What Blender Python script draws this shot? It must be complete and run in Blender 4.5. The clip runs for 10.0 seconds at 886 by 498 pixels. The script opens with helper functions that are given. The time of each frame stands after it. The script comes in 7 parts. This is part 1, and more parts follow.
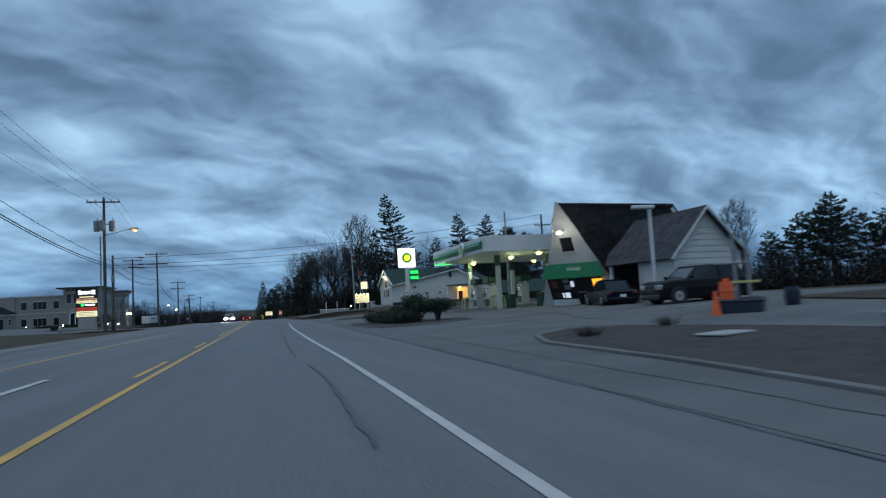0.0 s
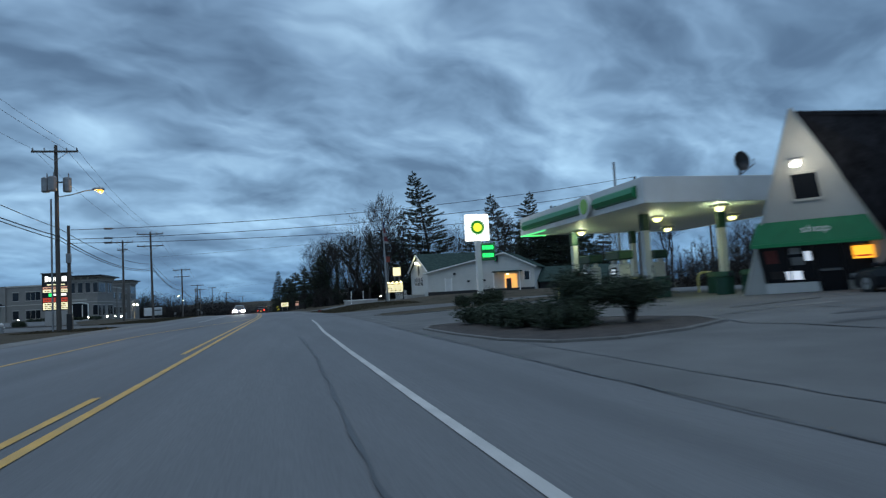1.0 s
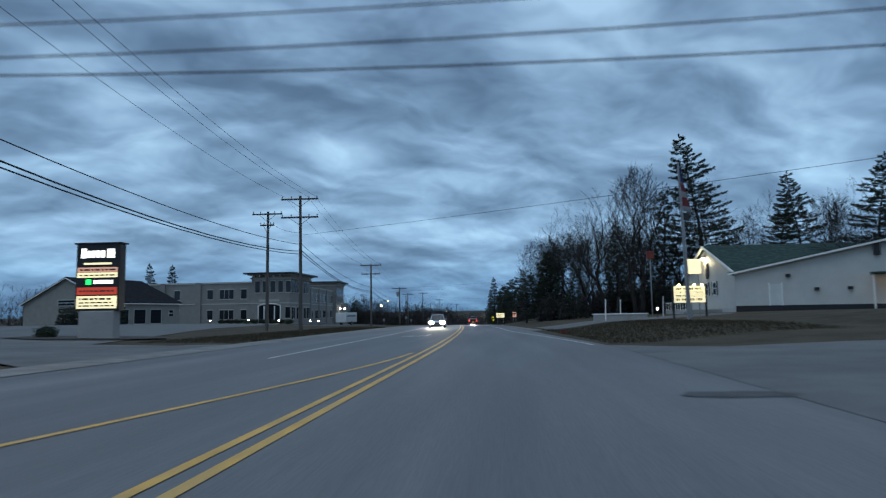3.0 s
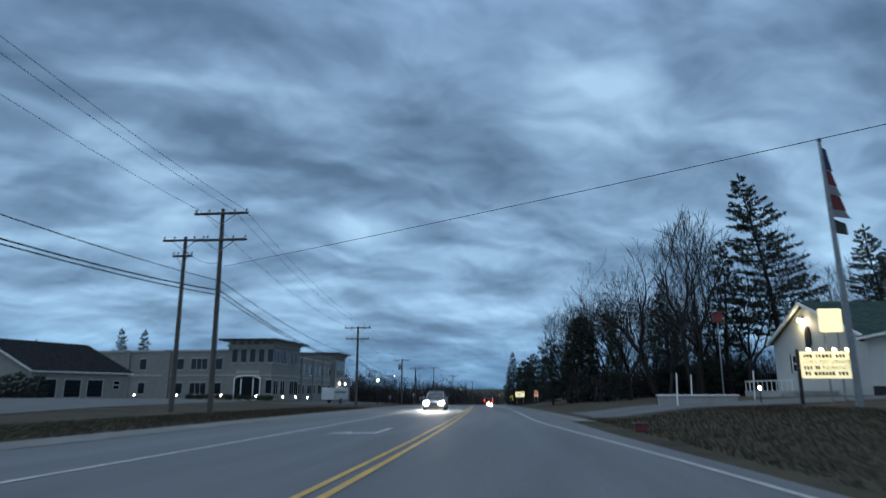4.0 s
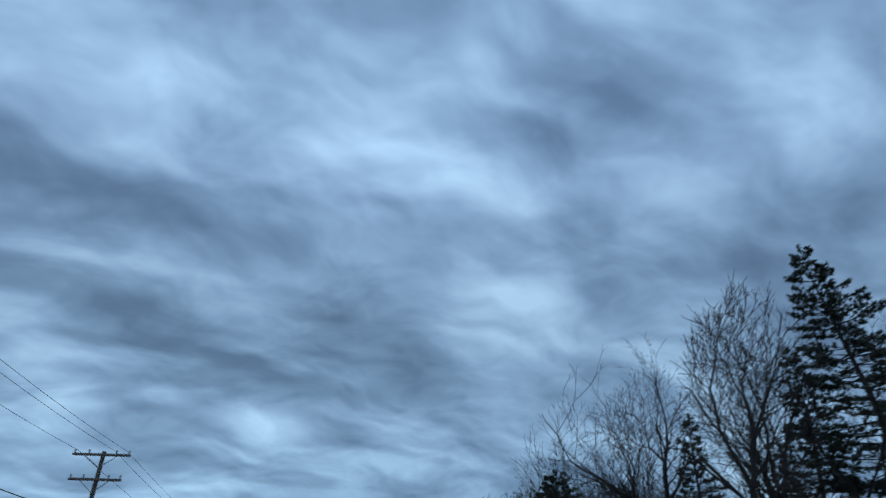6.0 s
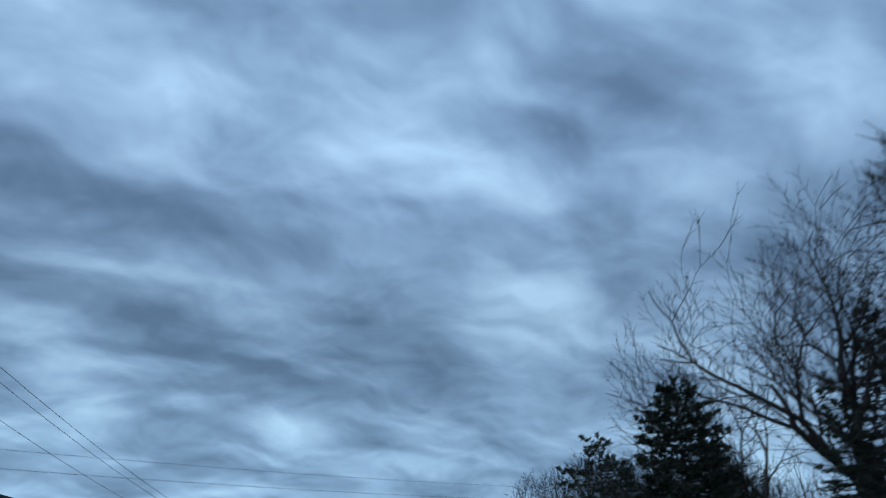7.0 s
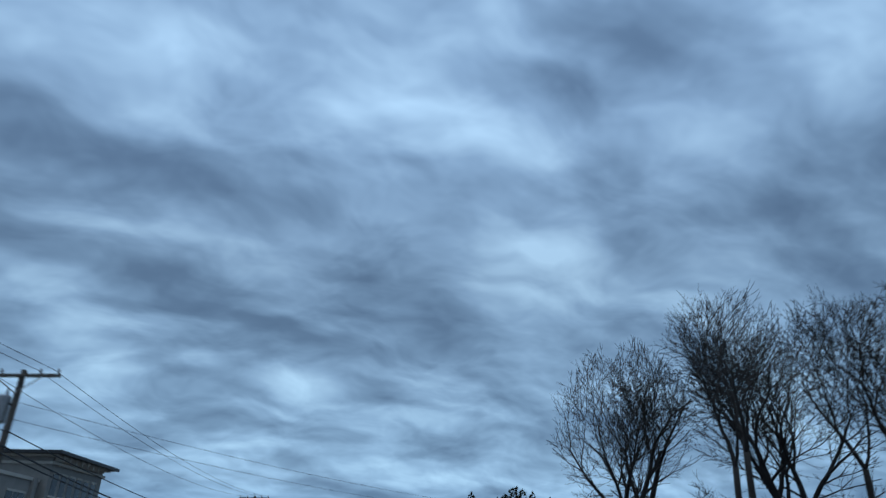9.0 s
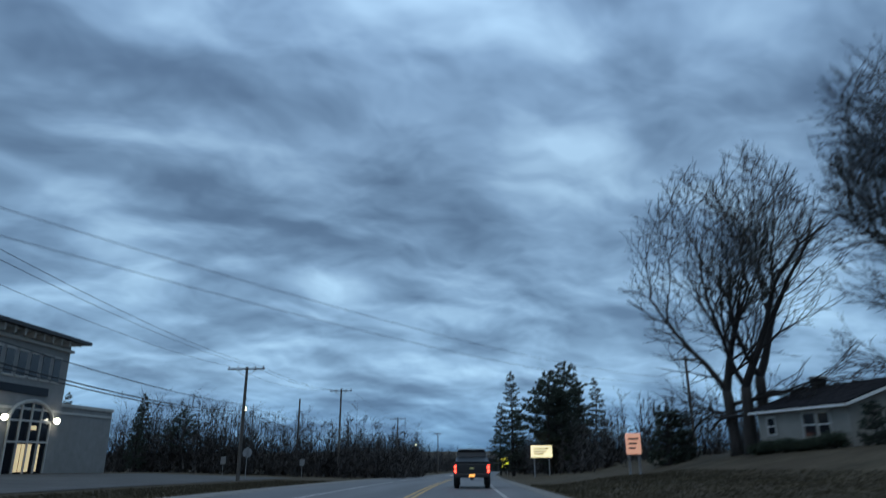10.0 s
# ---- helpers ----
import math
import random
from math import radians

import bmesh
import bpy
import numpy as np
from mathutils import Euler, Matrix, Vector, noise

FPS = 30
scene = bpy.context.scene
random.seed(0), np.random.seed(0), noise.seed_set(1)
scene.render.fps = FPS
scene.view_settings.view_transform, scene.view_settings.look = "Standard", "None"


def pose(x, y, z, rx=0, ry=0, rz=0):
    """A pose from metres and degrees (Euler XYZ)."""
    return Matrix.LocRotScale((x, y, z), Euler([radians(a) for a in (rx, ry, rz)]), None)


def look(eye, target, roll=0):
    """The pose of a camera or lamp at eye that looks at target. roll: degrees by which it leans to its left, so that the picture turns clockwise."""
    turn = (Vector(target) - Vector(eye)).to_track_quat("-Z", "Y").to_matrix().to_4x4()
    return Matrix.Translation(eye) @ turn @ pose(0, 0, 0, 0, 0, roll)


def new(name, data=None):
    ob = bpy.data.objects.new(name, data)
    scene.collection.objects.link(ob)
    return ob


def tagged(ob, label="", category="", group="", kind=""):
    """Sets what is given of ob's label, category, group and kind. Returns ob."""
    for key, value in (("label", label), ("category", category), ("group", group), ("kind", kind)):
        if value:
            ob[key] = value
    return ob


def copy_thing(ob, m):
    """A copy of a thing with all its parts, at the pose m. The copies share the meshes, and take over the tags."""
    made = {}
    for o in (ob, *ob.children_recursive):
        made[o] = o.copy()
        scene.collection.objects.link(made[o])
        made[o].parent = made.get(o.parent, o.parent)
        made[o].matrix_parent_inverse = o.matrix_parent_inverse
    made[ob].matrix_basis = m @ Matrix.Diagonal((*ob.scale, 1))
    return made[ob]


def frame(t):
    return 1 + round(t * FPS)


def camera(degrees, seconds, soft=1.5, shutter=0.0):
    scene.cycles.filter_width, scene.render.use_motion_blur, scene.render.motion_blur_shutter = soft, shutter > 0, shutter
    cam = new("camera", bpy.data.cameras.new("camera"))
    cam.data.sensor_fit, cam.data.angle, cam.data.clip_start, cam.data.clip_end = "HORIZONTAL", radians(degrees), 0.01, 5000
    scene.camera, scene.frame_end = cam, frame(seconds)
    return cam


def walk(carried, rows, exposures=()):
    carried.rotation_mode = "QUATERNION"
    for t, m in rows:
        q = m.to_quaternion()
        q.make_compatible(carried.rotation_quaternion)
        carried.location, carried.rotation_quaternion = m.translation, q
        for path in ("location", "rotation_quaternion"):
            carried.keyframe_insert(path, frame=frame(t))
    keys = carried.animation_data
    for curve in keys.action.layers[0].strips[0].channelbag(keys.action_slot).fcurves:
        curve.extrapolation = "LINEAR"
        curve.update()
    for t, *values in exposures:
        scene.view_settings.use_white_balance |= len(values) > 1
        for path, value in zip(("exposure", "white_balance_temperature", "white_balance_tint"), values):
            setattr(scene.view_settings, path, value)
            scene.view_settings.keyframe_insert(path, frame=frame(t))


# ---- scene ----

cam = camera(68.70, 10.0, soft=1.25, shutter=0.35)
PATH = [
    (0.0, pose(0.00, 0.00, 1.15, 94.47, 3.09, -14.84)),
    (0.5, pose(0.02, 8.64, 1.15, 93.97, 3.04, -14.45)),
    (1.0, pose(-0.02, 17.16, 1.13, 93.74, 3.13, -13.55)),
    (1.5, pose(-0.10, 25.84, 1.11, 93.86, 2.52, -9.68)),
    (2.0, pose(-0.11, 34.73, 1.08, 93.96, 1.42, -3.67)),
    (2.5, pose(-0.09, 43.62, 1.05, 94.85, 1.40, 2.17)),
    (4.0, pose(-0.18, 70.23, 0.88, 102.21, -0.07, 6.77)),
    (4.5, pose(-0.32, 79.28, 0.81, 110.89, 1.11, 1.34)),
    (5.0, pose(-0.56, 88.40, 0.73, 112.75, 0.95, -2.99)),
    (5.5, pose(-0.97, 97.41, 0.64, 120.03, -0.86, -2.29)),
    (7.0, pose(-2.42, 124.75, 0.31, 119.95, -0.58, 0.91)),
    (7.5, pose(-3.00, 133.80, 0.19, 120.26, -0.42, 1.63)),
    (8.0, pose(-3.61, 142.81, 0.05, 120.26, -0.54, 1.72)),
    (8.5, pose(-4.25, 151.77, -0.09, 118.39, -0.05, 1.99)),
    (9.0, pose(-4.92, 160.65, -0.24, 116.18, -0.60, 1.54)),
    (9.5, pose(-5.56, 169.62, -0.40, 113.23, -1.01, 1.98)),
    (10.0, pose(-6.14, 178.69, -0.57, 107.41, 0.21, 4.42)),
]
walk(cam, PATH)

# ---- world and light ----
world = bpy.data.worlds.new("dusk_sky")
scene.world = world
world.use_nodes = True


def sky_nodes():
    nt = world.node_tree
    nt.nodes.clear()

    def n(kind, **kw):
        nd = nt.nodes.new(kind)
        for k, v in kw.items():
            if k == "operation":
                nd.operation = v
            elif k == "blend_type":
                nd.blend_type = v
            elif k == "data_type":
                nd.data_type = v
        return nd

    def put(v, sock):
        if isinstance(v, (int, float)):
            sock.default_value = v
        else:
            nt.links.new(v, sock)

    def m(op, a, b=0.0, c=None):
        nd = n("ShaderNodeMath", operation=op)
        put(a, nd.inputs[0]), put(b, nd.inputs[1])
        if c is not None:
            put(c, nd.inputs[2])
        return nd.outputs[0]

    def ramp(v, stops, mode="EASE"):
        nd = n("ShaderNodeValToRGB")
        nd.color_ramp.interpolation = mode
        el = nd.color_ramp.elements
        while len(el) < len(stops):
            el.new(0.5)
        for e, (p, c) in zip(el, stops):
            e.position, e.color = p, (*c, 1)
        put(v, nd.inputs[0])
        return nd.outputs[0]

    tc = n("ShaderNodeTexCoord").outputs["Generated"]
    sep = n("ShaderNodeSeparateXYZ")
    nt.links.new(tc, sep.inputs[0])
    dx, dy, dz = sep.outputs
    up = m("ADD", m("MAXIMUM", dz, 0.0), 0.16)
    u, v = m("DIVIDE", dx, up), m("DIVIDE", dy, up)      # the cloud deck, one unit = its height

    def layer(scale, su, sv, detail, rough, dist, seed, turn=0.0, du=0.0, dv=0.0):
        c, s = math.cos(turn), math.sin(turn)
        uu = m("ADD", m("ADD", m("MULTIPLY", u, c), m("MULTIPLY", v, s)), du)
        vv = m("ADD", m("ADD", m("MULTIPLY", u, -s), m("MULTIPLY", v, c)), dv)
        comb = n("ShaderNodeCombineXYZ")
        put(m("MULTIPLY", uu, su), comb.inputs[0]), put(m("MULTIPLY", vv, sv), comb.inputs[1]), put(seed, comb.inputs[2])
        nz = n("ShaderNodeTexNoise")
        nt.links.new(comb.outputs[0], nz.inputs["Vector"])
        nz.inputs["Scale"].default_value, nz.inputs["Detail"].default_value = scale, detail
        nz.inputs["Roughness"].default_value, nz.inputs["Distortion"].default_value = rough, dist
        return nz.outputs[0]

    def lumps(scale, su, sv, turn, detail):
        c, s = math.cos(turn), math.sin(turn)
        comb = n("ShaderNodeCombineXYZ")
        put(m("MULTIPLY", m("ADD", m("MULTIPLY", u, c), m("MULTIPLY", v, s)), su), comb.inputs[0])
        put(m("MULTIPLY", m("ADD", m("MULTIPLY", u, -s), m("MULTIPLY", v, c)), sv), comb.inputs[1])
        vo = n("ShaderNodeTexVoronoi")
        vo.voronoi_dimensions, vo.feature, vo.normalize = "2D", "SMOOTH_F1", True
        vo.inputs["Scale"].default_value, vo.inputs["Detail"].default_value, vo.inputs["Roughness"].default_value = scale, detail, 0.45
        vo.inputs["Smoothness"].default_value = 0.7
        nt.links.new(comb.outputs[0], vo.inputs["Vector"])
        return vo.outputs["Distance"]

    # the deck lies in rolls of rounded, overlapping heaps, thick enough to stand up towards the horizon
    deck_u, deck_v = u, v
    thick = m("ADD", m("MAXIMUM", dz, 0.0), 0.34)
    u, v = m("DIVIDE", dx, thick), m("DIVIDE", dy, thick)
    w1, w2 = layer(3.0, 1.0, 1.0, 2.0, 0.5, 0.0, 31.0), layer(3.0, 1.0, 1.0, 2.0, 0.5, 0.0, 47.0)
    s1, s2 = m("SUBTRACT", w1, 0.5), m("SUBTRACT", w2, 0.5)
    u, v = m("ADD", u, m("MULTIPLY", s1, 0.2)), m("ADD", v, m("MULTIPLY", s2, 0.2))
    big = layer(1.7, 0.7, 1.0, 1.0, 0.4, 0.0, 4.2, 0.6)
    roll = layer(4.6, 0.66, 1.0, 4.0, 0.46, 0.0, 9.7, 0.5)
    heap = lumps(5.0, 0.6, 1.0, 0.45, 2.0)
    puff = m("SUBTRACT", layer(8.0, 0.8, 1.0, 3.0, 0.5, 0.0, 2.3, 0.4), layer(8.0, 0.8, 1.0, 3.0, 0.5, 0.0, 2.3, 0.4, 0.0, 0.03))
    total = m("ADD", m("MULTIPLY", m("SUBTRACT", big, 0.5), 0.1), m("ADD", m("MULTIPLY", m("SUBTRACT", roll, 0.5), 0.38), m("ADD", m("MULTIPLY", puff, 0.24), m("MULTIPLY", m("SUBTRACT", heap, 0.28), 0.3))))
    total = m("ADD", total, 0.497)
    u, v = m("ADD", deck_u, m("MULTIPLY", s1, 0.2)), m("ADD", deck_v, m("MULTIPLY", s2, 0.2))
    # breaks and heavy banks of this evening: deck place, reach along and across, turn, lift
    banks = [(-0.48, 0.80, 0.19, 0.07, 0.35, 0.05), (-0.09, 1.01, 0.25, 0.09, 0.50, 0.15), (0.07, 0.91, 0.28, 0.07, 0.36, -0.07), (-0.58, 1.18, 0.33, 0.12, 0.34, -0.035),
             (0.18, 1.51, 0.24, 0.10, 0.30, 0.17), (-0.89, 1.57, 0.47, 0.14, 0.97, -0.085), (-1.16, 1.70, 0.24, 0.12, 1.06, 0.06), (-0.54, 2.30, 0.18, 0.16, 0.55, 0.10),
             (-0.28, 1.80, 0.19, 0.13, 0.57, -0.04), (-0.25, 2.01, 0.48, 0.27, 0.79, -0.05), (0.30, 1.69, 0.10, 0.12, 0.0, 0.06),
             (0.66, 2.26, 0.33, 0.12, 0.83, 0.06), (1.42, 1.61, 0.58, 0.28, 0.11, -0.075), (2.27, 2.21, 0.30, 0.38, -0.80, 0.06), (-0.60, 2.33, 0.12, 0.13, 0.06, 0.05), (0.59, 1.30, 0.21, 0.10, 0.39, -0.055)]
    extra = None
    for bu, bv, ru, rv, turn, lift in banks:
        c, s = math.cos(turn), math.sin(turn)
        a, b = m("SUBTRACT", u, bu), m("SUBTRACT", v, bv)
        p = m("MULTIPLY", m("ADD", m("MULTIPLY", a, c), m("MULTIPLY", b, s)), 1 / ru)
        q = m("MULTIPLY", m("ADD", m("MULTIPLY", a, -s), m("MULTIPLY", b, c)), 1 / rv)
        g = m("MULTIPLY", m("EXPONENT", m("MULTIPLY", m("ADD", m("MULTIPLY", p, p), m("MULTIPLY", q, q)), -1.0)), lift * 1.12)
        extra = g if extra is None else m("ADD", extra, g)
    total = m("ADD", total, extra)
    cloud = ramp(total, [(0.27, (0.078, 0.138, 0.238)), (0.39, (0.112, 0.19, 0.312)), (0.465, (0.165, 0.272, 0.425)), (0.535, (0.238, 0.38, 0.57)), (0.68, (0.44, 0.66, 0.89))], "LINEAR")
    low = ramp(dz, [(0.0, (0.46, 0.64, 0.76)), (0.05, (0.86, 1.05, 1.14)), (0.11, (1.3, 1.38, 1.36)), (0.25, (1.03, 1.08, 1.09)), (0.4, (0.92, 0.95, 0.97)), (0.62, (1.1, 1.13, 1.17))], "LINEAR")
    deck = n("ShaderNodeMix", data_type="RGBA", blend_type="MULTIPLY")
    deck.inputs[0].default_value = 1.0
    nt.links.new(cloud, deck.inputs[6]), nt.links.new(low, deck.inputs[7])
    clear = n("ShaderNodeTexSky")
    clear.sky_type, clear.sun_disc = "NISHITA", False
    clear.sun_elevation, clear.sun_rotation = radians(4), radians(150)
    mix = n("ShaderNodeMix", data_type="RGBA")
    mix.inputs[0].default_value = 0.96
    scale = n("ShaderNodeVectorMath", operation="SCALE")
    nt.links.new(clear.outputs[0], scale.inputs[0])
    scale.inputs["Scale"].default_value = 0.1
    nt.links.new(scale.outputs[0], mix.inputs[6]), nt.links.new(deck.outputs[2], mix.inputs[7])
    bg = n("ShaderNodeBackground")
    nt.links.new(mix.outputs[2], bg.inputs[0])
    bg.inputs[1].default_value = 1.0
    out = n("ShaderNodeOutputWorld")
    nt.links.new(bg.outputs[0], out.inputs[0])


sky_nodes()
sun = new("sun", bpy.data.lights.new("sun", "SUN"))
sun.data.energy, sun.data.angle, sun.data.color = 1.0, radians(70), (0.8, 0.91, 1.0)
sun.matrix_world = look((0, 0, 60), (8, 14, 0))


def point_lamp(name, at, watts, colour, size):
    ob = new(name, bpy.data.lights.new(name, "POINT"))
    ob.data.energy, ob.data.color, ob.data.shadow_soft_size = watts, colour, size
    ob.location = at
    return ob


# the lamps that the evening shows lit
point_lamp("shop_flood", (16.4, 34.3, 4.75), 26, (1.0, 0.95, 0.8), 0.12)
point_lamp("tavern_flood", (20.8, 122.85, 5.85), 130, (1.0, 0.8, 0.4), 0.15)
for cx, cy in ((16.05, 50.3), (16.95, 44.1), (17.55, 40.4)):
    point_lamp("canopy_lamp", (cx, cy, 3.8), 70, (0.85, 1.0, 0.6), 0.15)
point_lamp("street_lamp", (-11.56, 63.1, 8.7), 160, (1.0, 0.55, 0.18), 0.15)
point_lamp("porch_lamp", (30.85, 105.55, 2.9), 25, (1.0, 0.55, 0.2), 0.1)


# ---- materials ----
def material(name, base, rough=0.6, metal=0.0, vary=0.25, scale=6.0, fine=60.0, bump=0.15, dirt=None, dirt_scale=0.6, dirt_amount=0.5,
             stretch=(1, 1, 1), emit=None, power=0.0, spec=0.5, per=0.0, coat=0.0):
    mt = bpy.data.materials.new(name)
    mt.use_nodes = True
    nt = mt.node_tree
    bsdf = nt.nodes["Principled BSDF"]
    bsdf.inputs["Roughness"].default_value, bsdf.inputs["Metallic"].default_value = rough, metal
    bsdf.inputs["Specular IOR Level"].default_value = spec
    bsdf.inputs["Coat Weight"].default_value = coat
    tc, mp = nt.nodes.new("ShaderNodeTexCoord"), nt.nodes.new("ShaderNodeMapping")
    mp.inputs["Scale"].default_value = stretch
    nt.links.new(tc.outputs["Object"], mp.inputs[0])

    def noise_at(s, d):
        nz = nt.nodes.new("ShaderNodeTexNoise")
        nz.inputs["Scale"].default_value, nz.inputs["Detail"].default_value, nz.inputs["Roughness"].default_value = s, d, 0.6
        nt.links.new(mp.outputs[0], nz.inputs["Vector"])
        return nz.outputs[0]

    def scaled(v, lo, hi, a=0.3, b=0.7):
        r = nt.nodes.new("ShaderNodeMapRange")
        r.inputs[1].default_value, r.inputs[2].default_value, r.inputs[3].default_value, r.inputs[4].default_value = a, b, lo, hi
        nt.links.new(v, r.inputs[0])
        return r.outputs[0]

    def times(col, fac):
        mul = nt.nodes.new("ShaderNodeVectorMath")
        mul.operation = "SCALE"
        nt.links.new(col, mul.inputs[0]), nt.links.new(fac, mul.inputs["Scale"])
        return mul.outputs[0]

    rgb = nt.nodes.new("ShaderNodeRGB")
    rgb.outputs[0].default_value = (*base, 1)
    a, b = noise_at(scale, 4), noise_at(fine, 3)
    col = times(times(rgb.outputs[0], scaled(a, 1 - vary, 1 + vary)), scaled(b, 1 - vary * 0.6, 1 + vary * 0.6))
    if per:
        info = nt.nodes.new("ShaderNodeObjectInfo")
        col = times(col, scaled(info.outputs["Random"], 1 - per, 1 + per, 0, 1))
    if dirt:
        mx = nt.nodes.new("ShaderNodeMix")
        mx.data_type = "RGBA"
        nt.links.new(scaled(noise_at(dirt_scale, 6), 0, dirt_amount, 0.42, 0.68), mx.inputs[0])
        nt.links.new(col, mx.inputs[6])
        mx.inputs[7].default_value = (*dirt, 1)
        col = mx.outputs[2]
    nt.links.new(col, bsdf.inputs["Base Color"])
    if bump:
        bp = nt.nodes.new("ShaderNodeBump")
        bp.inputs["Strength"].default_value, bp.inputs["Distance"].default_value = bump, 0.02
        nt.links.new(b, bp.inputs["Height"]), nt.links.new(bp.outputs[0], bsdf.inputs["Normal"])
    if emit:
        bsdf.inputs["Emission Color"].default_value = (*emit, 1)
        bsdf.inputs["Emission Strength"].default_value = power
    return mt


def glow(name, colour, power):
    return material(name, tuple(min(0.9, c) for c in colour), 0.4, vary=0.05, bump=0, emit=colour, power=power)


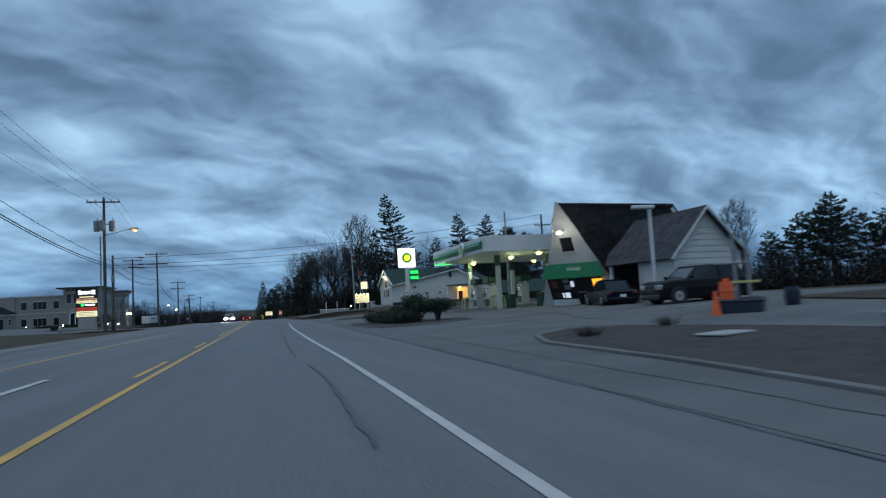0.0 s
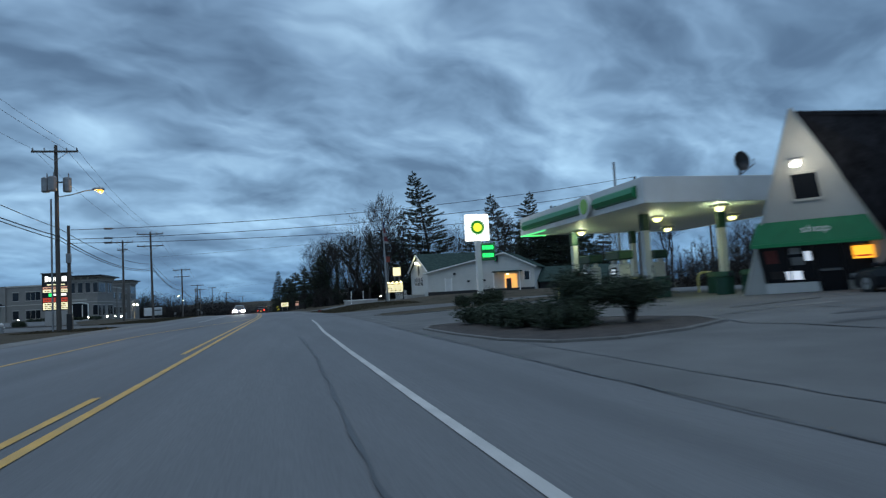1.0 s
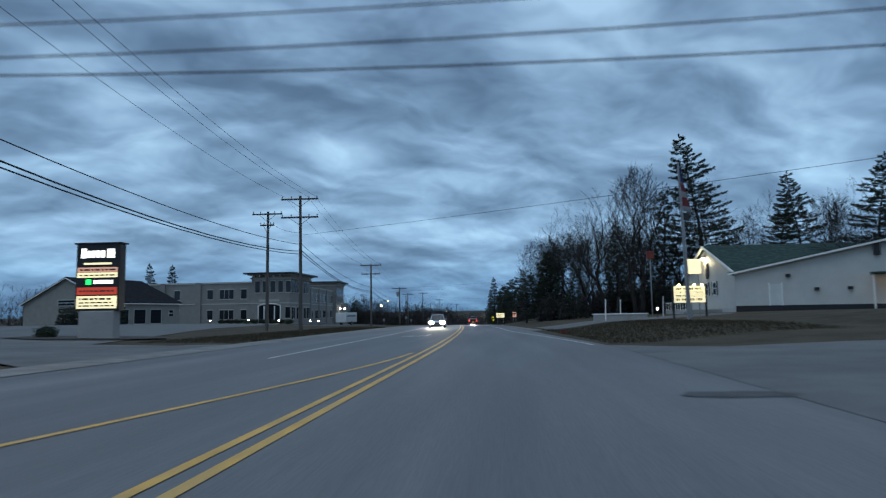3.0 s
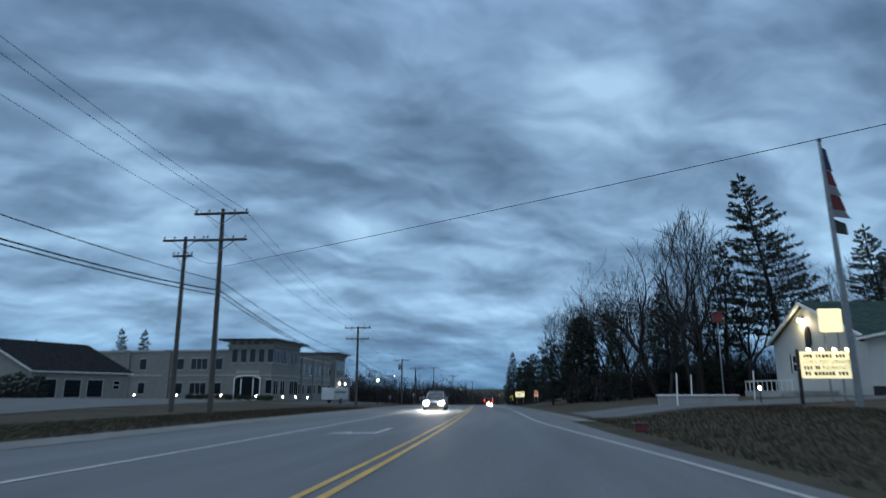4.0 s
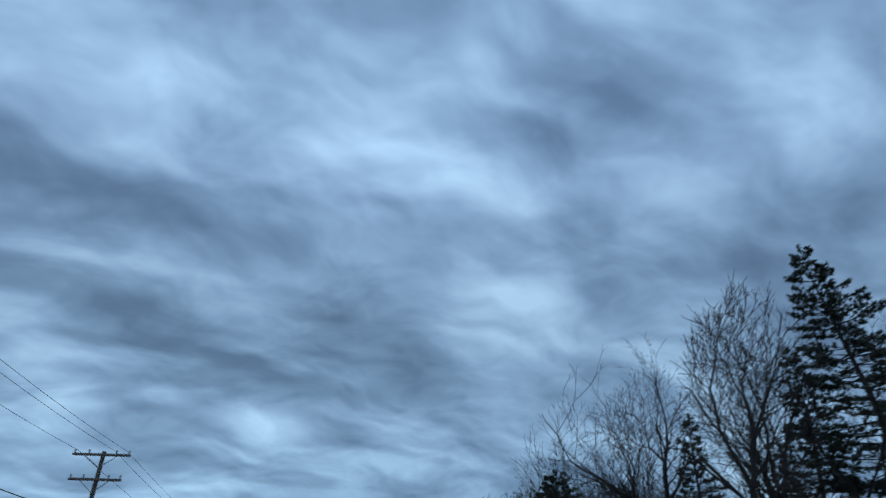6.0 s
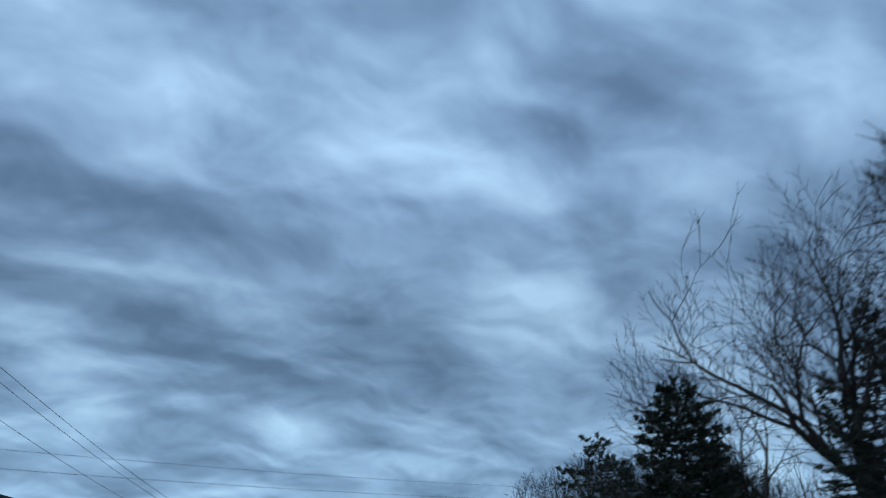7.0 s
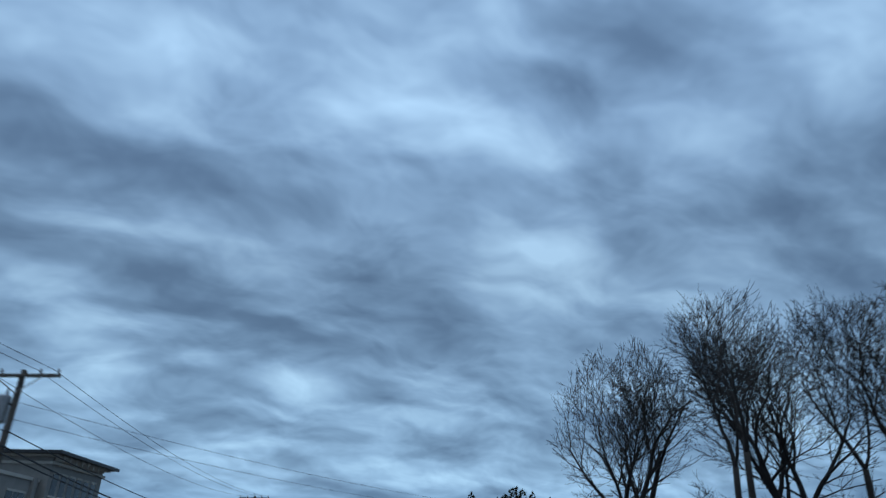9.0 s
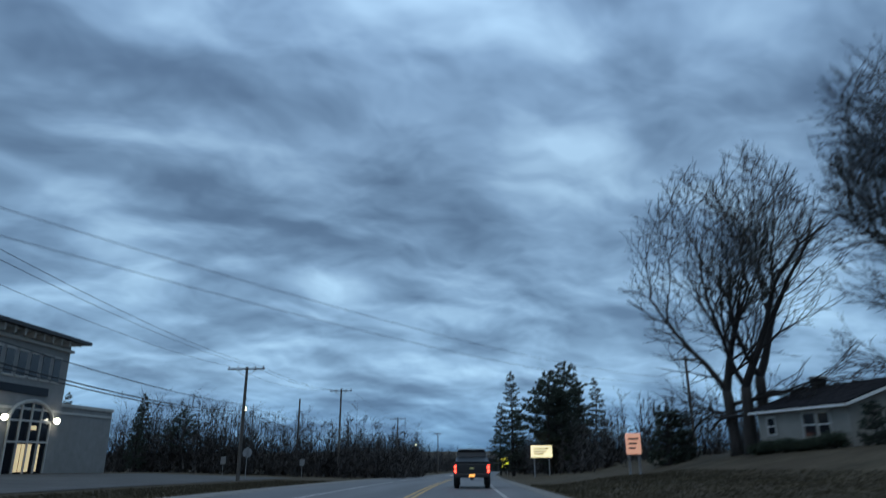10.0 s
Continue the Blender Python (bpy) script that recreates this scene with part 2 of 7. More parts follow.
M = dict(
    asphalt=material("asphalt", (0.136, 0.137, 0.14), 0.7, spec=0.3, vary=0.2, scale=0.5, fine=45, bump=0.4, dirt=(0.085, 0.086, 0.09), dirt_scale=0.45, dirt_amount=0.8, stretch=(1, 0.07, 1)),
    lot=material("lot_asphalt", (0.128, 0.128, 0.126), 0.85, spec=0.2, vary=0.16, scale=0.5, fine=40, bump=0.3, dirt=(0.085, 0.085, 0.085), dirt_scale=0.3, dirt_amount=0.7),
    old_lot=material("old_forecourt_asphalt", (0.088, 0.088, 0.087), 0.9, spec=0.15, vary=0.18, scale=0.5, fine=40, bump=0.3, dirt=(0.06, 0.06, 0.058), dirt_scale=0.3, dirt_amount=0.7),
    patch_dark=material("dark_asphalt_patch", (0.075, 0.075, 0.077), 0.85, vary=0.2, scale=1.5, fine=40, bump=0.4, spec=0.2),
    patch_pale=material("sandy_asphalt_patch", (0.2, 0.195, 0.185), 0.9, vary=0.2, scale=1.5, fine=40, bump=0.4, spec=0.1, dirt=(0.14, 0.138, 0.13), dirt_scale=1.2),
    tar=material("tar_seal", (0.05, 0.05, 0.052), 0.5, vary=0.2, bump=0.1),
    grass=material("winter_grass", (0.062, 0.052, 0.036), 0.95, spec=0.1, vary=0.4, scale=0.5, fine=9, bump=0.9, dirt=(0.07, 0.055, 0.04), dirt_scale=0.12, dirt_amount=0.7),
    dry_grass=material("dry_grass_blades", (0.062, 0.052, 0.033), 0.9, vary=0.4, scale=0.8, fine=5, bump=0, spec=0.1),
    mulch=material("bark_mulch", (0.042, 0.033, 0.028), 0.95, vary=0.45, scale=2.5, fine=22, bump=1.0),
    kerb=material("granite_kerb", (0.13, 0.125, 0.118), 0.8, vary=0.2, scale=3, fine=60, bump=0.3, per=0.15, dirt=(0.08, 0.075, 0.07), dirt_scale=1.5),
    white_line=material("white_road_paint", (0.46, 0.44, 0.41), 0.6, vary=0.16, scale=2.0, fine=30, bump=0.15, dirt=(0.3, 0.29, 0.28), dirt_scale=1.3, dirt_amount=0.55),
    yellow_line=material("yellow_road_paint", (0.58, 0.32, 0.055), 0.6, vary=0.16, scale=2.0, fine=30, bump=0.15, dirt=(0.26, 0.2, 0.1), dirt_scale=1.3, dirt_amount=0.55),
    pole=material("weathered_pole", (0.085, 0.075, 0.066), 0.85, vary=0.3, scale=2, fine=30, bump=0.4, stretch=(4, 4, 0.3)),
    wire=material("black_wire", (0.012, 0.012, 0.014), 0.6, vary=0.05, bump=0),
    grey_metal=material("grey_metal", (0.28, 0.29, 0.3), 0.45, 0.6, vary=0.12, dirt=(0.16, 0.14, 0.12), dirt_scale=2),
    dark_metal=material("dark_metal", (0.03, 0.03, 0.032), 0.45, 0.5, vary=0.15),
    white_metal=material("white_painted_metal", (0.58, 0.59, 0.58), 0.4, vary=0.05, scale=1.5, dirt=(0.5, 0.49, 0.45), dirt_scale=0.7, dirt_amount=0.4, bump=0.05),
    soffit=material("canopy_soffit", (0.68, 0.7, 0.66), 0.5, vary=0.06, bump=0.03),
    green=material("green_enamel", (0.006, 0.17, 0.055), 0.3, vary=0.06, bump=0.02),
    dull_green=material("dull_green_plastic", (0.008, 0.055, 0.03), 0.5, vary=0.15, bump=0.05),
    green_glow=glow("green_light_strip", (0.1, 1.0, 0.25), 1.2),
    bright_green=material("bright_green_enamel", (0.18, 0.42, 0.03), 0.35, vary=0.05, bump=0.02),
    awning=material("green_awning", (0.008, 0.16, 0.06), 0.55, vary=0.1, scale=3, fine=120, bump=0.1),
    siding=material("white_siding", (0.52, 0.52, 0.49), 0.6, vary=0.07, scale=0.7, fine=30, bump=0.08, dirt=(0.45, 0.44, 0.4), dirt_scale=0.4, dirt_amount=0.4),
    shingle=material("dark_shingle", (0.024, 0.024, 0.027), 1.0, spec=0.0, vary=0.35, scale=2.5, fine=18, bump=0.8),
    grey_shingle=material("grey_shingle", (0.07, 0.07, 0.076), 1.0, spec=0.0, vary=0.3, scale=2.5, fine=18, bump=0.8),
    green_shingle=material("green_shingle", (0.042, 0.064, 0.058), 1.0, spec=0.0, vary=0.3, scale=2.5, fine=18, bump=0.7),
    glass=material("dark_glass", (0.012, 0.014, 0.018), 0.08, vary=0.05, bump=0, spec=0.45),
    trim=material("white_trim", (0.75, 0.75, 0.72), 0.5, vary=0.05, bump=0.03),
    tan=material("tan_block", (0.24, 0.23, 0.215), 0.8, vary=0.12, scale=1.2, fine=24, bump=0.25, dirt=(0.2, 0.19, 0.175), dirt_scale=0.25, dirt_amount=0.5),
    tan_trim=material("pale_stone_trim", (0.42, 0.4, 0.36), 0.75, vary=0.08, bump=0.1),
    clap=material("beige_clapboard", (0.26, 0.245, 0.215), 0.7, vary=0.1, scale=1.5, fine=30, bump=0.1),
    bark=material("bark", (0.034, 0.029, 0.026), 0.95, vary=0.35, scale=3, fine=20, bump=0.8, stretch=(3, 3, 0.4)),
    twig=material("twig", (0.02, 0.017, 0.016), 0.95, vary=0.3, scale=1, fine=10, bump=0),
    needle=material("pine_needles", (0.03, 0.042, 0.028), 0.8, vary=0.5, scale=0.6, fine=6, bump=0),
    shrub=material("shrub_leaves", (0.022, 0.036, 0.018), 0.8, vary=0.5, scale=1.5, fine=12, bump=0),
    woods=material("bare_woods", (0.036, 0.032, 0.03), 0.95, vary=0.4, scale=0.3, fine=3, bump=0),
    black_paint=material("black_car_paint", (0.005, 0.005, 0.006), 0.3, vary=0.1, bump=0.01, spec=0.16, coat=0.05),
    dark_blue_paint=material("dark_blue_car_paint", (0.005, 0.007, 0.012), 0.3, vary=0.1, bump=0.01, spec=0.16, coat=0.05),
    silver_paint=material("silver_car_paint", (0.3, 0.31, 0.33), 0.25, 0.6, vary=0.06, bump=0.01, coat=0.5),
    rubber=material("tyre_rubber", (0.012, 0.012, 0.012), 0.85, vary=0.2, bump=0.2),
    rim=material("alloy_rim", (0.4, 0.41, 0.42), 0.3, 0.9, vary=0.1, bump=0.02),
    plastic=material("black_plastic", (0.015, 0.015, 0.016), 0.5, vary=0.1, bump=0.1),
    orange=material("orange_cone_plastic", (0.75, 0.11, 0.02), 0.5, vary=0.08, bump=0.05),
    blue_plastic=material("dark_blue_plastic", (0.008, 0.012, 0.03), 0.4, vary=0.15, bump=0.05),
    bollard=material("yellow_bollard", (0.5, 0.46, 0.18), 0.5, vary=0.1, bump=0.05),
    red_paint=material("faded_red_boards", (0.16, 0.035, 0.028), 0.8, vary=0.25, scale=3, fine=30, bump=0.3),
    concrete=material("concrete", (0.34, 0.335, 0.32), 0.85, vary=0.14, scale=1.5, fine=40, bump=0.25, dirt=(0.2, 0.195, 0.18), dirt_scale=0.8),
    red_lens=glow("tail_lamp", (1.0, 0.05, 0.03), 7.0),
    head_lens=glow("head_lamp", (1.0, 0.97, 0.88), 900.0),
    amber=glow("amber_plate_lamp", (1.0, 0.45, 0.1), 1.2),
    sign_white=glow("lit_sign_face", (1.0, 1.0, 0.9), 1.6),
    sign_cream=glow("lit_cream_panel", (1.0, 0.86, 0.5), 0.95),
    sign_yellow=glow("lit_yellow", (0.95, 0.9, 0.05), 1.1),
    sign_green=glow("lit_green", (0.02, 0.26, 0.02), 0.45),
    led_green=glow("green_led", (0.02, 1.0, 0.16), 1.6),
    sign_orange=glow("orange_neon", (1.0, 0.42, 0.03), 1.6),
    sign_orange_dim=glow("lit_pink_panel", (0.85, 0.42, 0.28), 0.5),
    sign_red=glow("lit_red_panel", (0.6, 0.06, 0.03), 0.5),
    sign_black=material("black_sign_face", (0.012, 0.012, 0.013), 0.4, vary=0.1, bump=0.02),
    ink=material("dark_lettering", (0.06, 0.055, 0.05), 0.6, vary=0.1, bump=0),
    lamp_canopy=glow("canopy_lamp", (1.0, 0.95, 0.32), 4.0),
    lamp_warm=glow("sodium_lamp", (1.0, 0.4, 0.06), 2.1),
    lamp_white=glow("flood_lamp", (1.0, 0.95, 0.78), 18.0),
    lamp_gold=glow("gold_sign_lamp", (1.0, 0.85, 0.4), 10.0),
    window_glow=glow("lit_window", (1.0, 0.75, 0.4), 0.45),
    door_glow=glow("lit_porch_door", (1.0, 0.5, 0.14), 0.7),
    screen=glow("lit_screen", (0.75, 0.85, 1.0), 0.7),
    flag_red=material("flag_red_cloth", (0.13, 0.022, 0.026), 0.8, vary=0.1),
    flag_white=material("flag_white_cloth", (0.2, 0.2, 0.21), 0.8, vary=0.1),
    flag_blue=material("flag_blue_cloth", (0.02, 0.03, 0.09), 0.8, vary=0.1),
    porcelain=material("grey_insulator", (0.2, 0.2, 0.21), 0.3, vary=0.1, bump=0),
)


# ---- shape helpers ----
class Geo:
    """Collects faces of one mesh."""

    def __init__(self):
        self.v, self.f, self.smooth = [], [], False

    def add(self, verts, faces):
        k = len(self.v)
        self.v += [tuple(p) for p in verts]
        self.f += [tuple(i + k for i in f) for f in faces]
        return self

    def box(self, lo, hi, c=0.0, m=None):
        """A box with its edges chamfered by c."""
        (x0, y0, z0), (x1, y1, z1) = lo, hi
        if c <= 0:
            vs = [(x, y, z) for z in (z0, z1) for x, y in ((x0, y0), (x1, y0), (x1, y1), (x0, y1))]
            fs = [(3, 2, 1, 0), (4, 5, 6, 7), (0, 1, 5, 4), (1, 2, 6, 5), (2, 3, 7, 6), (3, 0, 4, 7)]
        else:
            vs, fs = [], []
            ring = lambda d: [(x0 + d, y0), (x1 - d, y0), (x1, y0 + d), (x1, y1 - d), (x1 - d, y1), (x0 + d, y1), (x0, y1 - d), (x0, y0 + d)]
            inn = lambda d: [(x0 + d, y0 + d), (x1 - d, y0 + d), (x1 - d, y0 + d), (x1 - d, y1 - d), (x1 - d, y1 - d), (x0 + d, y1 - d), (x0 + d, y1 - d), (x0 + d, y0 + d)]
            for z, r in ((z0, inn(c)), (z0 + c, ring(c)), (z1 - c, ring(c)), (z1, inn(c))):
                vs += [(x, y, z) for x, y in r]
            for a in range(3):
                for i in range(8):
                    j = (i + 1) % 8
                    fs.append((a * 8 + i, a * 8 + j, a * 8 + 8 + j, a * 8 + 8 + i))
            fs += [(6, 4, 2, 0), (24, 26, 28, 30)]
        if m is not None:
            vs = [m @ Vector(p) for p in vs]
        return self.add(vs, fs)

    def tube(self, pts, radii, n=8, caps=True):
        pts = [Vector(p) for p in pts]
        if isinstance(radii, (int, float)):
            radii = [radii] * len(pts)
        vs, fs = [], []
        side = None
        for i, p in enumerate(pts):
            d = (pts[min(i + 1, len(pts) - 1)] - pts[max(i - 1, 0)]).normalized()
            if side is None:
                side = d.orthogonal().normalized()
            side = (side - d * side.dot(d)).normalized()
            other = d.cross(side)
            for k in range(n):
                a = 2 * math.pi * k / n
                vs.append(p + (side * math.cos(a) + other * math.sin(a)) * radii[i])
        for i in range(len(pts) - 1):
            for k in range(n):
                l = (k + 1) % n
                fs.append((i * n + k, i * n + l, i * n + n + l, i * n + n + k))
        if caps:
            fs += [tuple(reversed(range(n))), tuple(range((len(pts) - 1) * n, len(pts) * n))]
        return self.add(vs, fs)

    def cyl(self, x, y, z0, z1, r0, r1=None, n=16):
        return self.tube([(x, y, z0), (x, y, z1)], [r0, r0 if r1 is None else r1], n)

    def ball(self, c, r, n=10, rings=6):
        rx, ry, rz = (r, r, r) if isinstance(r, (int, float)) else r
        vs, fs = [], []
        for i in range(rings + 1):
            a = math.pi * i / rings
            for k in range(n):
                b = 2 * math.pi * k / n
                vs.append((c[0] + rx * math.sin(a) * math.cos(b), c[1] + ry * math.sin(a) * math.sin(b), c[2] - rz * math.cos(a)))
        for i in range(rings):
            for k in range(n):
                l = (k + 1) % n
                fs.append((i * n + k, i * n + l, i * n + n + l, i * n + n + k))
        return self.add(vs, fs)

    def prism(self, outline, a, b, axis="y"):
        """An outline in the plane across the axis, drawn from a to b. For y: (x, z); for x: (y, z); for z: (x, y)."""
        at = {"y": lambda p, s: (p[0], s, p[1]), "x": lambda p, s: (s, p[0], p[1]), "z": lambda p, s: (p[0], p[1], s)}[axis]
        n = len(outline)
        vs = [at(p, a) for p in outline] + [at(p, b) for p in outline]
        fs = [tuple(range(n)), tuple(reversed(range(n, 2 * n)))] + [(i, n + i, n + (i + 1) % n, (i + 1) % n) for i in range(n)]
        return self.add(vs, fs)

    def disc(self, c, r, thick, axis="y", n=24):
        ring = [(r * math.cos(2 * math.pi * k / n), r * math.sin(2 * math.pi * k / n)) for k in range(n)]
        i, j, k = {"y": (0, 2, 1), "x": (1, 2, 0), "z": (0, 1, 2)}[axis]
        return self.prism([(c[i] + p, c[j] + q) for p, q in ring], c[k] - thick / 2, c[k] + thick / 2, axis)

    def mesh(self, name, mat):
        me = bpy.data.meshes.new(name)
        me.from_pydata([tuple(p) for p in self.v], [], self.f)
        bm = bmesh.new()
        bm.from_mesh(me)
        if len(self.f) < 60000:
            bmesh.ops.recalc_face_normals(bm, faces=bm.faces)
        if self.smooth:
            for fc in bm.faces:
                fc.smooth = True
        bm.to_mesh(me)
        bm.free()
        me.materials.append(mat)
        return me


def part(name, geo, mat, parent=None, label="", at=None):
    ob = new(name, geo.mesh(name, mat))
    ob.parent = parent
    if at is not None:
        ob.matrix_basis = at
    if label:
        tagged(ob, label)
    return ob


def thing(name, at, label, category, group="", kind=""):
    ob = new(name)
    ob.empty_display_size = 0.3
    ob.matrix_basis = at
    return tagged(ob, label, category, group, kind)


def structure(name, geo, mat, label, category):
    ob = new(name, geo.mesh(name, mat))
    return tagged(ob, label, category, kind="structure")


def letters(text, x, y, z, wide, tall):
    """Flat block letters standing upright, facing -y."""
    c = bpy.data.curves.new("lettering", "FONT")
    c.body, c.size = text, 1.0
    ob = bpy.data.objects.new("lettering_source", c)
    scene.collection.objects.link(ob)
    bpy.context.view_layer.update()
    me = bpy.data.meshes.new_from_object(ob.evaluated_get(bpy.context.evaluated_depsgraph_get()))
    xs, ys = [v.co.x for v in me.vertices], [v.co.y for v in me.vertices]
    kx, ky = wide / (max(xs) - min(xs)), tall / (max(ys) - min(ys))
    g = Geo()
    g.v = [(x + (v.co.x - min(xs)) * kx, y, z + (v.co.y - min(ys)) * ky) for v in me.vertices]
    g.f = [tuple(p.vertices) for p in me.polygons]
    bpy.data.objects.remove(ob)
    bpy.data.meshes.remove(me)
    bpy.data.curves.remove(c)
    return g


# ---- lie of the land ----
BEND_Y = [-400, 40, 60, 75, 88, 97, 125, 152, 178, 213, 260, 330, 420, 800]
BEND_X = [0, 0, -0.05, -0.25, -0.6, -0.95, -2.4, -4.25, -6.0, -7.7, -9.2, -9.5, -8.0, 5.0]


def bend(y):
    """How far the lane has swung aside at y."""
    return sum(float(np.interp(y + d, BEND_Y, BEND_X)) for d in (-12, -6, 0, 6, 12)) / 5


def fall(y):
    """The road's gentle fall."""
    if y < 0:
        return 0.0
    return -0.538e-4 * y * y if y < 260 else -3.637 - 0.028 * (y - 260) * (1 - min(1, (y - 260) / 700) * 0.7)


def ease(a, b, x):
    t = min(1.0, max(0.0, (x - a) / (b - a)))
    return t * t * (3 - 2 * t)


def land(x, y):
    d = x - bend(y)
    z = fall(y)
    if d > 4.1:
        near = 0.030 * min(d - 4.1, 16) * (1 - ease(62, 84, y))
        lawn = (0.58 * ease(5, 11, d) + (0.68 + 0.42 * ease(140, 180, y)) * ease(9, 24, d)) * ease(66, 86, y)
        z += near + lawn + 0.65 * ease(12, 19, d) * ease(185, 208, y)
    elif d < -10:
        z += 0.75 * ease(10.5, 45, -d) * ease(20, 120, y) + 0.12 * ease(10.2, 12, -d)
    if x > 33:
        z -= 1.1 * ease(33, 38, x) * ease(70, 88, y) * (1 - ease(118, 128, y))
    far = max(abs(x) - 120, y - 500, -y - 200, 0)
    return z + far * 0.012


def sheet(xs, ys, lift, keep=None):
    g = Geo()
    n = len(xs)
    g.v = [(x, y, land(x, y) + lift) for y in ys for x in xs]
    for j in range(len(ys) - 1):
        for i in range(n - 1):
            if keep is None or keep((xs[i] + xs[i + 1]) / 2, (ys[j] + ys[j + 1]) / 2):
                g.f.append((j * n + i, j * n + i + 1, j * n + n + i + 1, j * n + n + i))
    g.smooth = True
    return g


def steps(*runs):
    out = []
    for a, b, s in runs:
        k = max(1, round((b - a) / s))
        out += [a + (b - a) * i / k for i in range(k)]
    return out + [runs[-1][1]]


def strip(offs, ys, lift):
    """A band along the road between two offsets (numbers or functions of y)."""
    g = Geo()
    w = 2
    for y in ys:
        a, b = [(o(y) if callable(o) else o) + bend(y) for o in offs]
        for k in range(w):
            x = a + (b - a) * k / (w - 1)
            g.v.append((x, y, land(x, y) + lift))
    for j in range(len(ys) - 1):
        g.f.append((2 * j, 2 * j + 1, 2 * j + 3, 2 * j + 2))
    return g


def blanket(outline, lift, cell=1.0):
    """A flat patch with any outline, laid on the land."""
    bm = bmesh.new()
    bm.faces.new([bm.verts.new((x, y, 0)) for x, y in outline])
    xs, ys = [p[0] for p in outline], [p[1] for p in outline]
    for axis, lo, hi in (((1, 0, 0), min(xs), max(xs)), ((0, 1, 0), min(ys), max(ys))):
        k = lo + cell
        while k < hi:
            bmesh.ops.bisect_plane(bm, geom=bm.verts[:] + bm.edges[:] + bm.faces[:], plane_co=Vector(axis) * k, plane_no=axis)
            k += cell
    g = Geo()
    bm.verts.ensure_lookup_table()
    bm.verts.index_update()
    g.v = [(v.co.x, v.co.y, land(v.co.x, v.co.y) + lift) for v in bm.verts]
    g.f = [tuple(v.index for v in f.verts) for f in bm.faces]
    bm.free()
    return g


# ---- ground, road, lot ----
structure("ground", sheet(steps((-900, -140, 95), (-140, -40, 5), (-40, -10, 1.5), (-10, 40, 1.0), (40, 140, 5), (140, 900, 95)),
          steps((-500, -40, 46), (-40, 130, 2), (130, 300, 5), (300, 520, 22), (520, 2400, 188)), 0.0),
          M["grass"], "brown winter grass and bare earth beside the road", "ground")
ROAD_Y = steps((-300, -40, 20), (-40, 320, 2), (320, 900, 29))
structure("road", strip((-10.0, lambda y: 4.0 if y < 70 else 4.0 - 0.9 * ease(70, 95, y)), ROAD_Y, 0.05), M["asphalt"],
          "worn grey asphalt road with turn lane", "road")
structure("pavement", blanket([(3.6, -70), (3.6, 76), (6.5, 72.6), (17, 70.9), (40, 72), (40, 20), (31, 14), (31, -70)], 0.055, 1.5), M["lot"],
          "patched pale asphalt of the filling station lot", "pavement")
structure("pavement", blanket([(-10.0, 66), (-10.0, 80), (-13, 77), (-17, 78), (-26, 108), (-34, 150), (-47, 151), (-50, 134), (-49, 120), (-40, 72), (-34, 66), (-17, 66.5), (-13.5, 68)], 0.03, 2.0), M["lot"],
          "asphalt driveway between the sign and the pole", "pavement")
structure("pavement", blanket([(-30, 140), (-30, 165), (-37, 168), (-43, 225), (-43, 250), (-27.5, 250), (-26.5, 232), (-24.5, 200), (-24, 170), (-22, 140)], 0.03, 2.0), M["old_lot"],
          "asphalt forecourt in front of the office building", "pavement")
structure("pavement", blanket([(3.6, 106), (3.2, 118), (9, 116), (17, 114), (19, 108), (17, 103), (9, 106)], 0.03, 1.0), M["lot"],
          "gravelly asphalt drive up to the tavern", "pavement")


def line(offs, runs, mat, label):
    g = Geo()
    for a, b in runs:
        ys = steps((a, b, 2.0)) if b - a > 2 else [a, b]
        s = strip(offs, ys, 0.058)
        g.add(s.v, s.f)
    return structure("road_marking", g, mat, label, "road marking")


def edge_white(y):
    return float(np.interp(y, (0, 8, 14, 23, 31, 40, 49, 56), (1.47, 1.46, 1.42, 1.27, 1.2, 1.2, 1.37, 1.43))) if y < 60 else 3.6 - 2.1 * ease(70, 104, y)


line((lambda y: edge_white(y) - 0.055, lambda y: edge_white(y) + 0.055), [(-60, 56.0), (76, 330)], M["white_line"], "worn white edge line")
mid = lambda y: -2.13 + 0.13 * ease(58, 78, y)
line((lambda y: mid(y) - 0.06, lambda y: mid(y) + 0.06), [(-60, 330)], M["yellow_line"], "solid yellow centre line")
line((lambda y: mid(y) - 0.34, lambda y: mid(y) - 0.23), [(-22, -18.5), (-10, -6.5), (1.5, 5.2), (12.9, 16.7), (22.5, 26.3), (33.4, 330)], M["yellow_line"], "second yellow centre line, broken at first")
taper = lambda y: -6.25 + 3.7 * ease(44, 73, y)
line((lambda y: taper(y) - 0.06, lambda y: taper(y) + 0.06), [(-60, 72)], M["yellow_line"], "yellow turn lane line tapering in")
line((-6.38, -6.26), [(70, 330)], M["white_line"], "white line beside the oncoming lane")


def arrow(x, y, turn):
    """A left-turn arrow painted for traffic coming the other way."""
    g = Geo()
    pts = [(-0.08, -1.6), (0.08, -1.6), (0.08, 0.5), (0.75, 0.9), (0.75, 0.45), (1.35, 1.15), (0.75, 1.75), (0.75, 1.3), (-0.08, 0.95)]
    c, s = math.cos(turn), math.sin(turn)
    g.v = [(x + c * p - s * q, y + s * p + c * q, land(x, y) + 0.062) for p, q in pts]
    g.f = [(0, 1, 2, 8), (2, 3, 7, 8), (4, 5, 6), (4, 6, 7), (3, 4, 7)]
    structure("road_marking", g, M["white_line"], "white turn arrow on the asphalt", "road marking")


arrow(-4.1, 12.2, math.pi)
arrow(-4.5, 90.5, math.pi)

# tar-sealed cracks
rnd = random.Random(5)


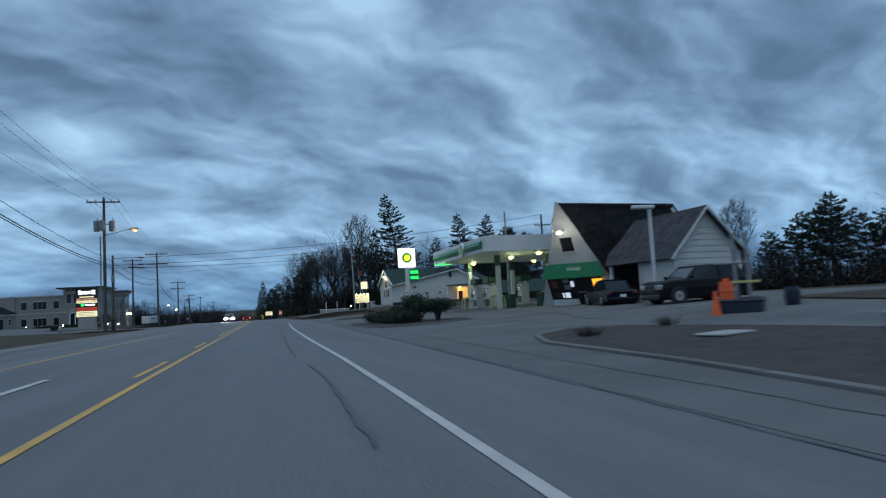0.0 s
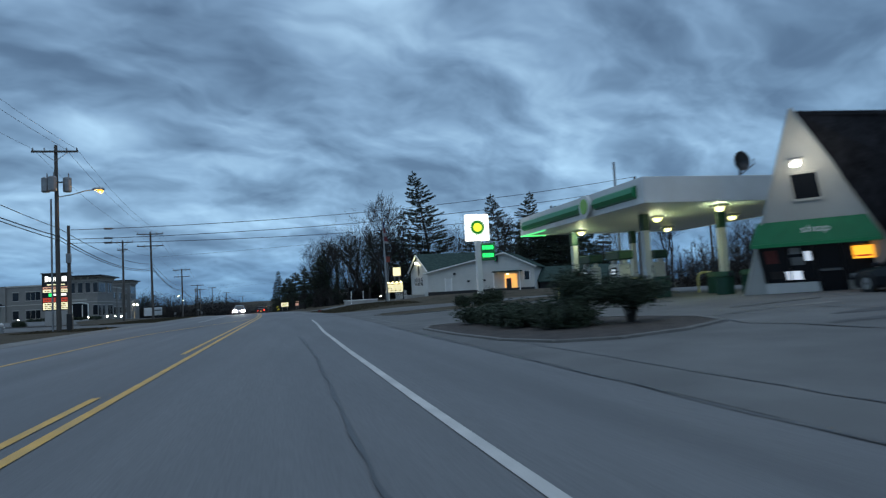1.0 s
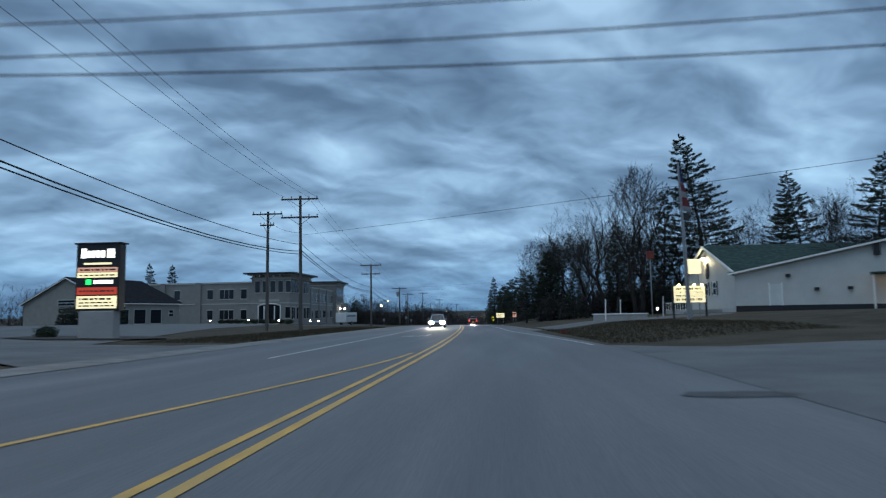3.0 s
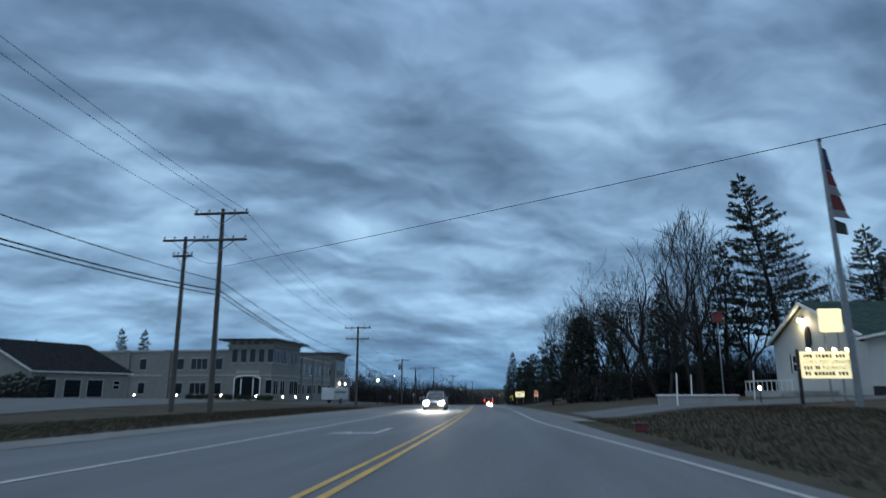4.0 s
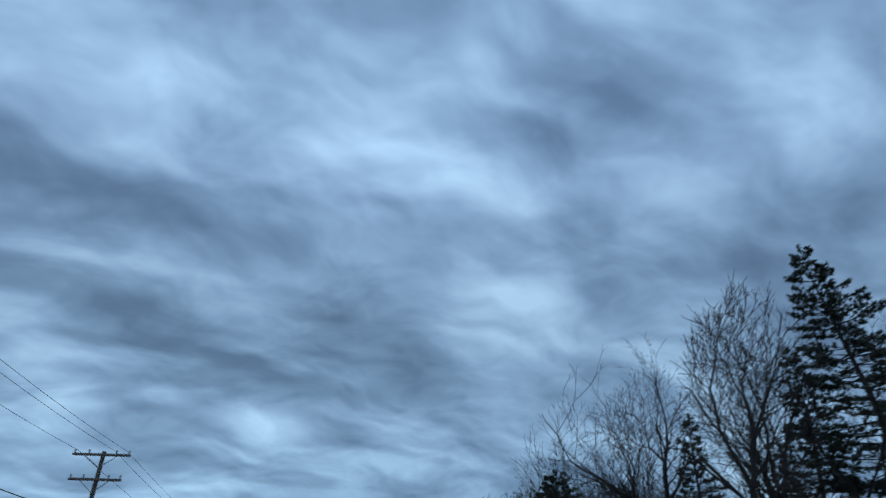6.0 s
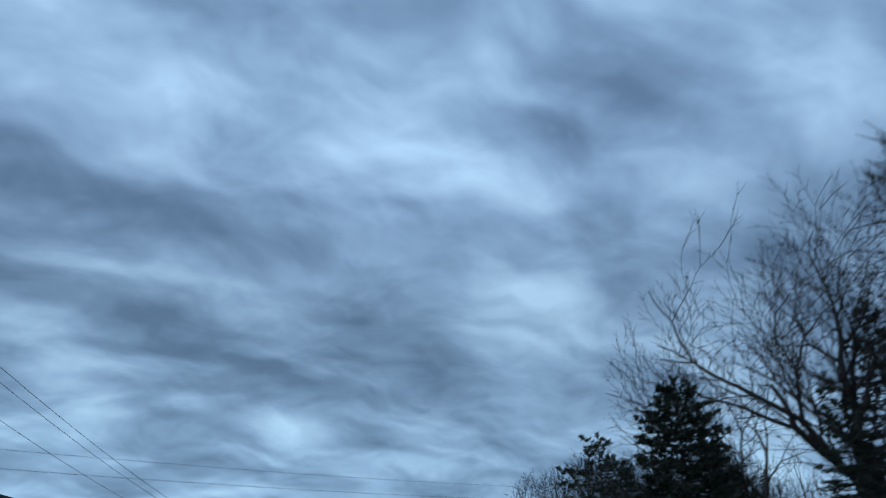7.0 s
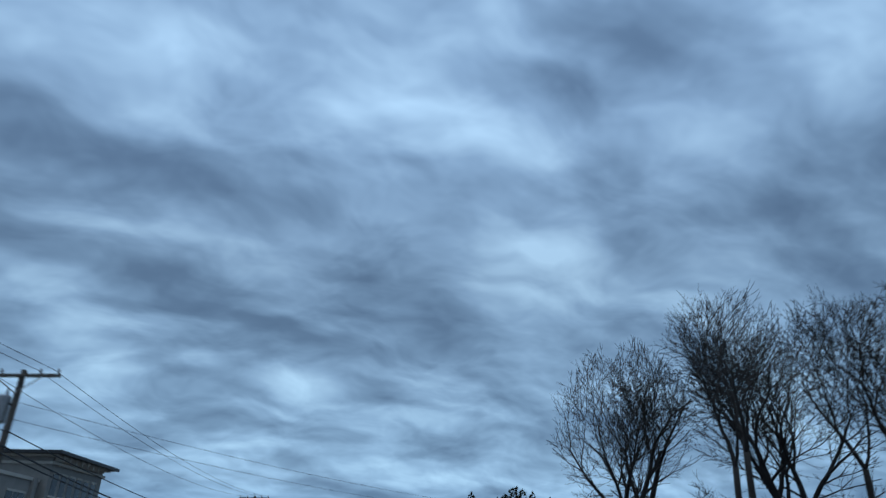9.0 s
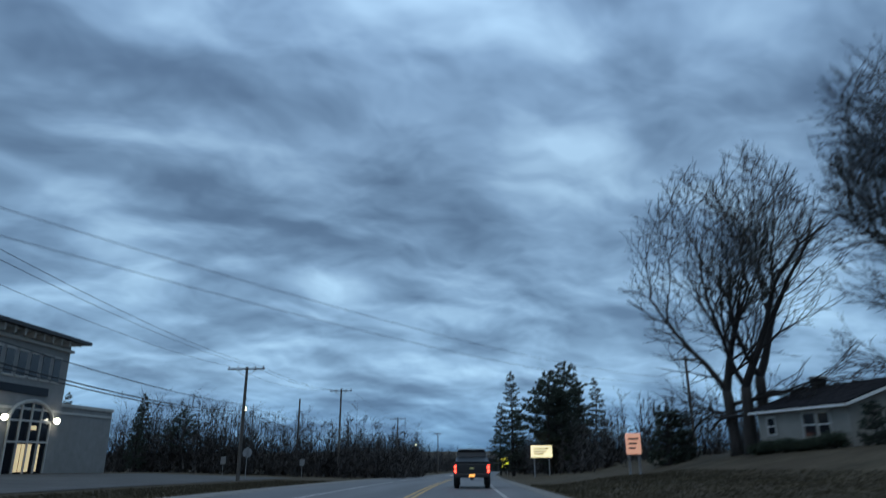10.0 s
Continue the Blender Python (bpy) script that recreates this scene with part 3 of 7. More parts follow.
def crack(points, w):
    g = Geo()
    dense = []
    for (xa, ya), (xb, yb) in zip(points, points[1:]):
        k = max(2, int(math.hypot(xb - xa, yb - ya) / 0.5))
        dense += [(xa + (xb - xa) * i / k + rnd.uniform(-0.03, 0.03), ya + (yb - ya) * i / k + rnd.uniform(-0.03, 0.03)) for i in range(k)]
    dense.append(points[-1])
    for i, (x, y) in enumerate(dense):
        a, b = dense[max(i - 1, 0)], dense[min(i + 1, len(dense) - 1)]
        d = Vector((b[1] - a[1], a[0] - b[0])).normalized() * w * rnd.uniform(0.5, 1.3) / 2
        for s in (1, -1):
            g.v.append((x + d.x * s, y + d.y * s, land(x, y) + 0.066))
    g.f = [(2 * i, 2 * i + 1, 2 * i + 3, 2 * i + 2) for i in range(len(dense) - 1)]
    structure("crack", g, M["tar"], "dark tar-sealed crack in the asphalt", "crack")


crack([(3.5, -8), (3.52, 6), (3.55, 17), (3.54, 25.3), (3.5, 41)], 0.035)
crack([(4.5, -8), (4.55, 6), (4.58, 20), (4.53, 27), (4.5, 38)], 0.045)
crack([(9.1, 25.5), (9.2, 27.6), (9.0, 28.5), (9.8, 30.9), (12.4, 31.5)], 0.09)
crack([(10.4, 17.9), (10.6, 20.2), (11.3, 22.9), (12.3, 26.0), (12.7, 30.9)], 0.07)
crack([(14.5, 20.5), (17, 25.5), (17.5, 29.0)], 0.06)
crack([(0.75, 5), (0.8, 9.5), (0.7, 13)], 0.06)
crack([(0.5, 15.5), (0.45, 22), (0.5, 30), (0.3, 38)], 0.04)
crack([(3.2, 58), (6, 60), (8.5, 59.5)], 0.2)
crack([(4.2, 43), (4.3, 52)], 0.08)
crack([(12, 33), (15.5, 33.4)], 0.2)


def island(outline, fill, label):
    top = tagged(new("traffic_island", blanket(outline, 0.09, 1.0).mesh("traffic_island", fill)), label, "traffic island", kind="structure")
    n = len(outline)
    for i in range(n):
        a, b = Vector(outline[i]), Vector(outline[(i + 1) % n])
        d = (b - a)
        k = max(1, round(d.length / 1.6))
        for j in range(k):
            p, q = a + d * (j / k), a + d * ((j + 1) / k)
            u = (q - p).normalized()
            r = Vector((-u.y, u.x)) * 0.075
            g = Geo()
            p2, q2 = p + u * 0.012, q - u * 0.012
            low = [p2 - r, q2 - r, q2 + r, p2 + r]
            g.v = [(c.x, c.y, land(c.x, c.y) - 0.1) for c in low] + [(c.x, c.y, land(c.x, c.y) + 0.08) for c in low]
            inner = [c + ((p + q) / 2 - c).normalized() * 0.03 for c in low]
            g.v += [(c.x, c.y, land(c.x, c.y) + 0.105) for c in inner]
            g.f = [(4 * s + e, 4 * s + (e + 1) % 4, 4 * s + 4 + (e + 1) % 4, 4 * s + 4 + e) for s in (0, 1) for e in range(4)] + [(8, 9, 10, 11)]
            part("kerb_stone", g, M["kerb"], top)
    return top


island([(5.0, -26), (5.25, -8), (5.3, 4.7), (5.6, 8), (5.7, 13.0), (6.4, 15.2), (7.6, 16.2), (8.9, 15.4), (9.8, 12.5), (10.3, 9), (10.7, -8), (10.9, -26)], M["mulch"], "dark mulch island with a granite kerb")
island([(4.1, 36.9), (4.5, 38.1), (5.5, 38.3), (7.4, 36.2), (9.1, 33.2), (9.6, 31.0), (9.1, 29.4), (7.6, 28.5), (6.0, 28.2), (4.95, 28.8), (4.4, 30.4), (4.15, 33.4)], M["mulch"], "mulch island planted with low shrubs")
island([(5.2, 53.6), (5.0, 55.4), (5.6, 57.3), (7, 58.3), (10, 59.5), (17, 62.3), (24, 65.3), (26.5, 64.5), (25.5, 62), (19, 57.5), (13, 54), (8.5, 52.2), (6.2, 52.3)], M["grass"], "grass island with a granite kerb below the price sign")

structure("lawn_strip", blanket([(19.5, 21.5), (17.6, 15), (16.6, 9), (16, 2), (30, 2), (31, 14), (38, 22), (26, 23.5)], 0.1, 1.5), M["grass"], "brown winter grass strip beside the lot", "lawn")


def patch(cx, cy, rx, ry, mat, label, seed):
    """An irregular repair or stain of its own in the asphalt."""
    r = random.Random(seed)
    n = 14
    pts = [(cx + rx * math.cos(2 * math.pi * k / n) * r.uniform(0.75, 1.1), cy + ry * math.sin(2 * math.pi * k / n) * r.uniform(0.75, 1.1)) for k in range(n)]
    structure("asphalt_patch", blanket(pts, 0.061, 1.0), M[mat], label, "asphalt patch")


for k, (x, y, rx, ry, m) in enumerate([(12.5, 28.5, 1.6, 0.35, "patch_dark"), (15.0, 25.0, 1.2, 0.3, "patch_dark"), (10.5, 27.0, 1.1, 0.25, "patch_dark"), (13.5, 31.5, 0.9, 0.3, "patch_pale"),
                                       (12.0, 24.0, 0.8, 0.3, "patch_pale"), (16.5, 22.5, 1.6, 0.5, "patch_pale"), (9.0, 44.0, 1.6, 0.6, "patch_pale"), (8.0, 62.5, 1.8, 0.35, "patch_dark"),
                                       (11.0, 65.5, 1.5, 0.3, "patch_dark"), (7.5, 22.0, 1.4, 0.5, "patch_pale"), (3.0, 61.5, 0.9, 0.35, "patch_dark"), (18.5, 66.5, 2.5, 0.5, "patch_pale")]):
    patch(x, y, rx, ry, m, "dark repaired patch in the asphalt" if m == "patch_dark" else "pale sandy patch on the asphalt", 300 + k)
# paler gravelly shoulders
structure("shoulder", strip((-11.0, -9.9), ROAD_Y, 0.062), M["patch_pale"], "pale gravelly shoulder along the road", "shoulder")
structure("shoulder", strip((3.1, lambda y: 4.2 - 0.4 * ease(95, 120, y)), steps((100, 320, 2)), 0.062), M["patch_pale"], "pale gravelly shoulder along the lawn", "shoulder")


# ---- trees ----
def bough(g, p, d, length, r, rnd, inside, fork, lift, least, thin):
    """A bent, tapered limb that forks again and again down to fine twigs."""
    seg = 3 if length > 1.1 else 2
    last = length < least
    pts, rad = [p.copy()], [r]
    for i in range(seg):
        d = (d + Vector((rnd.uniform(-1, 1), rnd.uniform(-1, 1), rnd.uniform(-0.7, 0.7) + lift)) * 0.17).normalized()
        pts.append(pts[-1] + d * length / seg)
        rad.append(r * (1 - (0.72 if last else 0.27) * (i + 1) / seg))
    g.tube(pts, rad, 6 if r > 0.1 else 4 if r > 0.035 else 3, caps=False)
    if last or not inside(pts[-1]):
        return
    turn = rnd.uniform(0, 6.28)
    a = d.orthogonal().normalized()
    b = d.cross(a)
    kids = 3 if rnd.random() < 0.2 else 2
    for k in range(kids):
        w = turn + k * 6.28 / kids + rnd.uniform(-0.4, 0.4)
        t = math.tan(fork * (rnd.uniform(0.35, 0.75) if k == 0 else rnd.uniform(0.8, 1.35)))
        e = (d + (a * math.cos(w) + b * math.sin(w)) * t).normalized()
        bough(g, pts[-1], e, length * (rnd.uniform(0.8, 0.93) if k == 0 else rnd.uniform(0.62, 0.84)), max(thin, rad[-1] * (0.9 if k == 0 else 0.68)), rnd, inside, fork, lift, least, thin)
    if length > least * 1.5:
        for k in range(1, seg):
            w = rnd.uniform(0, 6.28)
            e = (d + (a * math.cos(w) + b * math.sin(w)) * math.tan(fork * 1.5)).normalized()
            bough(g, pts[k], e, length * rnd.uniform(0.4, 0.6), max(thin, rad[k] * 0.42), rnd, inside, fork, lift, least, thin)


def bare_tree(seed, height, trunk_r, at, label, stems=1, wide=0.5, split=0.3, fan=0.5, fork=0.46, lean=(0, 0), least=0.62, lift=0.22, limbs=4, thin=0.022, low=0):
    """wide: the crown's width over the height; split: where the trunk parts into limbs; lean: how far the crown hangs over; low: long level limbs below the crown on each stem."""
    rnd = random.Random(seed)
    tree = thing("tree", at, label, "tree", "roadside trees")
    gc = Geo()
    lobe, dent = rnd.uniform(0, 6.28), rnd.uniform(0, 6.28)
    half, mid, tall = height * wide / 2, height * (split * 0.55 + 0.5), height * (0.5 - split * 0.4)

    def inside(p):
        x, y, z = p.x - lean[0] * p.z / height, p.y - lean[1] * p.z / height, p.z - mid
        way = math.atan2(y, x)
        room = 1 + 0.2 * math.sin(2 * way + lobe) + 0.16 * math.sin(5 * way + dent + 9 * z / height)
        return (x * x + y * y) / half ** 2 + (z / tall) ** 2 < room

    def below(p):
        return math.hypot(p.x, p.y) < half * 1.02 and 0.1 * height < p.z < 0.55 * height

    for s in range(stems):
        w = s * 6.28 / stems + rnd.uniform(-0.5, 0.5)
        out = 0.0 if stems == 1 else rnd.uniform(0.6, 1.3)
        p = Vector((math.cos(w) * out, math.sin(w) * out, -0.3))
        d = Vector((lean[0] / height + math.cos(w) * 0.09 * out, lean[1] / height + math.sin(w) * 0.09 * out, 1)).normalized()
        k = 5
        pts, rad = [p], [trunk_r * 1.4]
        h = height * split * rnd.uniform(0.85, 1.15)
        for i in range(k):
            d = (d + Vector((rnd.uniform(-1, 1), rnd.uniform(-1, 1), 0)) * 0.05).normalized()
            pts.append(pts[-1] + d * (h / k))
            rad.append(trunk_r * (1.08 - 0.22 * (i + 1) / k))
        gt = Geo().tube(pts, rad, 9)
        gt.smooth = True
        part("trunk", gt, M["bark"], tree)
        n = limbs if stems == 1 else max(2, limbs - 1)
        for j in range(n):
            w = j * 6.28 / n + rnd.uniform(-0.5, 0.5)
            t = 0.3 if j == 0 else fan * rnd.uniform(0.7, 1.25)
            e = (d + Vector((math.cos(w), math.sin(w), 0)) * t).normalized()
            bough(gc, pts[-1] if j < 3 else pts[-2], e, height * rnd.uniform(0.15, 0.2), trunk_r * (0.74 if j == 0 else rnd.uniform(0.48, 0.64)), rnd, inside, fork, lift, least, thin)
        for j in range(3 if stems == 1 else 0):
            w, q = rnd.uniform(0, 6.28), pts[2 + j]
            e = Vector((math.cos(w), math.sin(w), rnd.uniform(0.1, 0.6))).normalized()
            bough(gc, q, e, height * rnd.uniform(0.06, 0.1), trunk_r * 0.24, rnd, inside, fork, lift, least, thin)
        for j in range(low):
            v = w + 2.2 + j * 2.4 + rnd.uniform(-0.5, 0.5)
            e = Vector((math.cos(v), math.sin(v), rnd.uniform(0.05, 0.3))).normalized()
            bough(gc, pts[-2 - j % 2], e, height * rnd.uniform(0.11, 0.14), trunk_r * 0.36, rnd, below, fork * 0.9, -0.02, least, thin)
    tagged(part("crown", gc, M["twig"], tree), kind="stuff")
    return tree


def conifer(seed, height, reach, at, label, bare=0.15, tiers=24, ragged=0.35, tufts=5.0, needle=0.3, rise=0.12, taper=0.75, skip=0.1, lean=0.0, wisps=8):
    """An evergreen in whorls: boughs that curve up at the tip, side shoots, and tufts of needles on them."""
    rnd = random.Random(seed)
    tree = thing("conifer", at, label, "tree", "evergreens")
    gt, gb, gn = Geo(), Geo(), Geo()
    axis = lambda z: Vector((lean * (max(z, 0.0) / height) ** 1.4, 0.25 * math.sin(z * 0.35), z))
    gt.tube([axis(height * k / 8) if k else Vector((0, 0, -0.3)) for k in range(9)], [(height * 0.013 + 0.07) * (1.02 - k / 8) for k in range(9)], 8)
    vs, fs = gn.v, gn.f

    def tuft(q, out):
        for _ in range(wisps):
            d = (out * 0.8 + Vector((rnd.uniform(-1, 1), rnd.uniform(-1, 1), rnd.uniform(-0.6, 1.0)))).normalized() * rnd.uniform(0.6, 1.2) * needle
            e = d.cross(Vector((rnd.uniform(-1, 1), rnd.uniform(-1, 1), rnd.uniform(-1, 1)))).normalized() * 0.15 * needle
            j = len(vs)
            vs.extend((tuple(q - e), tuple(q + e), tuple(q + d)))
            fs.append((j, j + 1, j + 2))

    for i in range(tiers):
        f = i / tiers
        level = height * (bare + (1 - bare) * f) + rnd.uniform(-0.3, 0.3) * height / tiers
        full = reach * (1 - f) ** taper * min(1.0, 0.6 + f * 2.5) + 0.25
        sector = rnd.uniform(0, 6.28)
        n = rnd.randint(5, 7)
        for k in range(n):
            if rnd.random() < skip:
                continue
            a = sector + k * 6.28 / n + rnd.uniform(-0.35, 0.35)
            l = full * rnd.uniform(1 - ragged, 1.08)
            root = axis(min(level + rnd.uniform(-0.2, 0.2), height))
            out = Vector((math.cos(a), math.sin(a), 0))
            across = Vector((-out.y, out.x, 0))
            up = rise + 0.5 * max(0.0, f - 0.55) + rnd.uniform(-0.1, 0.1)
            along = [root + out * (l * t) + Vector((0, 0, l * (up * t - 0.16 * t + 0.2 * t * t))) for t in (0, 0.35, 0.7, 1.0)]
            gb.tube(along, [0.02 + 0.011 * l, 0.018 + 0.006 * l, 0.016, 0.007], 3, caps=False)
            for c in range(max(4, int(l * tufts))):
                t = rnd.uniform(0.16, 1.0) ** 0.7
                g = min(2, int(t * 3))
                q = along[g].lerp(along[g + 1], min(1.0, t * 3 - g))
                side = rnd.uniform(-1, 1) * (0.3 * l * (1.15 - t) + 0.1)
                q = q + across * side + out * abs(side) * 0.5 + Vector((0, 0, rnd.uniform(-0.06, 0.1)))
                tuft(q, out)
    for k in range(6):
        tuft(axis(height * (0.985 + 0.004 * k)), Vector((0, 0, 0.8)))
    part("trunk", gt, M["bark"], tree)
    tagged(part("bough_work", gb, M["twig"], tree), kind="stuff")
    tagged(part("crown", gn, M["needle"], tree), kind="stuff")
    return tree


def on(x, y, turn=0.0, lift=0.0):
    return pose(x, y, land(x, y) + lift, 0, 0, turn)


def scaled_copy(ob, x, y, turn, s):
    m = on(x, y, turn)
    c = copy_thing(ob, m)
    c.scale = (s, s, s)
    return c


oak = bare_tree(11, 19.5, 0.36, on(16.0, 153.2), "tall bare deciduous tree at the wood's edge", wide=0.6, split=0.3, fan=0.6, lean=(-5.0, -2.5), least=0.74, thin=0.014, lift=0.14, fork=0.52)
ash = bare_tree(23, 20, 0.27, on(20.0, 148.2, 40), "tall bare many-limbed tree beside the pines", stems=2, wide=0.5, split=0.36, fan=0.4, limbs=3, least=0.72)
maple = bare_tree(37, 20, 0.38, on(10.5, 224.5, 10), "bare broad-crowned tree on the verge", stems=3, wide=0.68, split=0.24, fan=0.55, limbs=3, least=0.68, lift=0.16, fork=0.5, low=2)
birch = bare_tree(51, 14, 0.2, on(10.6, 153.0, 0), "slender bare tree leaning towards the road", thin=0.013, wide=0.62, split=0.22, fan=0.6, lean=(-2.6, 0), least=0.6, lift=0.14, fork=0.52)
sapling = bare_tree(77, 8, 0.08, on(8.0, 158, 0), "young bare tree in the roadside scrub", thin=0.014, stems=2, wide=0.6, split=0.15, least=0.5)
pine = conifer(5, 26.3, 7.3, on(30.0, 149.3), "tall ragged white pine", bare=0.26, tiers=31, ragged=0.55, tufts=11.0, needle=0.34, skip=0.15, lean=-3.4, taper=0.72)
young_pine = conifer(6, 11, 3.9, on(64.4, 62), "dark pine in the belt behind the lot", bare=0.3, tiers=16, ragged=0.5, tufts=9.0, needle=0.34, skip=0.15, taper=0.5, lean=0.3)
hemlock = conifer(9, 10.3, 3.5, on(7.3, 153.0), "dense dark evergreen close to the road", bare=0.03, tiers=40, ragged=0.45, tufts=10.5, needle=0.27, taper=0.55, skip=0.0, rise=0.02)
boughs = conifer(21, 8.2, 4.9, on(3.6, 152.5), "low spreading evergreen hanging over the verge", bare=0.2, tiers=17, ragged=0.55, tufts=17.0, needle=0.2, taper=0.8, rise=-0.05)
clipped = conifer(33, 2.2, 0.7, on(-56.5, 131.6), "small clipped dark evergreen beside the garage", bare=0.02, tiers=12, ragged=0.25, tufts=12.0, needle=0.2, wisps=6)
tagged(clipped, category="shrub", group="garage shrubs")
spruce = conifer(14, 18, 3.9, on(-3, 300), "dark evergreen beside the road", bare=0.08, tiers=32, ragged=0.45, tufts=7.0, needle=0.36, rise=0.0)

for ob, x, y, turn, s in [
        (oak, 20.5, 151, 70, 0.95), (oak, 24, 158, 200, 0.9), (birch, 12, 147, 80, 1.0), (birch, 15.5, 143.5, 200, 0.85),
        (sapling, 6.8, 156, 10, 1.0), (birch, 24.5, 146.5, 140, 1.3),
        (maple, 22, 218, 200, 1.05), (maple, 30.5, 209, 320, 1.0), (ash, 27, 214, 140, 1.0), (ash, 14.5, 208.5, 100, 0.9), (oak, 36, 200, 10, 0.95),
        (oak, 37, 152, 15, 0.8), (birch, 33, 137, 75, 1.0), (ash, 44, 144, 250, 0.75), (oak, 52, 128, 31, 0.75), (ash, 60, 110, 95, 0.7), (oak, 66, 88, 160, 0.6), (ash, 58, 70, 10, 0.55),
        (oak, 48, 64, 200, 0.5), (birch, 55, 90, 140, 0.7), (birch, 47, 100, 50, 0.75), (oak, 74, 60, 270, 0.6), (birch, 50, 78, 90, 0.7),
        (ash, -28, 72, 40, 0.48), (birch, 36, 118, 20, 0.9), (sapling, 31, 146, 20, 1.0)]:
    scaled_copy(ob, x, y, turn, s)
for ob, x, y, turn, s in [
        (hemlock, 41, 121, 20, 1.35), (hemlock, 45.5, 119, 120, 1.4), (hemlock, 50, 121, 220, 1.35), (hemlock, 48, 126, 300, 1.45), (spruce, 23.8, 149.6, 75, 1.0), (spruce, 17.8, 154.4, 200, 0.8), (pine, 52.5, 170, 30, 0.92), (pine, 44, 133, 200, 0.72), (pine, 33.5, 135.5, 150, 0.55), (spruce, 49, 138, 60, 0.85), (spruce, 58, 128, 60, 0.75),
        (young_pine, 69, 66, 80, 0.94), (young_pine, 74, 62, 140, 0.86), (young_pine, 80, 58, 200, 0.9), (young_pine, 60, 67, 250, 0.65), (young_pine, 62.2, 64, 30, 0.82), (young_pine, 71.7, 64, 170, 0.8),
        (spruce, 10, 146, 20, 0.45),
        (young_pine, 0.5, 262, 40, 1.1), (young_pine, 3.5, 270, 80, 1.3), (hemlock, 2.0, 264, 80, 1.0), (spruce, 7, 285, 150, 0.7), (spruce, -5, 330, 150, 0.85), (spruce, -1, 338, 20, 0.8), (spruce, 9, 336, 20, 1.1), (spruce, 13, 338, 200, 1.15), (spruce, 17, 334, 80, 1.05),
        (spruce, -70, 185, 10, 0.7), (spruce, -78, 190, 60, 0.75), (spruce, -64, 150, 100, 0.42), (spruce, -62, 262, 30, 0.55), (spruce, -57, 272, 70, 0.6), (spruce, -52, 262, 10, 0.45), (young_pine, -49, 268, 50, 0.75)]:
    scaled_copy(ob, x, y, turn, s)


def wood_line(points, depth, height, count, seed):
    """A belt of bare scrub and woods too far off to count: stems with a haze of twigs."""
    rnd = random.Random(seed)
    g = Geo()
    vs, fs = g.v, g.f
    for _ in range(count):
        t = rnd.uniform(0, len(points) - 1.001)
        i = int(t)
        a, b = points[i], points[i + 1]
        x = a[0] + (b[0] - a[0]) * (t - i) + rnd.uniform(-depth, depth)
        y = a[1] + (b[1] - a[1]) * (t - i) + rnd.uniform(-depth, depth)
        h = height * (0.85 + 0.3 * noise.noise(Vector((x * 0.05, y * 0.05, seed)))) * rnd.uniform(0.7, 1.15)
        z = land(x, y)
        tip = Vector((x + rnd.uniform(-0.5, 0.5), y, z + h))
        foot = Vector((x, y, z - 0.2))
        g.tube([foot, foot.lerp(tip, 0.55), tip], [0.05, 0.03, 0.006], 3, caps=False)
        for k in range(25):
            t = rnd.random()
            t = t * t * 0.97 if k % 2 else t * 0.97
            l = h * rnd.uniform(0.14, 0.3) * (1.15 - 0.6 * t)
            an = rnd.uniform(0, 6.28)
            p = foot.lerp(tip, t)
            q = p + Vector((math.cos(an) * l, math.sin(an) * l, l * rnd.uniform(0.3, 1.0)))
            w = Vector((-math.sin(an), math.cos(an), 0)) * 0.05
            j = len(vs)
            vs += [tuple(p - w), tuple(p + w), tuple(q)]
            fs.append((j, j + 1, j + 2))
            for _ in range(3):
                o = p.lerp(q, rnd.uniform(0.15, 0.9))
                e = o + Vector((rnd.uniform(-0.9, 0.9), rnd.uniform(-0.9, 0.9), rnd.uniform(0.1, 1.0))) * l * 0.6
                j = len(vs)
                w2 = Vector((rnd.uniform(-1, 1), rnd.uniform(-1, 1), 0.2)).normalized() * (0.09 if t < 0.45 else 0.026)
                vs += [tuple(o - w2), tuple(o + w2), tuple(e)]
                fs.append((j, j + 1, j + 2))
    return tagged(new("woods", g.mesh("woods", M["woods"])), "belt of bare grey-brown winter woods", "woods", kind="stuff")


wood_line([(-24, 262), (-26, 300), (-34, 350), (-30, 420)], 7, 7.5, 520, 1)
wood_line([(-150, 300), (-90, 285), (-52, 275), (-30, 268)], 9, 9.5, 620, 2)
wood_line([(8, 250), (4, 300), (2, 360), (6, 430)], 6, 8.0, 420, 3)
wood_line([(16, 262), (40, 258), (80, 240), (120, 200)], 8, 9.0, 420, 8)
wood_line([(36, 196), (44, 215), (60, 235)], 6, 8.0, 160, 9)
wood_line([(16, 160), (22, 160), (28, 158), (40, 150), (75, 120), (82, 70), (95, 20)], 7, 7.5, 700, 4)
wood_line([(-140, 480), (-60, 520), (0, 640), (60, 520), (160, 430)], 25, 14, 420, 5)
wood_line([(42, 76), (58, 68), (78, 60), (105, 44)], 5, 5.5, 520, 13)
wood_line([(-45, 440), (-15, 460), (20, 455), (60, 430)], 14, 10, 420, 11)
wood_line([(-200, 120), (-120, 170), (-95, 230)], 12, 10, 300, 6)
wood_line([(7, 147), (8, 153), (10, 160)], 2.2, 4.5, 90, 7)


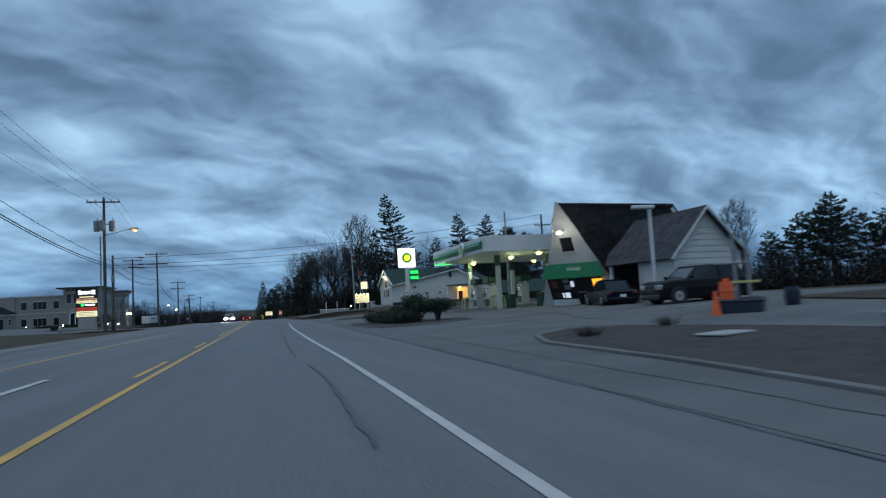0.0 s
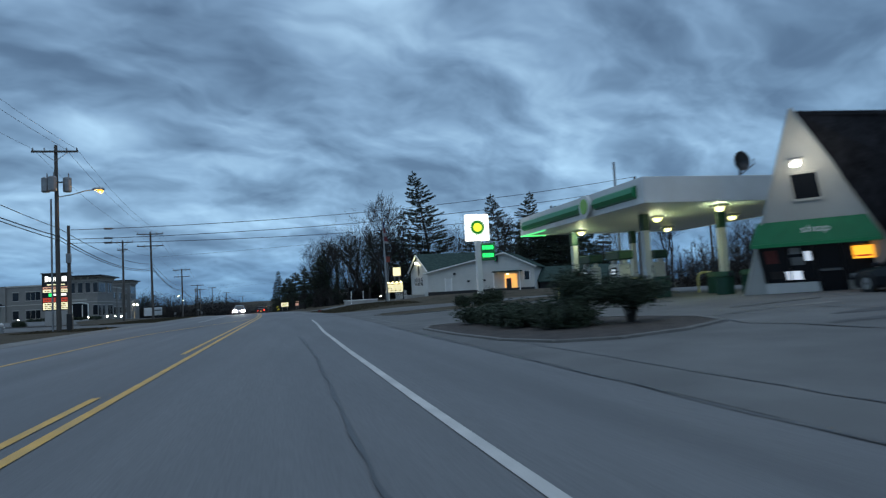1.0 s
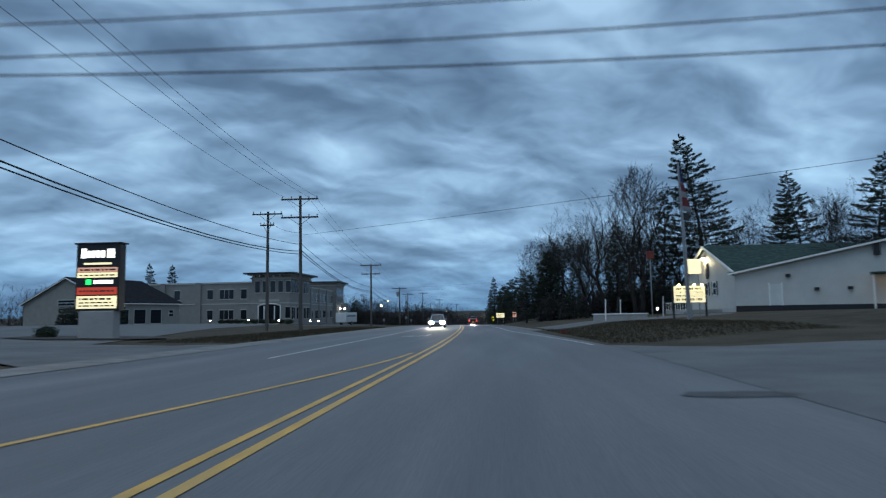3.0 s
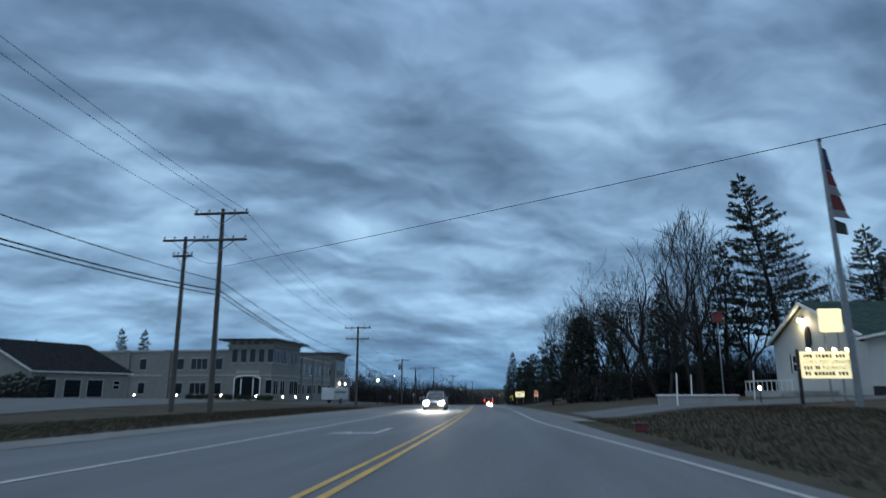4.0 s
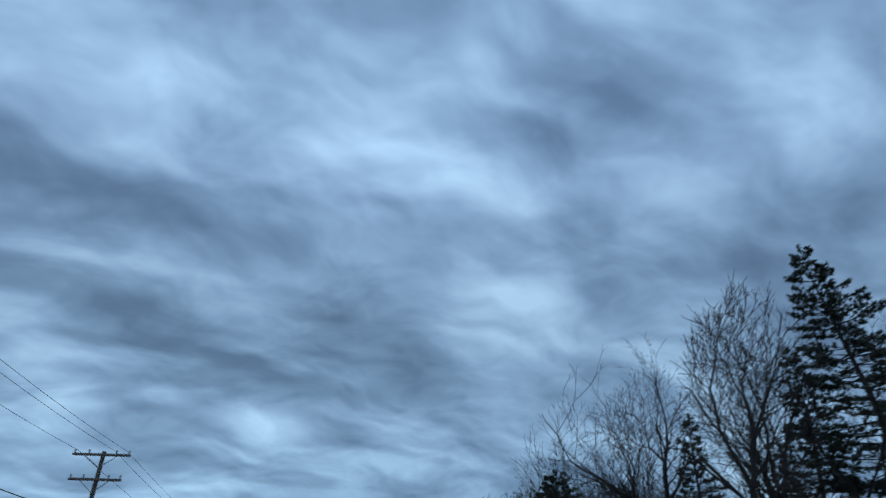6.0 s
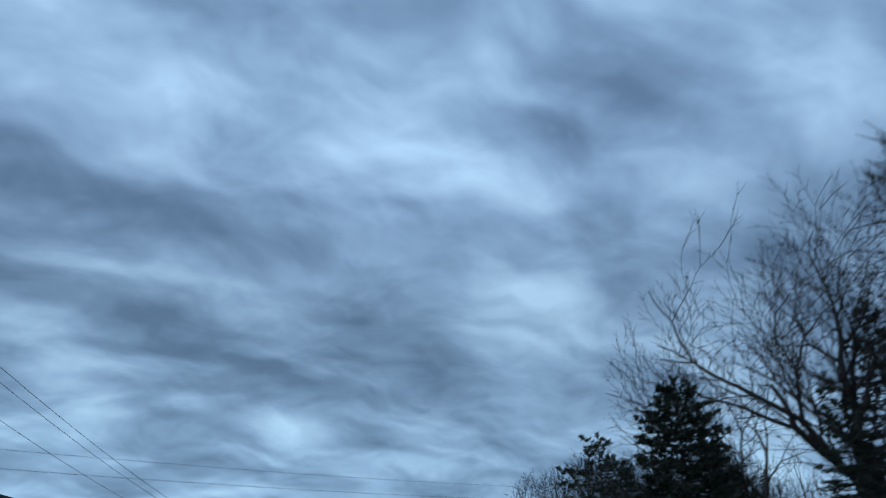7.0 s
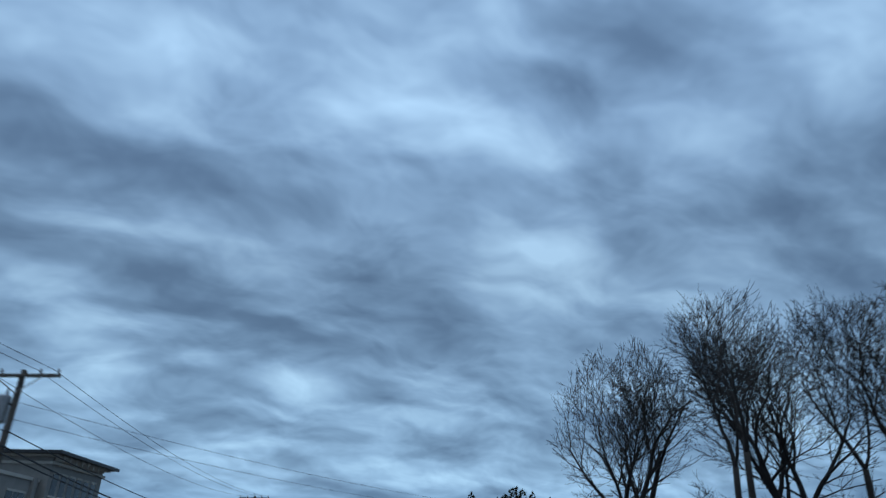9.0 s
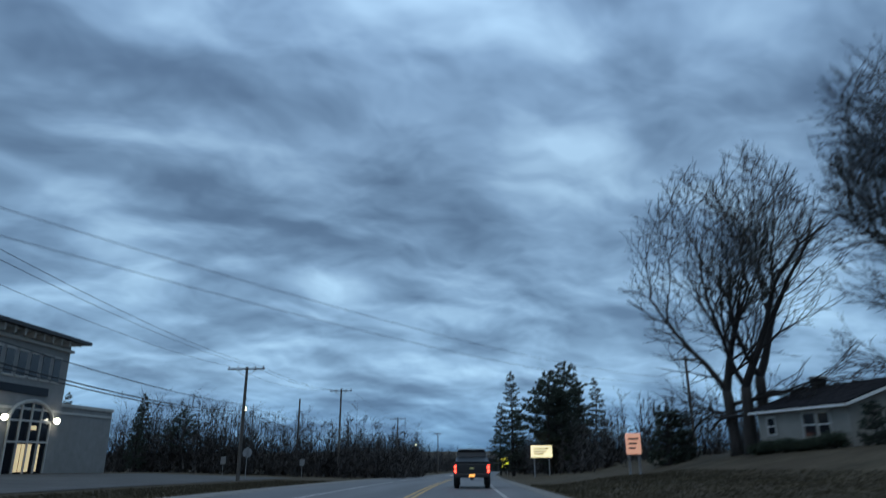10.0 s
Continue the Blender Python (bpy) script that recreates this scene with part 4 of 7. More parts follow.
# ---- utility poles and wires ----
def utility_pole(x, y, height, arms=(), lean=(0, 0), label="weathered wooden utility pole with crossarm", turn=0.0, r=0.15):
    p = thing("utility_pole", on(x, y, turn), label, "utility pole", "utility poles")
    g = Geo()
    g.tube([(0, 0, -0.5), (lean[0] * 0.5, lean[1] * 0.5, height * 0.5), (lean[0], lean[1], height)], [r, r * 0.86, r * 0.66], 12)
    part("shaft", g, M["pole"], p)
    for z, half, mat in arms:
        lx = lean[0] * z / height
        a = Geo().box((lx - half, -r - 0.10, z - 0.06), (lx + half, -r + 0.02, z + 0.06), 0.012)
        arm = part("crossarm", a, M["pole"], p)
        for u in (-0.94, -0.45, 0.5, 0.94):
            i = Geo().cyl(lx + u * half, -r - 0.04, z + 0.06, z + 0.14, 0.03, 0.03, 8)
            i.cyl(lx + u * half, -r - 0.04, z + 0.14, z + 0.24, 0.06, 0.035, 8)
            part("insulator", i, M["porcelain"], arm)
        for s in (-1, 1):
            part("brace", Geo().tube([(lx + s * half * 0.55, -r - 0.05, z - 0.06), (lx, -r - 0.02, z - 0.62)], 0.022, 5), M["grey_metal"], arm)
    return p


def transformer(p, x, y, z):
    g = Geo().tube([(x, y, z - 0.5), (x, y, z - 0.45), (x, y, z + 0.4), (x, y, z + 0.46)], [0.2, 0.25, 0.25, 0.16], 14)
    can = part("transformer", g, M["grey_metal"], p, "grey steel transformer can")
    part("bushing", Geo().cyl(x + 0.08, y, z + 0.46, z + 0.72, 0.05, 0.03, 8), M["porcelain"], can)
    part("bracket", Geo().box((min(x, 0), y - 0.03, z + 0.1), (max(x, 0), y + 0.03, z + 0.18)), M["dark_metal"], can)


pole_a = utility_pole(-13.98, 62.73, 11.9, [(11.45, 1.35, 0)], (-0.03, 0), "wooden utility pole with three transformers and a street lamp")
for tx, ty in ((-0.62, -0.05), (0.62, -0.05), (-0.1, -0.48)):
    transformer(pole_a, tx, ty, 9.35)
arm = Geo().tube([(0.1, 0, 8.55), (0.9, 0.1, 8.72), (1.6, 0.25, 8.98), (2.15, 0.35, 9.05)], 0.035, 8)
part("lamp_arm", arm, M["grey_metal"], pole_a)
head = part("lamp_head", Geo().tube([(1.95, 0.33, 9.08), (2.15, 0.35, 9.1), (2.55, 0.42, 9.1), (2.68, 0.44, 9.06)], [0.06, 0.11, 0.13, 0.04], 10), M["grey_metal"], pole_a)
part("lamp_bowl", Geo().ball((2.42, 0.4, 8.98), (0.21, 0.15, 0.13)), M["lamp_warm"], head, "glowing orange sodium lamp bowl")
part("conduit", Geo().tube([(-0.32, -0.1, 0), (-0.32, -0.1, 8.4)], 0.06, 8), M["grey_metal"], pole_a)
pole_a2 = utility_pole(-13.35, 62.72, 6.7, (), (0, 0), "short wooden service pole beside the tall one", r=0.13)
part("meter_box", Geo().box((-0.1, -0.3, 4.3), (0.18, -0.1, 4.9), 0.02), M["grey_metal"], pole_a2)
part("guard", Geo().box((-0.16, -0.17, 0), (0.16, 0.16, 1.1), 0.03), M["plastic"], pole_a2, "black plastic pole guard")
pole_b = utility_pole(-15.78, 102.2, 10.75, [(10.45, 1.5, 0), (9.0, 1.5, 0)], (-0.1, 0), "tall wooden utility pole with two crossarms")
pole_c = utility_pole(-19.8, 105.7, 10.1, [(9.85, 1.3, 0), (8.9, 0.6, 0)], (0, 0), "wooden utility pole with crossarm and drop wires")
pole_d = utility_pole(-18.0, 140.6, 8.6, [(8.4, 1.45, 0), (7.2, 1.3, 0)], (0, 0), "wooden utility pole with two crossarms by the forecourt")
pole_e1 = utility_pole(-20.8, 183.3, 7.7, [(7.45, 1.5, 0)], (0.0, 0), "wooden utility pole with a transformer")
transformer(pole_e1, -0.38, -0.1, 6.3)
pole_e = utility_pole(-25.9, 230, 8.7, [(8.5, 1.5, 0)], (0, 0), "dark wooden utility pole on the verge")
pole_f = utility_pole(-31.4, 263.6, 9.6, (), (0, 0), "bare wooden pole at the wood's edge")
pole_g = utility_pole(-25.7, 262.4, 10.8, [(10.5, 1.4, 0)], (0, 0), "wooden utility pole with crossarm")
pole_h = utility_pole(-24.5, 305, 10.5, [(10.2, 1.4, 0)], (0, 0), "distant wooden utility pole")
pole_i = utility_pole(-21.5, 360, 10.5, [(10.2, 1.4, 0)], (0, 0), "distant wooden utility pole")
pole_r = utility_pole(30, 67.8, 10.0, [(8.8, 1.0, 0)], (0, 0), "wooden utility pole behind the lot")
pole_s = utility_pole(52, 88, 9.5, [(9.2, 1.1, 0)], (0, 0), "wooden utility pole by the side road")


def wire(a, b, sag, r=0.012, label="thin black overhead power wire"):
    a, b = Vector(a), Vector(b)
    n = max(8, int((b - a).length / 3))
    pts = []
    for i in range(n + 1):
        t = i / n
        p = a.lerp(b, t)
        p.z -= sag * 4 * t * (1 - t)
        pts.append(p)
    g = Geo().tube(pts, r, 5, caps=False)
    return tagged(new("wire", g.mesh("wire", M["wire"])), label, "wire", "overhead wires")


def top(x, y, h, dx=0.0):
    return (x + dx, y - 0.2, land(x, y) + h)


line_poles = [(-12.5, 18, 11.6), (-13.98, 62.73, 11.6), (-15.85, 102.2, 10.65), (-18.0, 140.6, 8.6), (-20.8, 183.3, 7.65), (-25.9, 230, 8.7), (-25.7, 262.4, 10.7), (-24.5, 305, 10.4), (-21.5, 360, 10.4)]
for dx in (-1.25, 0.62, 1.25):
    for (xa, ya, ha), (xb, yb, hb) in zip(line_poles, line_poles[1:]):
        wire(top(xa, ya, ha, dx), top(xb, yb, hb, dx), 0.5 + (yb - ya) * 0.006, 0.0095)
low_poles = [(-12.5, 18, 8.5), (-13.98, 62.73, 6.0), (-15.8, 102.2, 6.3), (-18.0, 140.6, 4.9), (-20.8, 183.3, 5.0), (-25.9, 230, 5.2), (-25.7, 262.4, 6.0), (-24.5, 305, 6)]
for k, (dz, r) in enumerate(((0.0, 0.03), (-0.24, 0.026), (0.5, 0.02))):
    for (xa, ya, ha), (xb, yb, hb) in zip(low_poles, low_poles[1:]):
        wire(top(xa, ya, ha + dz, 0.16), top(xb, yb, hb + dz, 0.16), 0.85 - 0.1 * k, r, "thick black cable strung between poles")
# three heavy lines across the road
cross = [((-13.3, 62.9, 6.35), (30, 67.6, 10.2)), ((-13.3, 62.9, 5.75), (30, 67.6, 9.25)), ((-13.3, 62.9, 5.5), (30, 67.6, 8.0))]
for a, b in cross:
    wire(a, b, 0.75, 0.02, "heavy black line strung across the road")
    for t in (0.05,):
        q = Vector(a).lerp(Vector(b), t) + Vector((0, 0, 0.1 - 3.0 * t * (1 - t)))
        tagged(new("splice", Geo().tube([q + Vector((-0.24, 0, -0.1)), q + Vector((0.24, 0.02, -0.11))], 0.06, 8).mesh("splice", M["plastic"])), "black splice sleeve on the line", "splice")
wire((-15.6, 102.2, 7.2), (30, 72, 7.6), 0.25, 0.011, "single line strung across the road to the tavern")
wire((-18.0, 140.6, 4.2), (14, 166.5, 7.4), 0.4, 0.005)
wire((-18.0, 140.6, 3.7), (14, 166.5, 6.8), 0.4, 0.006)
wire((-20.8, 183.3, 4.9), (10.3, 236, 5.4), 1.2, 0.008)
wire((-20.8, 183.3, 4.3), (10.3, 236, 4.9), 1.2, 0.008)
pole_t = utility_pole(10.3, 236, 8.2, [(7.9, 1.1, 0)], (0, 0), "wooden utility pole behind the bare trees")
pole_u = utility_pole(14, 166.5, 8.6, [(8.3, 1.0, 0)], (0, 0), "wooden utility pole among roadside trees")
wire((-15.8, 102.2, 7.4), (-19.8, 105.7, 8.9), 0.3, 0.012)


# ---- filling station ----
def oriented(geo, name, mat, parent, label=""):
    return part(name, geo, mat, parent, label)


def canopy():
    x0, x1, y0, y1, zb, zt = 13.6, 24.0, 40.2, 53.5, 4.05, 5.06
    base = thing("fuel_canopy", Matrix.Translation((-0.35, -1.2, 0)), "white fuel canopy with green fascia bands and lit soffit lamps", "canopy")
    part("roof", Geo().box((x0 + 0.1, y0 + 0.1, zb + 0.06), (x1 - 0.1, y1 - 0.1, zt - 0.12)), M["soffit"], base)
    for a, b in (((x0, y0, zb), (x0 + 0.1, y1, zt)), ((x1 - 0.1, y0, zb), (x1, y1, zt)), ((x0 + 0.1, y0, zb), (x1 - 0.1, y0 + 0.1, zt)), ((x0 + 0.1, y1 - 0.1, zb), (x1 - 0.1, y1, zt))):
        part("fascia", Geo().box(a, b, 0.01), M["white_metal"], base)
    for a, b in ((y0 + 0.5, y0 + 3.9), (y0 + 5.3, y1 - 0.6)):
        g = Geo().prism([(x0 - 0.003, zb + 0.24), (x0 - 0.14, zb + 0.30), (x0 - 0.22, zb + 0.47), (x0 - 0.14, zb + 0.68), (x0 - 0.003, zb + 0.76)], a, b, "y")
        part("green_band", g, M["green"], base, "rounded dark green fascia band")
    part("light_strip", Geo().box((x0 - 0.012, y1 - 3.6, zb - 0.06), (x0 + 0.02, y1, zb - 0.004)), M["green_glow"], base, "glowing green strip")
    part("light_strip", Geo().box((x0 + 0.02, y1 - 0.3, zb - 0.06), (x0 + 1.4, y1 - 0.27, zb + 0.0)), M["green_glow"], base, "glowing green strip")
    disc = part("emblem", Geo().disc((x0 - 0.16, y0 + 4.6, zb + 0.5), 0.5, 0.14, "x", 28), M["white_metal"], base, "round pale sunburst emblem")
    part("emblem_core", Geo().disc((x0 - 0.245, y0 + 4.6, zb + 0.5), 0.34, 0.03, "x", 22), M["bright_green"], disc)
    for x, y in ((16.4, 51.5), (17.3, 45.3), (17.9, 41.6), (21.5, 51), (21.5, 45.5), (21.8, 41.8)):
        lamp = part("lamp", Geo().box((x - 0.28, y - 0.28, zb - 0.06), (x + 0.28, y + 0.28, zb + 0.055), 0.03), M["white_metal"], base)
        part("lens", Geo().ball((x, y, zb - 0.09), (0.19, 0.19, 0.15)), M["lamp_canopy"], lamp, "glowing yellow-green lamp lens")
    for x, y in ((16.3, 52.3), (15.7, 43.8), (19.4, 43.6), (20.0, 52.3)):
        z = land(x, y)
        c = part("column", Geo().box((x - 0.15, y - 0.15, z), (x + 0.15, y + 0.15, zb + 0.06), 0.02), M["white_metal"], base)
        part("collar", Geo().box((x - 0.17, y - 0.17, zb - 0.75), (x + 0.17, y + 0.17, zb - 0.02), 0.02), M["dull_green"], c, "dark green column top")
    return base


canopy()
mast = thing("mast", on(20.35, 53.9), "thin grey mast rising behind the canopy", "mast")
part("pipe", Geo().cyl(0, 0, 0, 8.35, 0.09, 0.07, 10), M["grey_metal"], mast)


def fuel_pump(at):
    p = thing("fuel_pump", at, "white fuel pump with green top and lit display", "fuel pump", "fuel pumps")
    part("plinth", Geo().box((-0.5, -1.3, 0), (0.5, 1.3, 0.16), 0.03), M["concrete"], p)
    part("body", Geo().box((-0.32, -0.5, 0.16), (0.32, 0.5, 1.75), 0.04), M["white_metal"], p)
    part("lower_panel", Geo().box((-0.335, -0.42, 0.24), (0.335, 0.42, 0.78), 0.02), M["dull_green"], p)
    part("top", Geo().box((-0.4, -0.72, 1.95), (0.4, 0.72, 2.4), 0.06), M["dull_green"], p, "dark green pump top")
    for s in (-1, 1):
        part("post", Geo().box((-0.12, s * 0.5 - 0.09, 1.75), (0.12, s * 0.5 + 0.09, 1.96)), M["white_metal"], p)
        d = part("display", Geo().box((s * 0.325 - 0.02, -0.3, 1.18), (s * 0.325 + 0.02, 0.3, 1.6), 0.01), M["plastic"], p)
        for k in range(2):
            part("digits", Geo().box((s * 0.347 - 0.004, -0.18, 1.26 + 0.16 * k), (s * 0.347 + 0.004, 0.18, 1.34 + 0.16 * k)), M["screen"], d, "glowing display bar")
        part("hose", Geo().tube([(s * 0.34, 0.42, 1.5), (s * 0.55, 0.46, 1.0), (s * 0.52, 0.46, 0.5), (s * 0.36, 0.44, 0.8)], 0.022, 6), M["rubber"], p)
        part("nozzle", Geo().box((s * 0.36 - 0.05, 0.36, 0.95), (s * 0.36 + 0.05, 0.48, 1.2), 0.02), M["plastic"], p)
    return p


def hoop(at):
    b = thing("bollard_hoop", at, "pale yellow steel hoop guarding the pumps", "bollard", "pump guards")
    part("pipe", Geo().tube([(0, -0.45, -0.1), (0, -0.45, 0.75), (0, -0.38, 0.92), (0, -0.2, 1.0), (0, 0.2, 1.0), (0, 0.38, 0.92), (0, 0.45, 0.75), (0, 0.45, -0.1)], 0.055, 8), M["bollard"], b)
    return b


fuel_pump(on(16.0, 49.3))
fuel_pump(on(16.0, 46.2))
fuel_pump(on(19.7, 49.0))
for x, y in ((15.9, 51.4), (15.8, 44.6), (16.3, 53.4), (19.6, 44.5), (15.4, 42.9)):
    hoop(on(x, y, 90))


def bin_at(at):
    b = thing("litter_bin", at, "dark green lidded litter bin on the forecourt", "bin", "litter bins")
    part("body", Geo().box((-0.27, -0.27, 0), (0.27, 0.27, 0.8), 0.05), M["dull_green"], b)
    lid = part("lid", Geo().prism([(-0.29, 0.8), (0.29, 0.8), (0.2, 1.0), (-0.2, 1.0)], -0.28, 0.28, "y"), M["dull_green"], b)
    part("flap", Geo().box((-0.15, -0.292, 0.82), (0.15, -0.278, 0.95)), M["plastic"], lid)
    return b


for x, y in ((16.4, 43.2), (18.7, 42.6), (17.6, 40.5), (18.6, 40.2)):
    bin_at(on(x, y, 20))


def quad_prism(g, p, thick):
    """A slab: a flat polygon p thickened against its normal."""
    p = [Vector(q) for q in p]
    nrm = (p[1] - p[0]).cross(p[2] - p[0]).normalized() * thick
    n = len(p)
    return g.add(list(p) + [q - nrm for q in p], [tuple(range(n)), tuple(reversed(range(n, 2 * n)))] + [(i, n + i, n + (i + 1) % n, (i + 1) % n) for i in range(n)])


def store():
    s = thing("convenience_store", Matrix(), "white A-frame shop with dark steep roof and green awning", "shop")
    z0 = 0.28
    L, R, A = Vector((16.9, 38.3, z0)), Vector((20.55, 34.25, z0)), Vector((16.66, 35.16, 6.42))
    Rb, R2, L2 = Vector((22.7, 32.7, 5.95)), Vector((25.2, 31.2, z0)), Vector((25.4, 36.8, z0))
    tip = Vector((16.57, 35.08, 6.5))
    out = (R - L).cross(A - L).normalized()
    if out.y > 0:
        out = -out
    mid = (L + R + A) / 3
    Lw, Rw, Aw = [mid + (p - mid) * 1.05 + out * 0.16 for p in (L, R, A)]
    Lw.z = Rw.z = z0 - 0.1
    w = Geo()
    quad_prism(w, [Lw, Rw, Aw], 0.12)
    wall = part("front_wall", w, M["siding"], s, "white painted gable wall")
    quad_prism(w2 := Geo(), [L2, L, A, Rb], 0.16)
    part("roof_slope", w2, M["shingle"], s)
    over = (R - A) * 0.03
    quad_prism(w3 := Geo(), [tip, R + Vector((-0.25, -0.35, 0)), R2 + Vector((-0.1, -0.35, 0)), Rb + Vector((0.1, 0, 0.05))], 0.14)
    part("roof_slope", w3, M["shingle"], s)
    quad_prism(w4 := Geo(), [R2, L2, Rb], 0.15)
    part("back_wall", w4, M["siding"], s)
    # pale rake boards
    for a, b in ((Aw, Lw), (Aw, Rw)):
        part("rake_board", Geo().tube([a, b], 0.05, 4), M["siding"], s, "pale rake board")
    # frame of the front: u along the wall, n outwards, up along the leaning wall
    u = (R - L).normalized()
    up = (A - (L + R) / 2).normalized()
    n = u.cross(up).normalized()
    if n.y > 0:
        n = -n

    def onwall(a, h, out):
        return Lw + u * a + up * (h + 0.1) + n * out

    def slab(a0, a1, h0, h1, o0, o1):
        g = Geo()
        vs = [onwall(a, h, o) for o in (o0, o1) for a, h in ((a0, h0), (a1, h0), (a1, h1), (a0, h1))]
        return g.add(vs, [(0, 1, 2, 3), (7, 6, 5, 4), (0, 4, 5, 1), (1, 5, 6, 2), (2, 6, 7, 3), (3, 7, 4, 0)])

    win = part("shop_window", slab(0.9, 2.55, 0.55, 2.05, 0.01, 0.06), M["glass"], s, "dark shop window with lit signs")
    for a in (0.9, 1.75, 2.55):
        part("mullion", slab(a - 0.03, a + 0.03, 0.55, 2.05, 0.05, 0.1), M["dark_metal"], win)
    part("lit_notice", slab(1.6, 2.1, 0.65, 0.98, 0.065, 0.075), M["screen"], win, "small bright notice")
    part("lit_notice", slab(2.3, 2.5, 1.35, 1.7, 0.065, 0.075), M["screen"], win)
    for a0, a1, h0, h1, m in ((1.05, 1.45, 1.3, 1.8, "red_paint"), (1.1, 1.55, 0.7, 1.0, "bark"), (1.85, 2.25, 1.2, 1.5, "tan"), (1.85, 2.2, 1.62, 1.85, "concrete")):
        part("poster", slab(a0, a1, h0, h1, 0.063, 0.07), M[m], win)
    part("stall_riser", slab(0.85, 2.57, 0.02, 0.54, 0.01, 0.05), M["trim"], s)
    door = part("door", slab(2.62, 3.4, 0.02, 2.05, 0.01, 0.06), M["glass"], s, "dark glass shop door")
    part("door_frame", slab(2.58, 2.64, 0.02, 2.1, 0.02, 0.1), M["dark_metal"], door)
    part("door_frame", slab(3.38, 3.44, 0.02, 2.1, 0.02, 0.1), M["dark_metal"], door)
    part("push_bar", slab(2.68, 3.33, 0.95, 1.02, 0.06, 0.12), M["grey_metal"], door)
    win2 = part("shop_window", slab(3.45, 4.3, 0.55, 2.05, 0.01, 0.06), M["glass"], s)
    part("neon_sign", slab(3.75, 4.35, 1.35, 1.8, 0.13, 0.16), M["sign_orange"], win2, "glowing orange and red sign")
    part("neon_stripe", slab(3.81, 4.29, 1.42, 1.48, 0.165, 0.17), M["sign_red"], win2)
    aw = Geo()
    pts = [onwall(1.05, 2.85, 0.02), onwall(4.35, 2.85, 0.02), onwall(4.7, 2.15, 0.35), onwall(0.72, 2.15, 0.35)]
    low = [p + Vector((0, 0, -0.06)) for p in pts]
    aw.add(pts + low, [(0, 1, 2, 3), (7, 6, 5, 4), (0, 4, 5, 1), (1, 5, 6, 2), (2, 6, 7, 3), (3, 7, 4, 0)])
    awn = part("awning", aw, M["awning"], s, "dark green sloping awning")
    part("valance", Geo().add([pts[3], pts[2], pts[2] + Vector((0, 0, -0.12)), pts[3] + Vector((0, 0, -0.12)), pts[3] + n * 0.02, pts[2] + n * 0.02, pts[2] + n * 0.02 + Vector((0, 0, -0.12)), pts[3] + n * 0.02 + Vector((0, 0, -0.12))],
         [(0, 1, 2, 3), (7, 6, 5, 4), (0, 4, 5, 1), (1, 5, 6, 2), (2, 6, 7, 3), (3, 7, 4, 0)]), M["green"], awn, "paler green valance")
    word = letters("shop", 2.4, 0.0, 2.38, 0.85, 0.3)
    word.v = [tuple(onwall(x, h, 0.05 + 0.33 * (2.85 - h) / 0.7)) for x, _, h in word.v]
    part("lettering", word, M["trim"], awn, "pale shop lettering")
    att = part("attic_window", slab(2.4, 3.2, 3.6, 4.5, 0.01, 0.05), M["glass"], s, "dark square attic window")
    for a0, a1, h0, h1 in ((2.34, 2.41, 3.55, 4.55), (3.19, 3.26, 3.55, 4.55), (2.34, 3.26, 3.53, 3.61), (2.34, 3.26, 4.49, 4.57)):
        part("frame", slab(a0, a1, h0, h1, 0.02, 0.07), M["siding"], att)
    fl = part("flood_light", slab(2.5, 2.9, 4.95, 5.08, 0.05, 0.35), M["grey_metal"], s)
    part("bulb", Geo().ball(onwall(2.7, 4.92, 0.45), (0.15, 0.15, 0.09)), M["lamp_white"], fl, "bright white flood bulb")
    part("step", Geo().prism([(L.x - 0.9, L.y - 0.3), (R.x - 0.5, R.y - 1.1), (R.x + 0.1, R.y + 0.1), (L.x + 0.1, L.y + 0.3)], z0 - 0.2, z0 + 0.03, "z"), M["concrete"], s)
    return s


store()


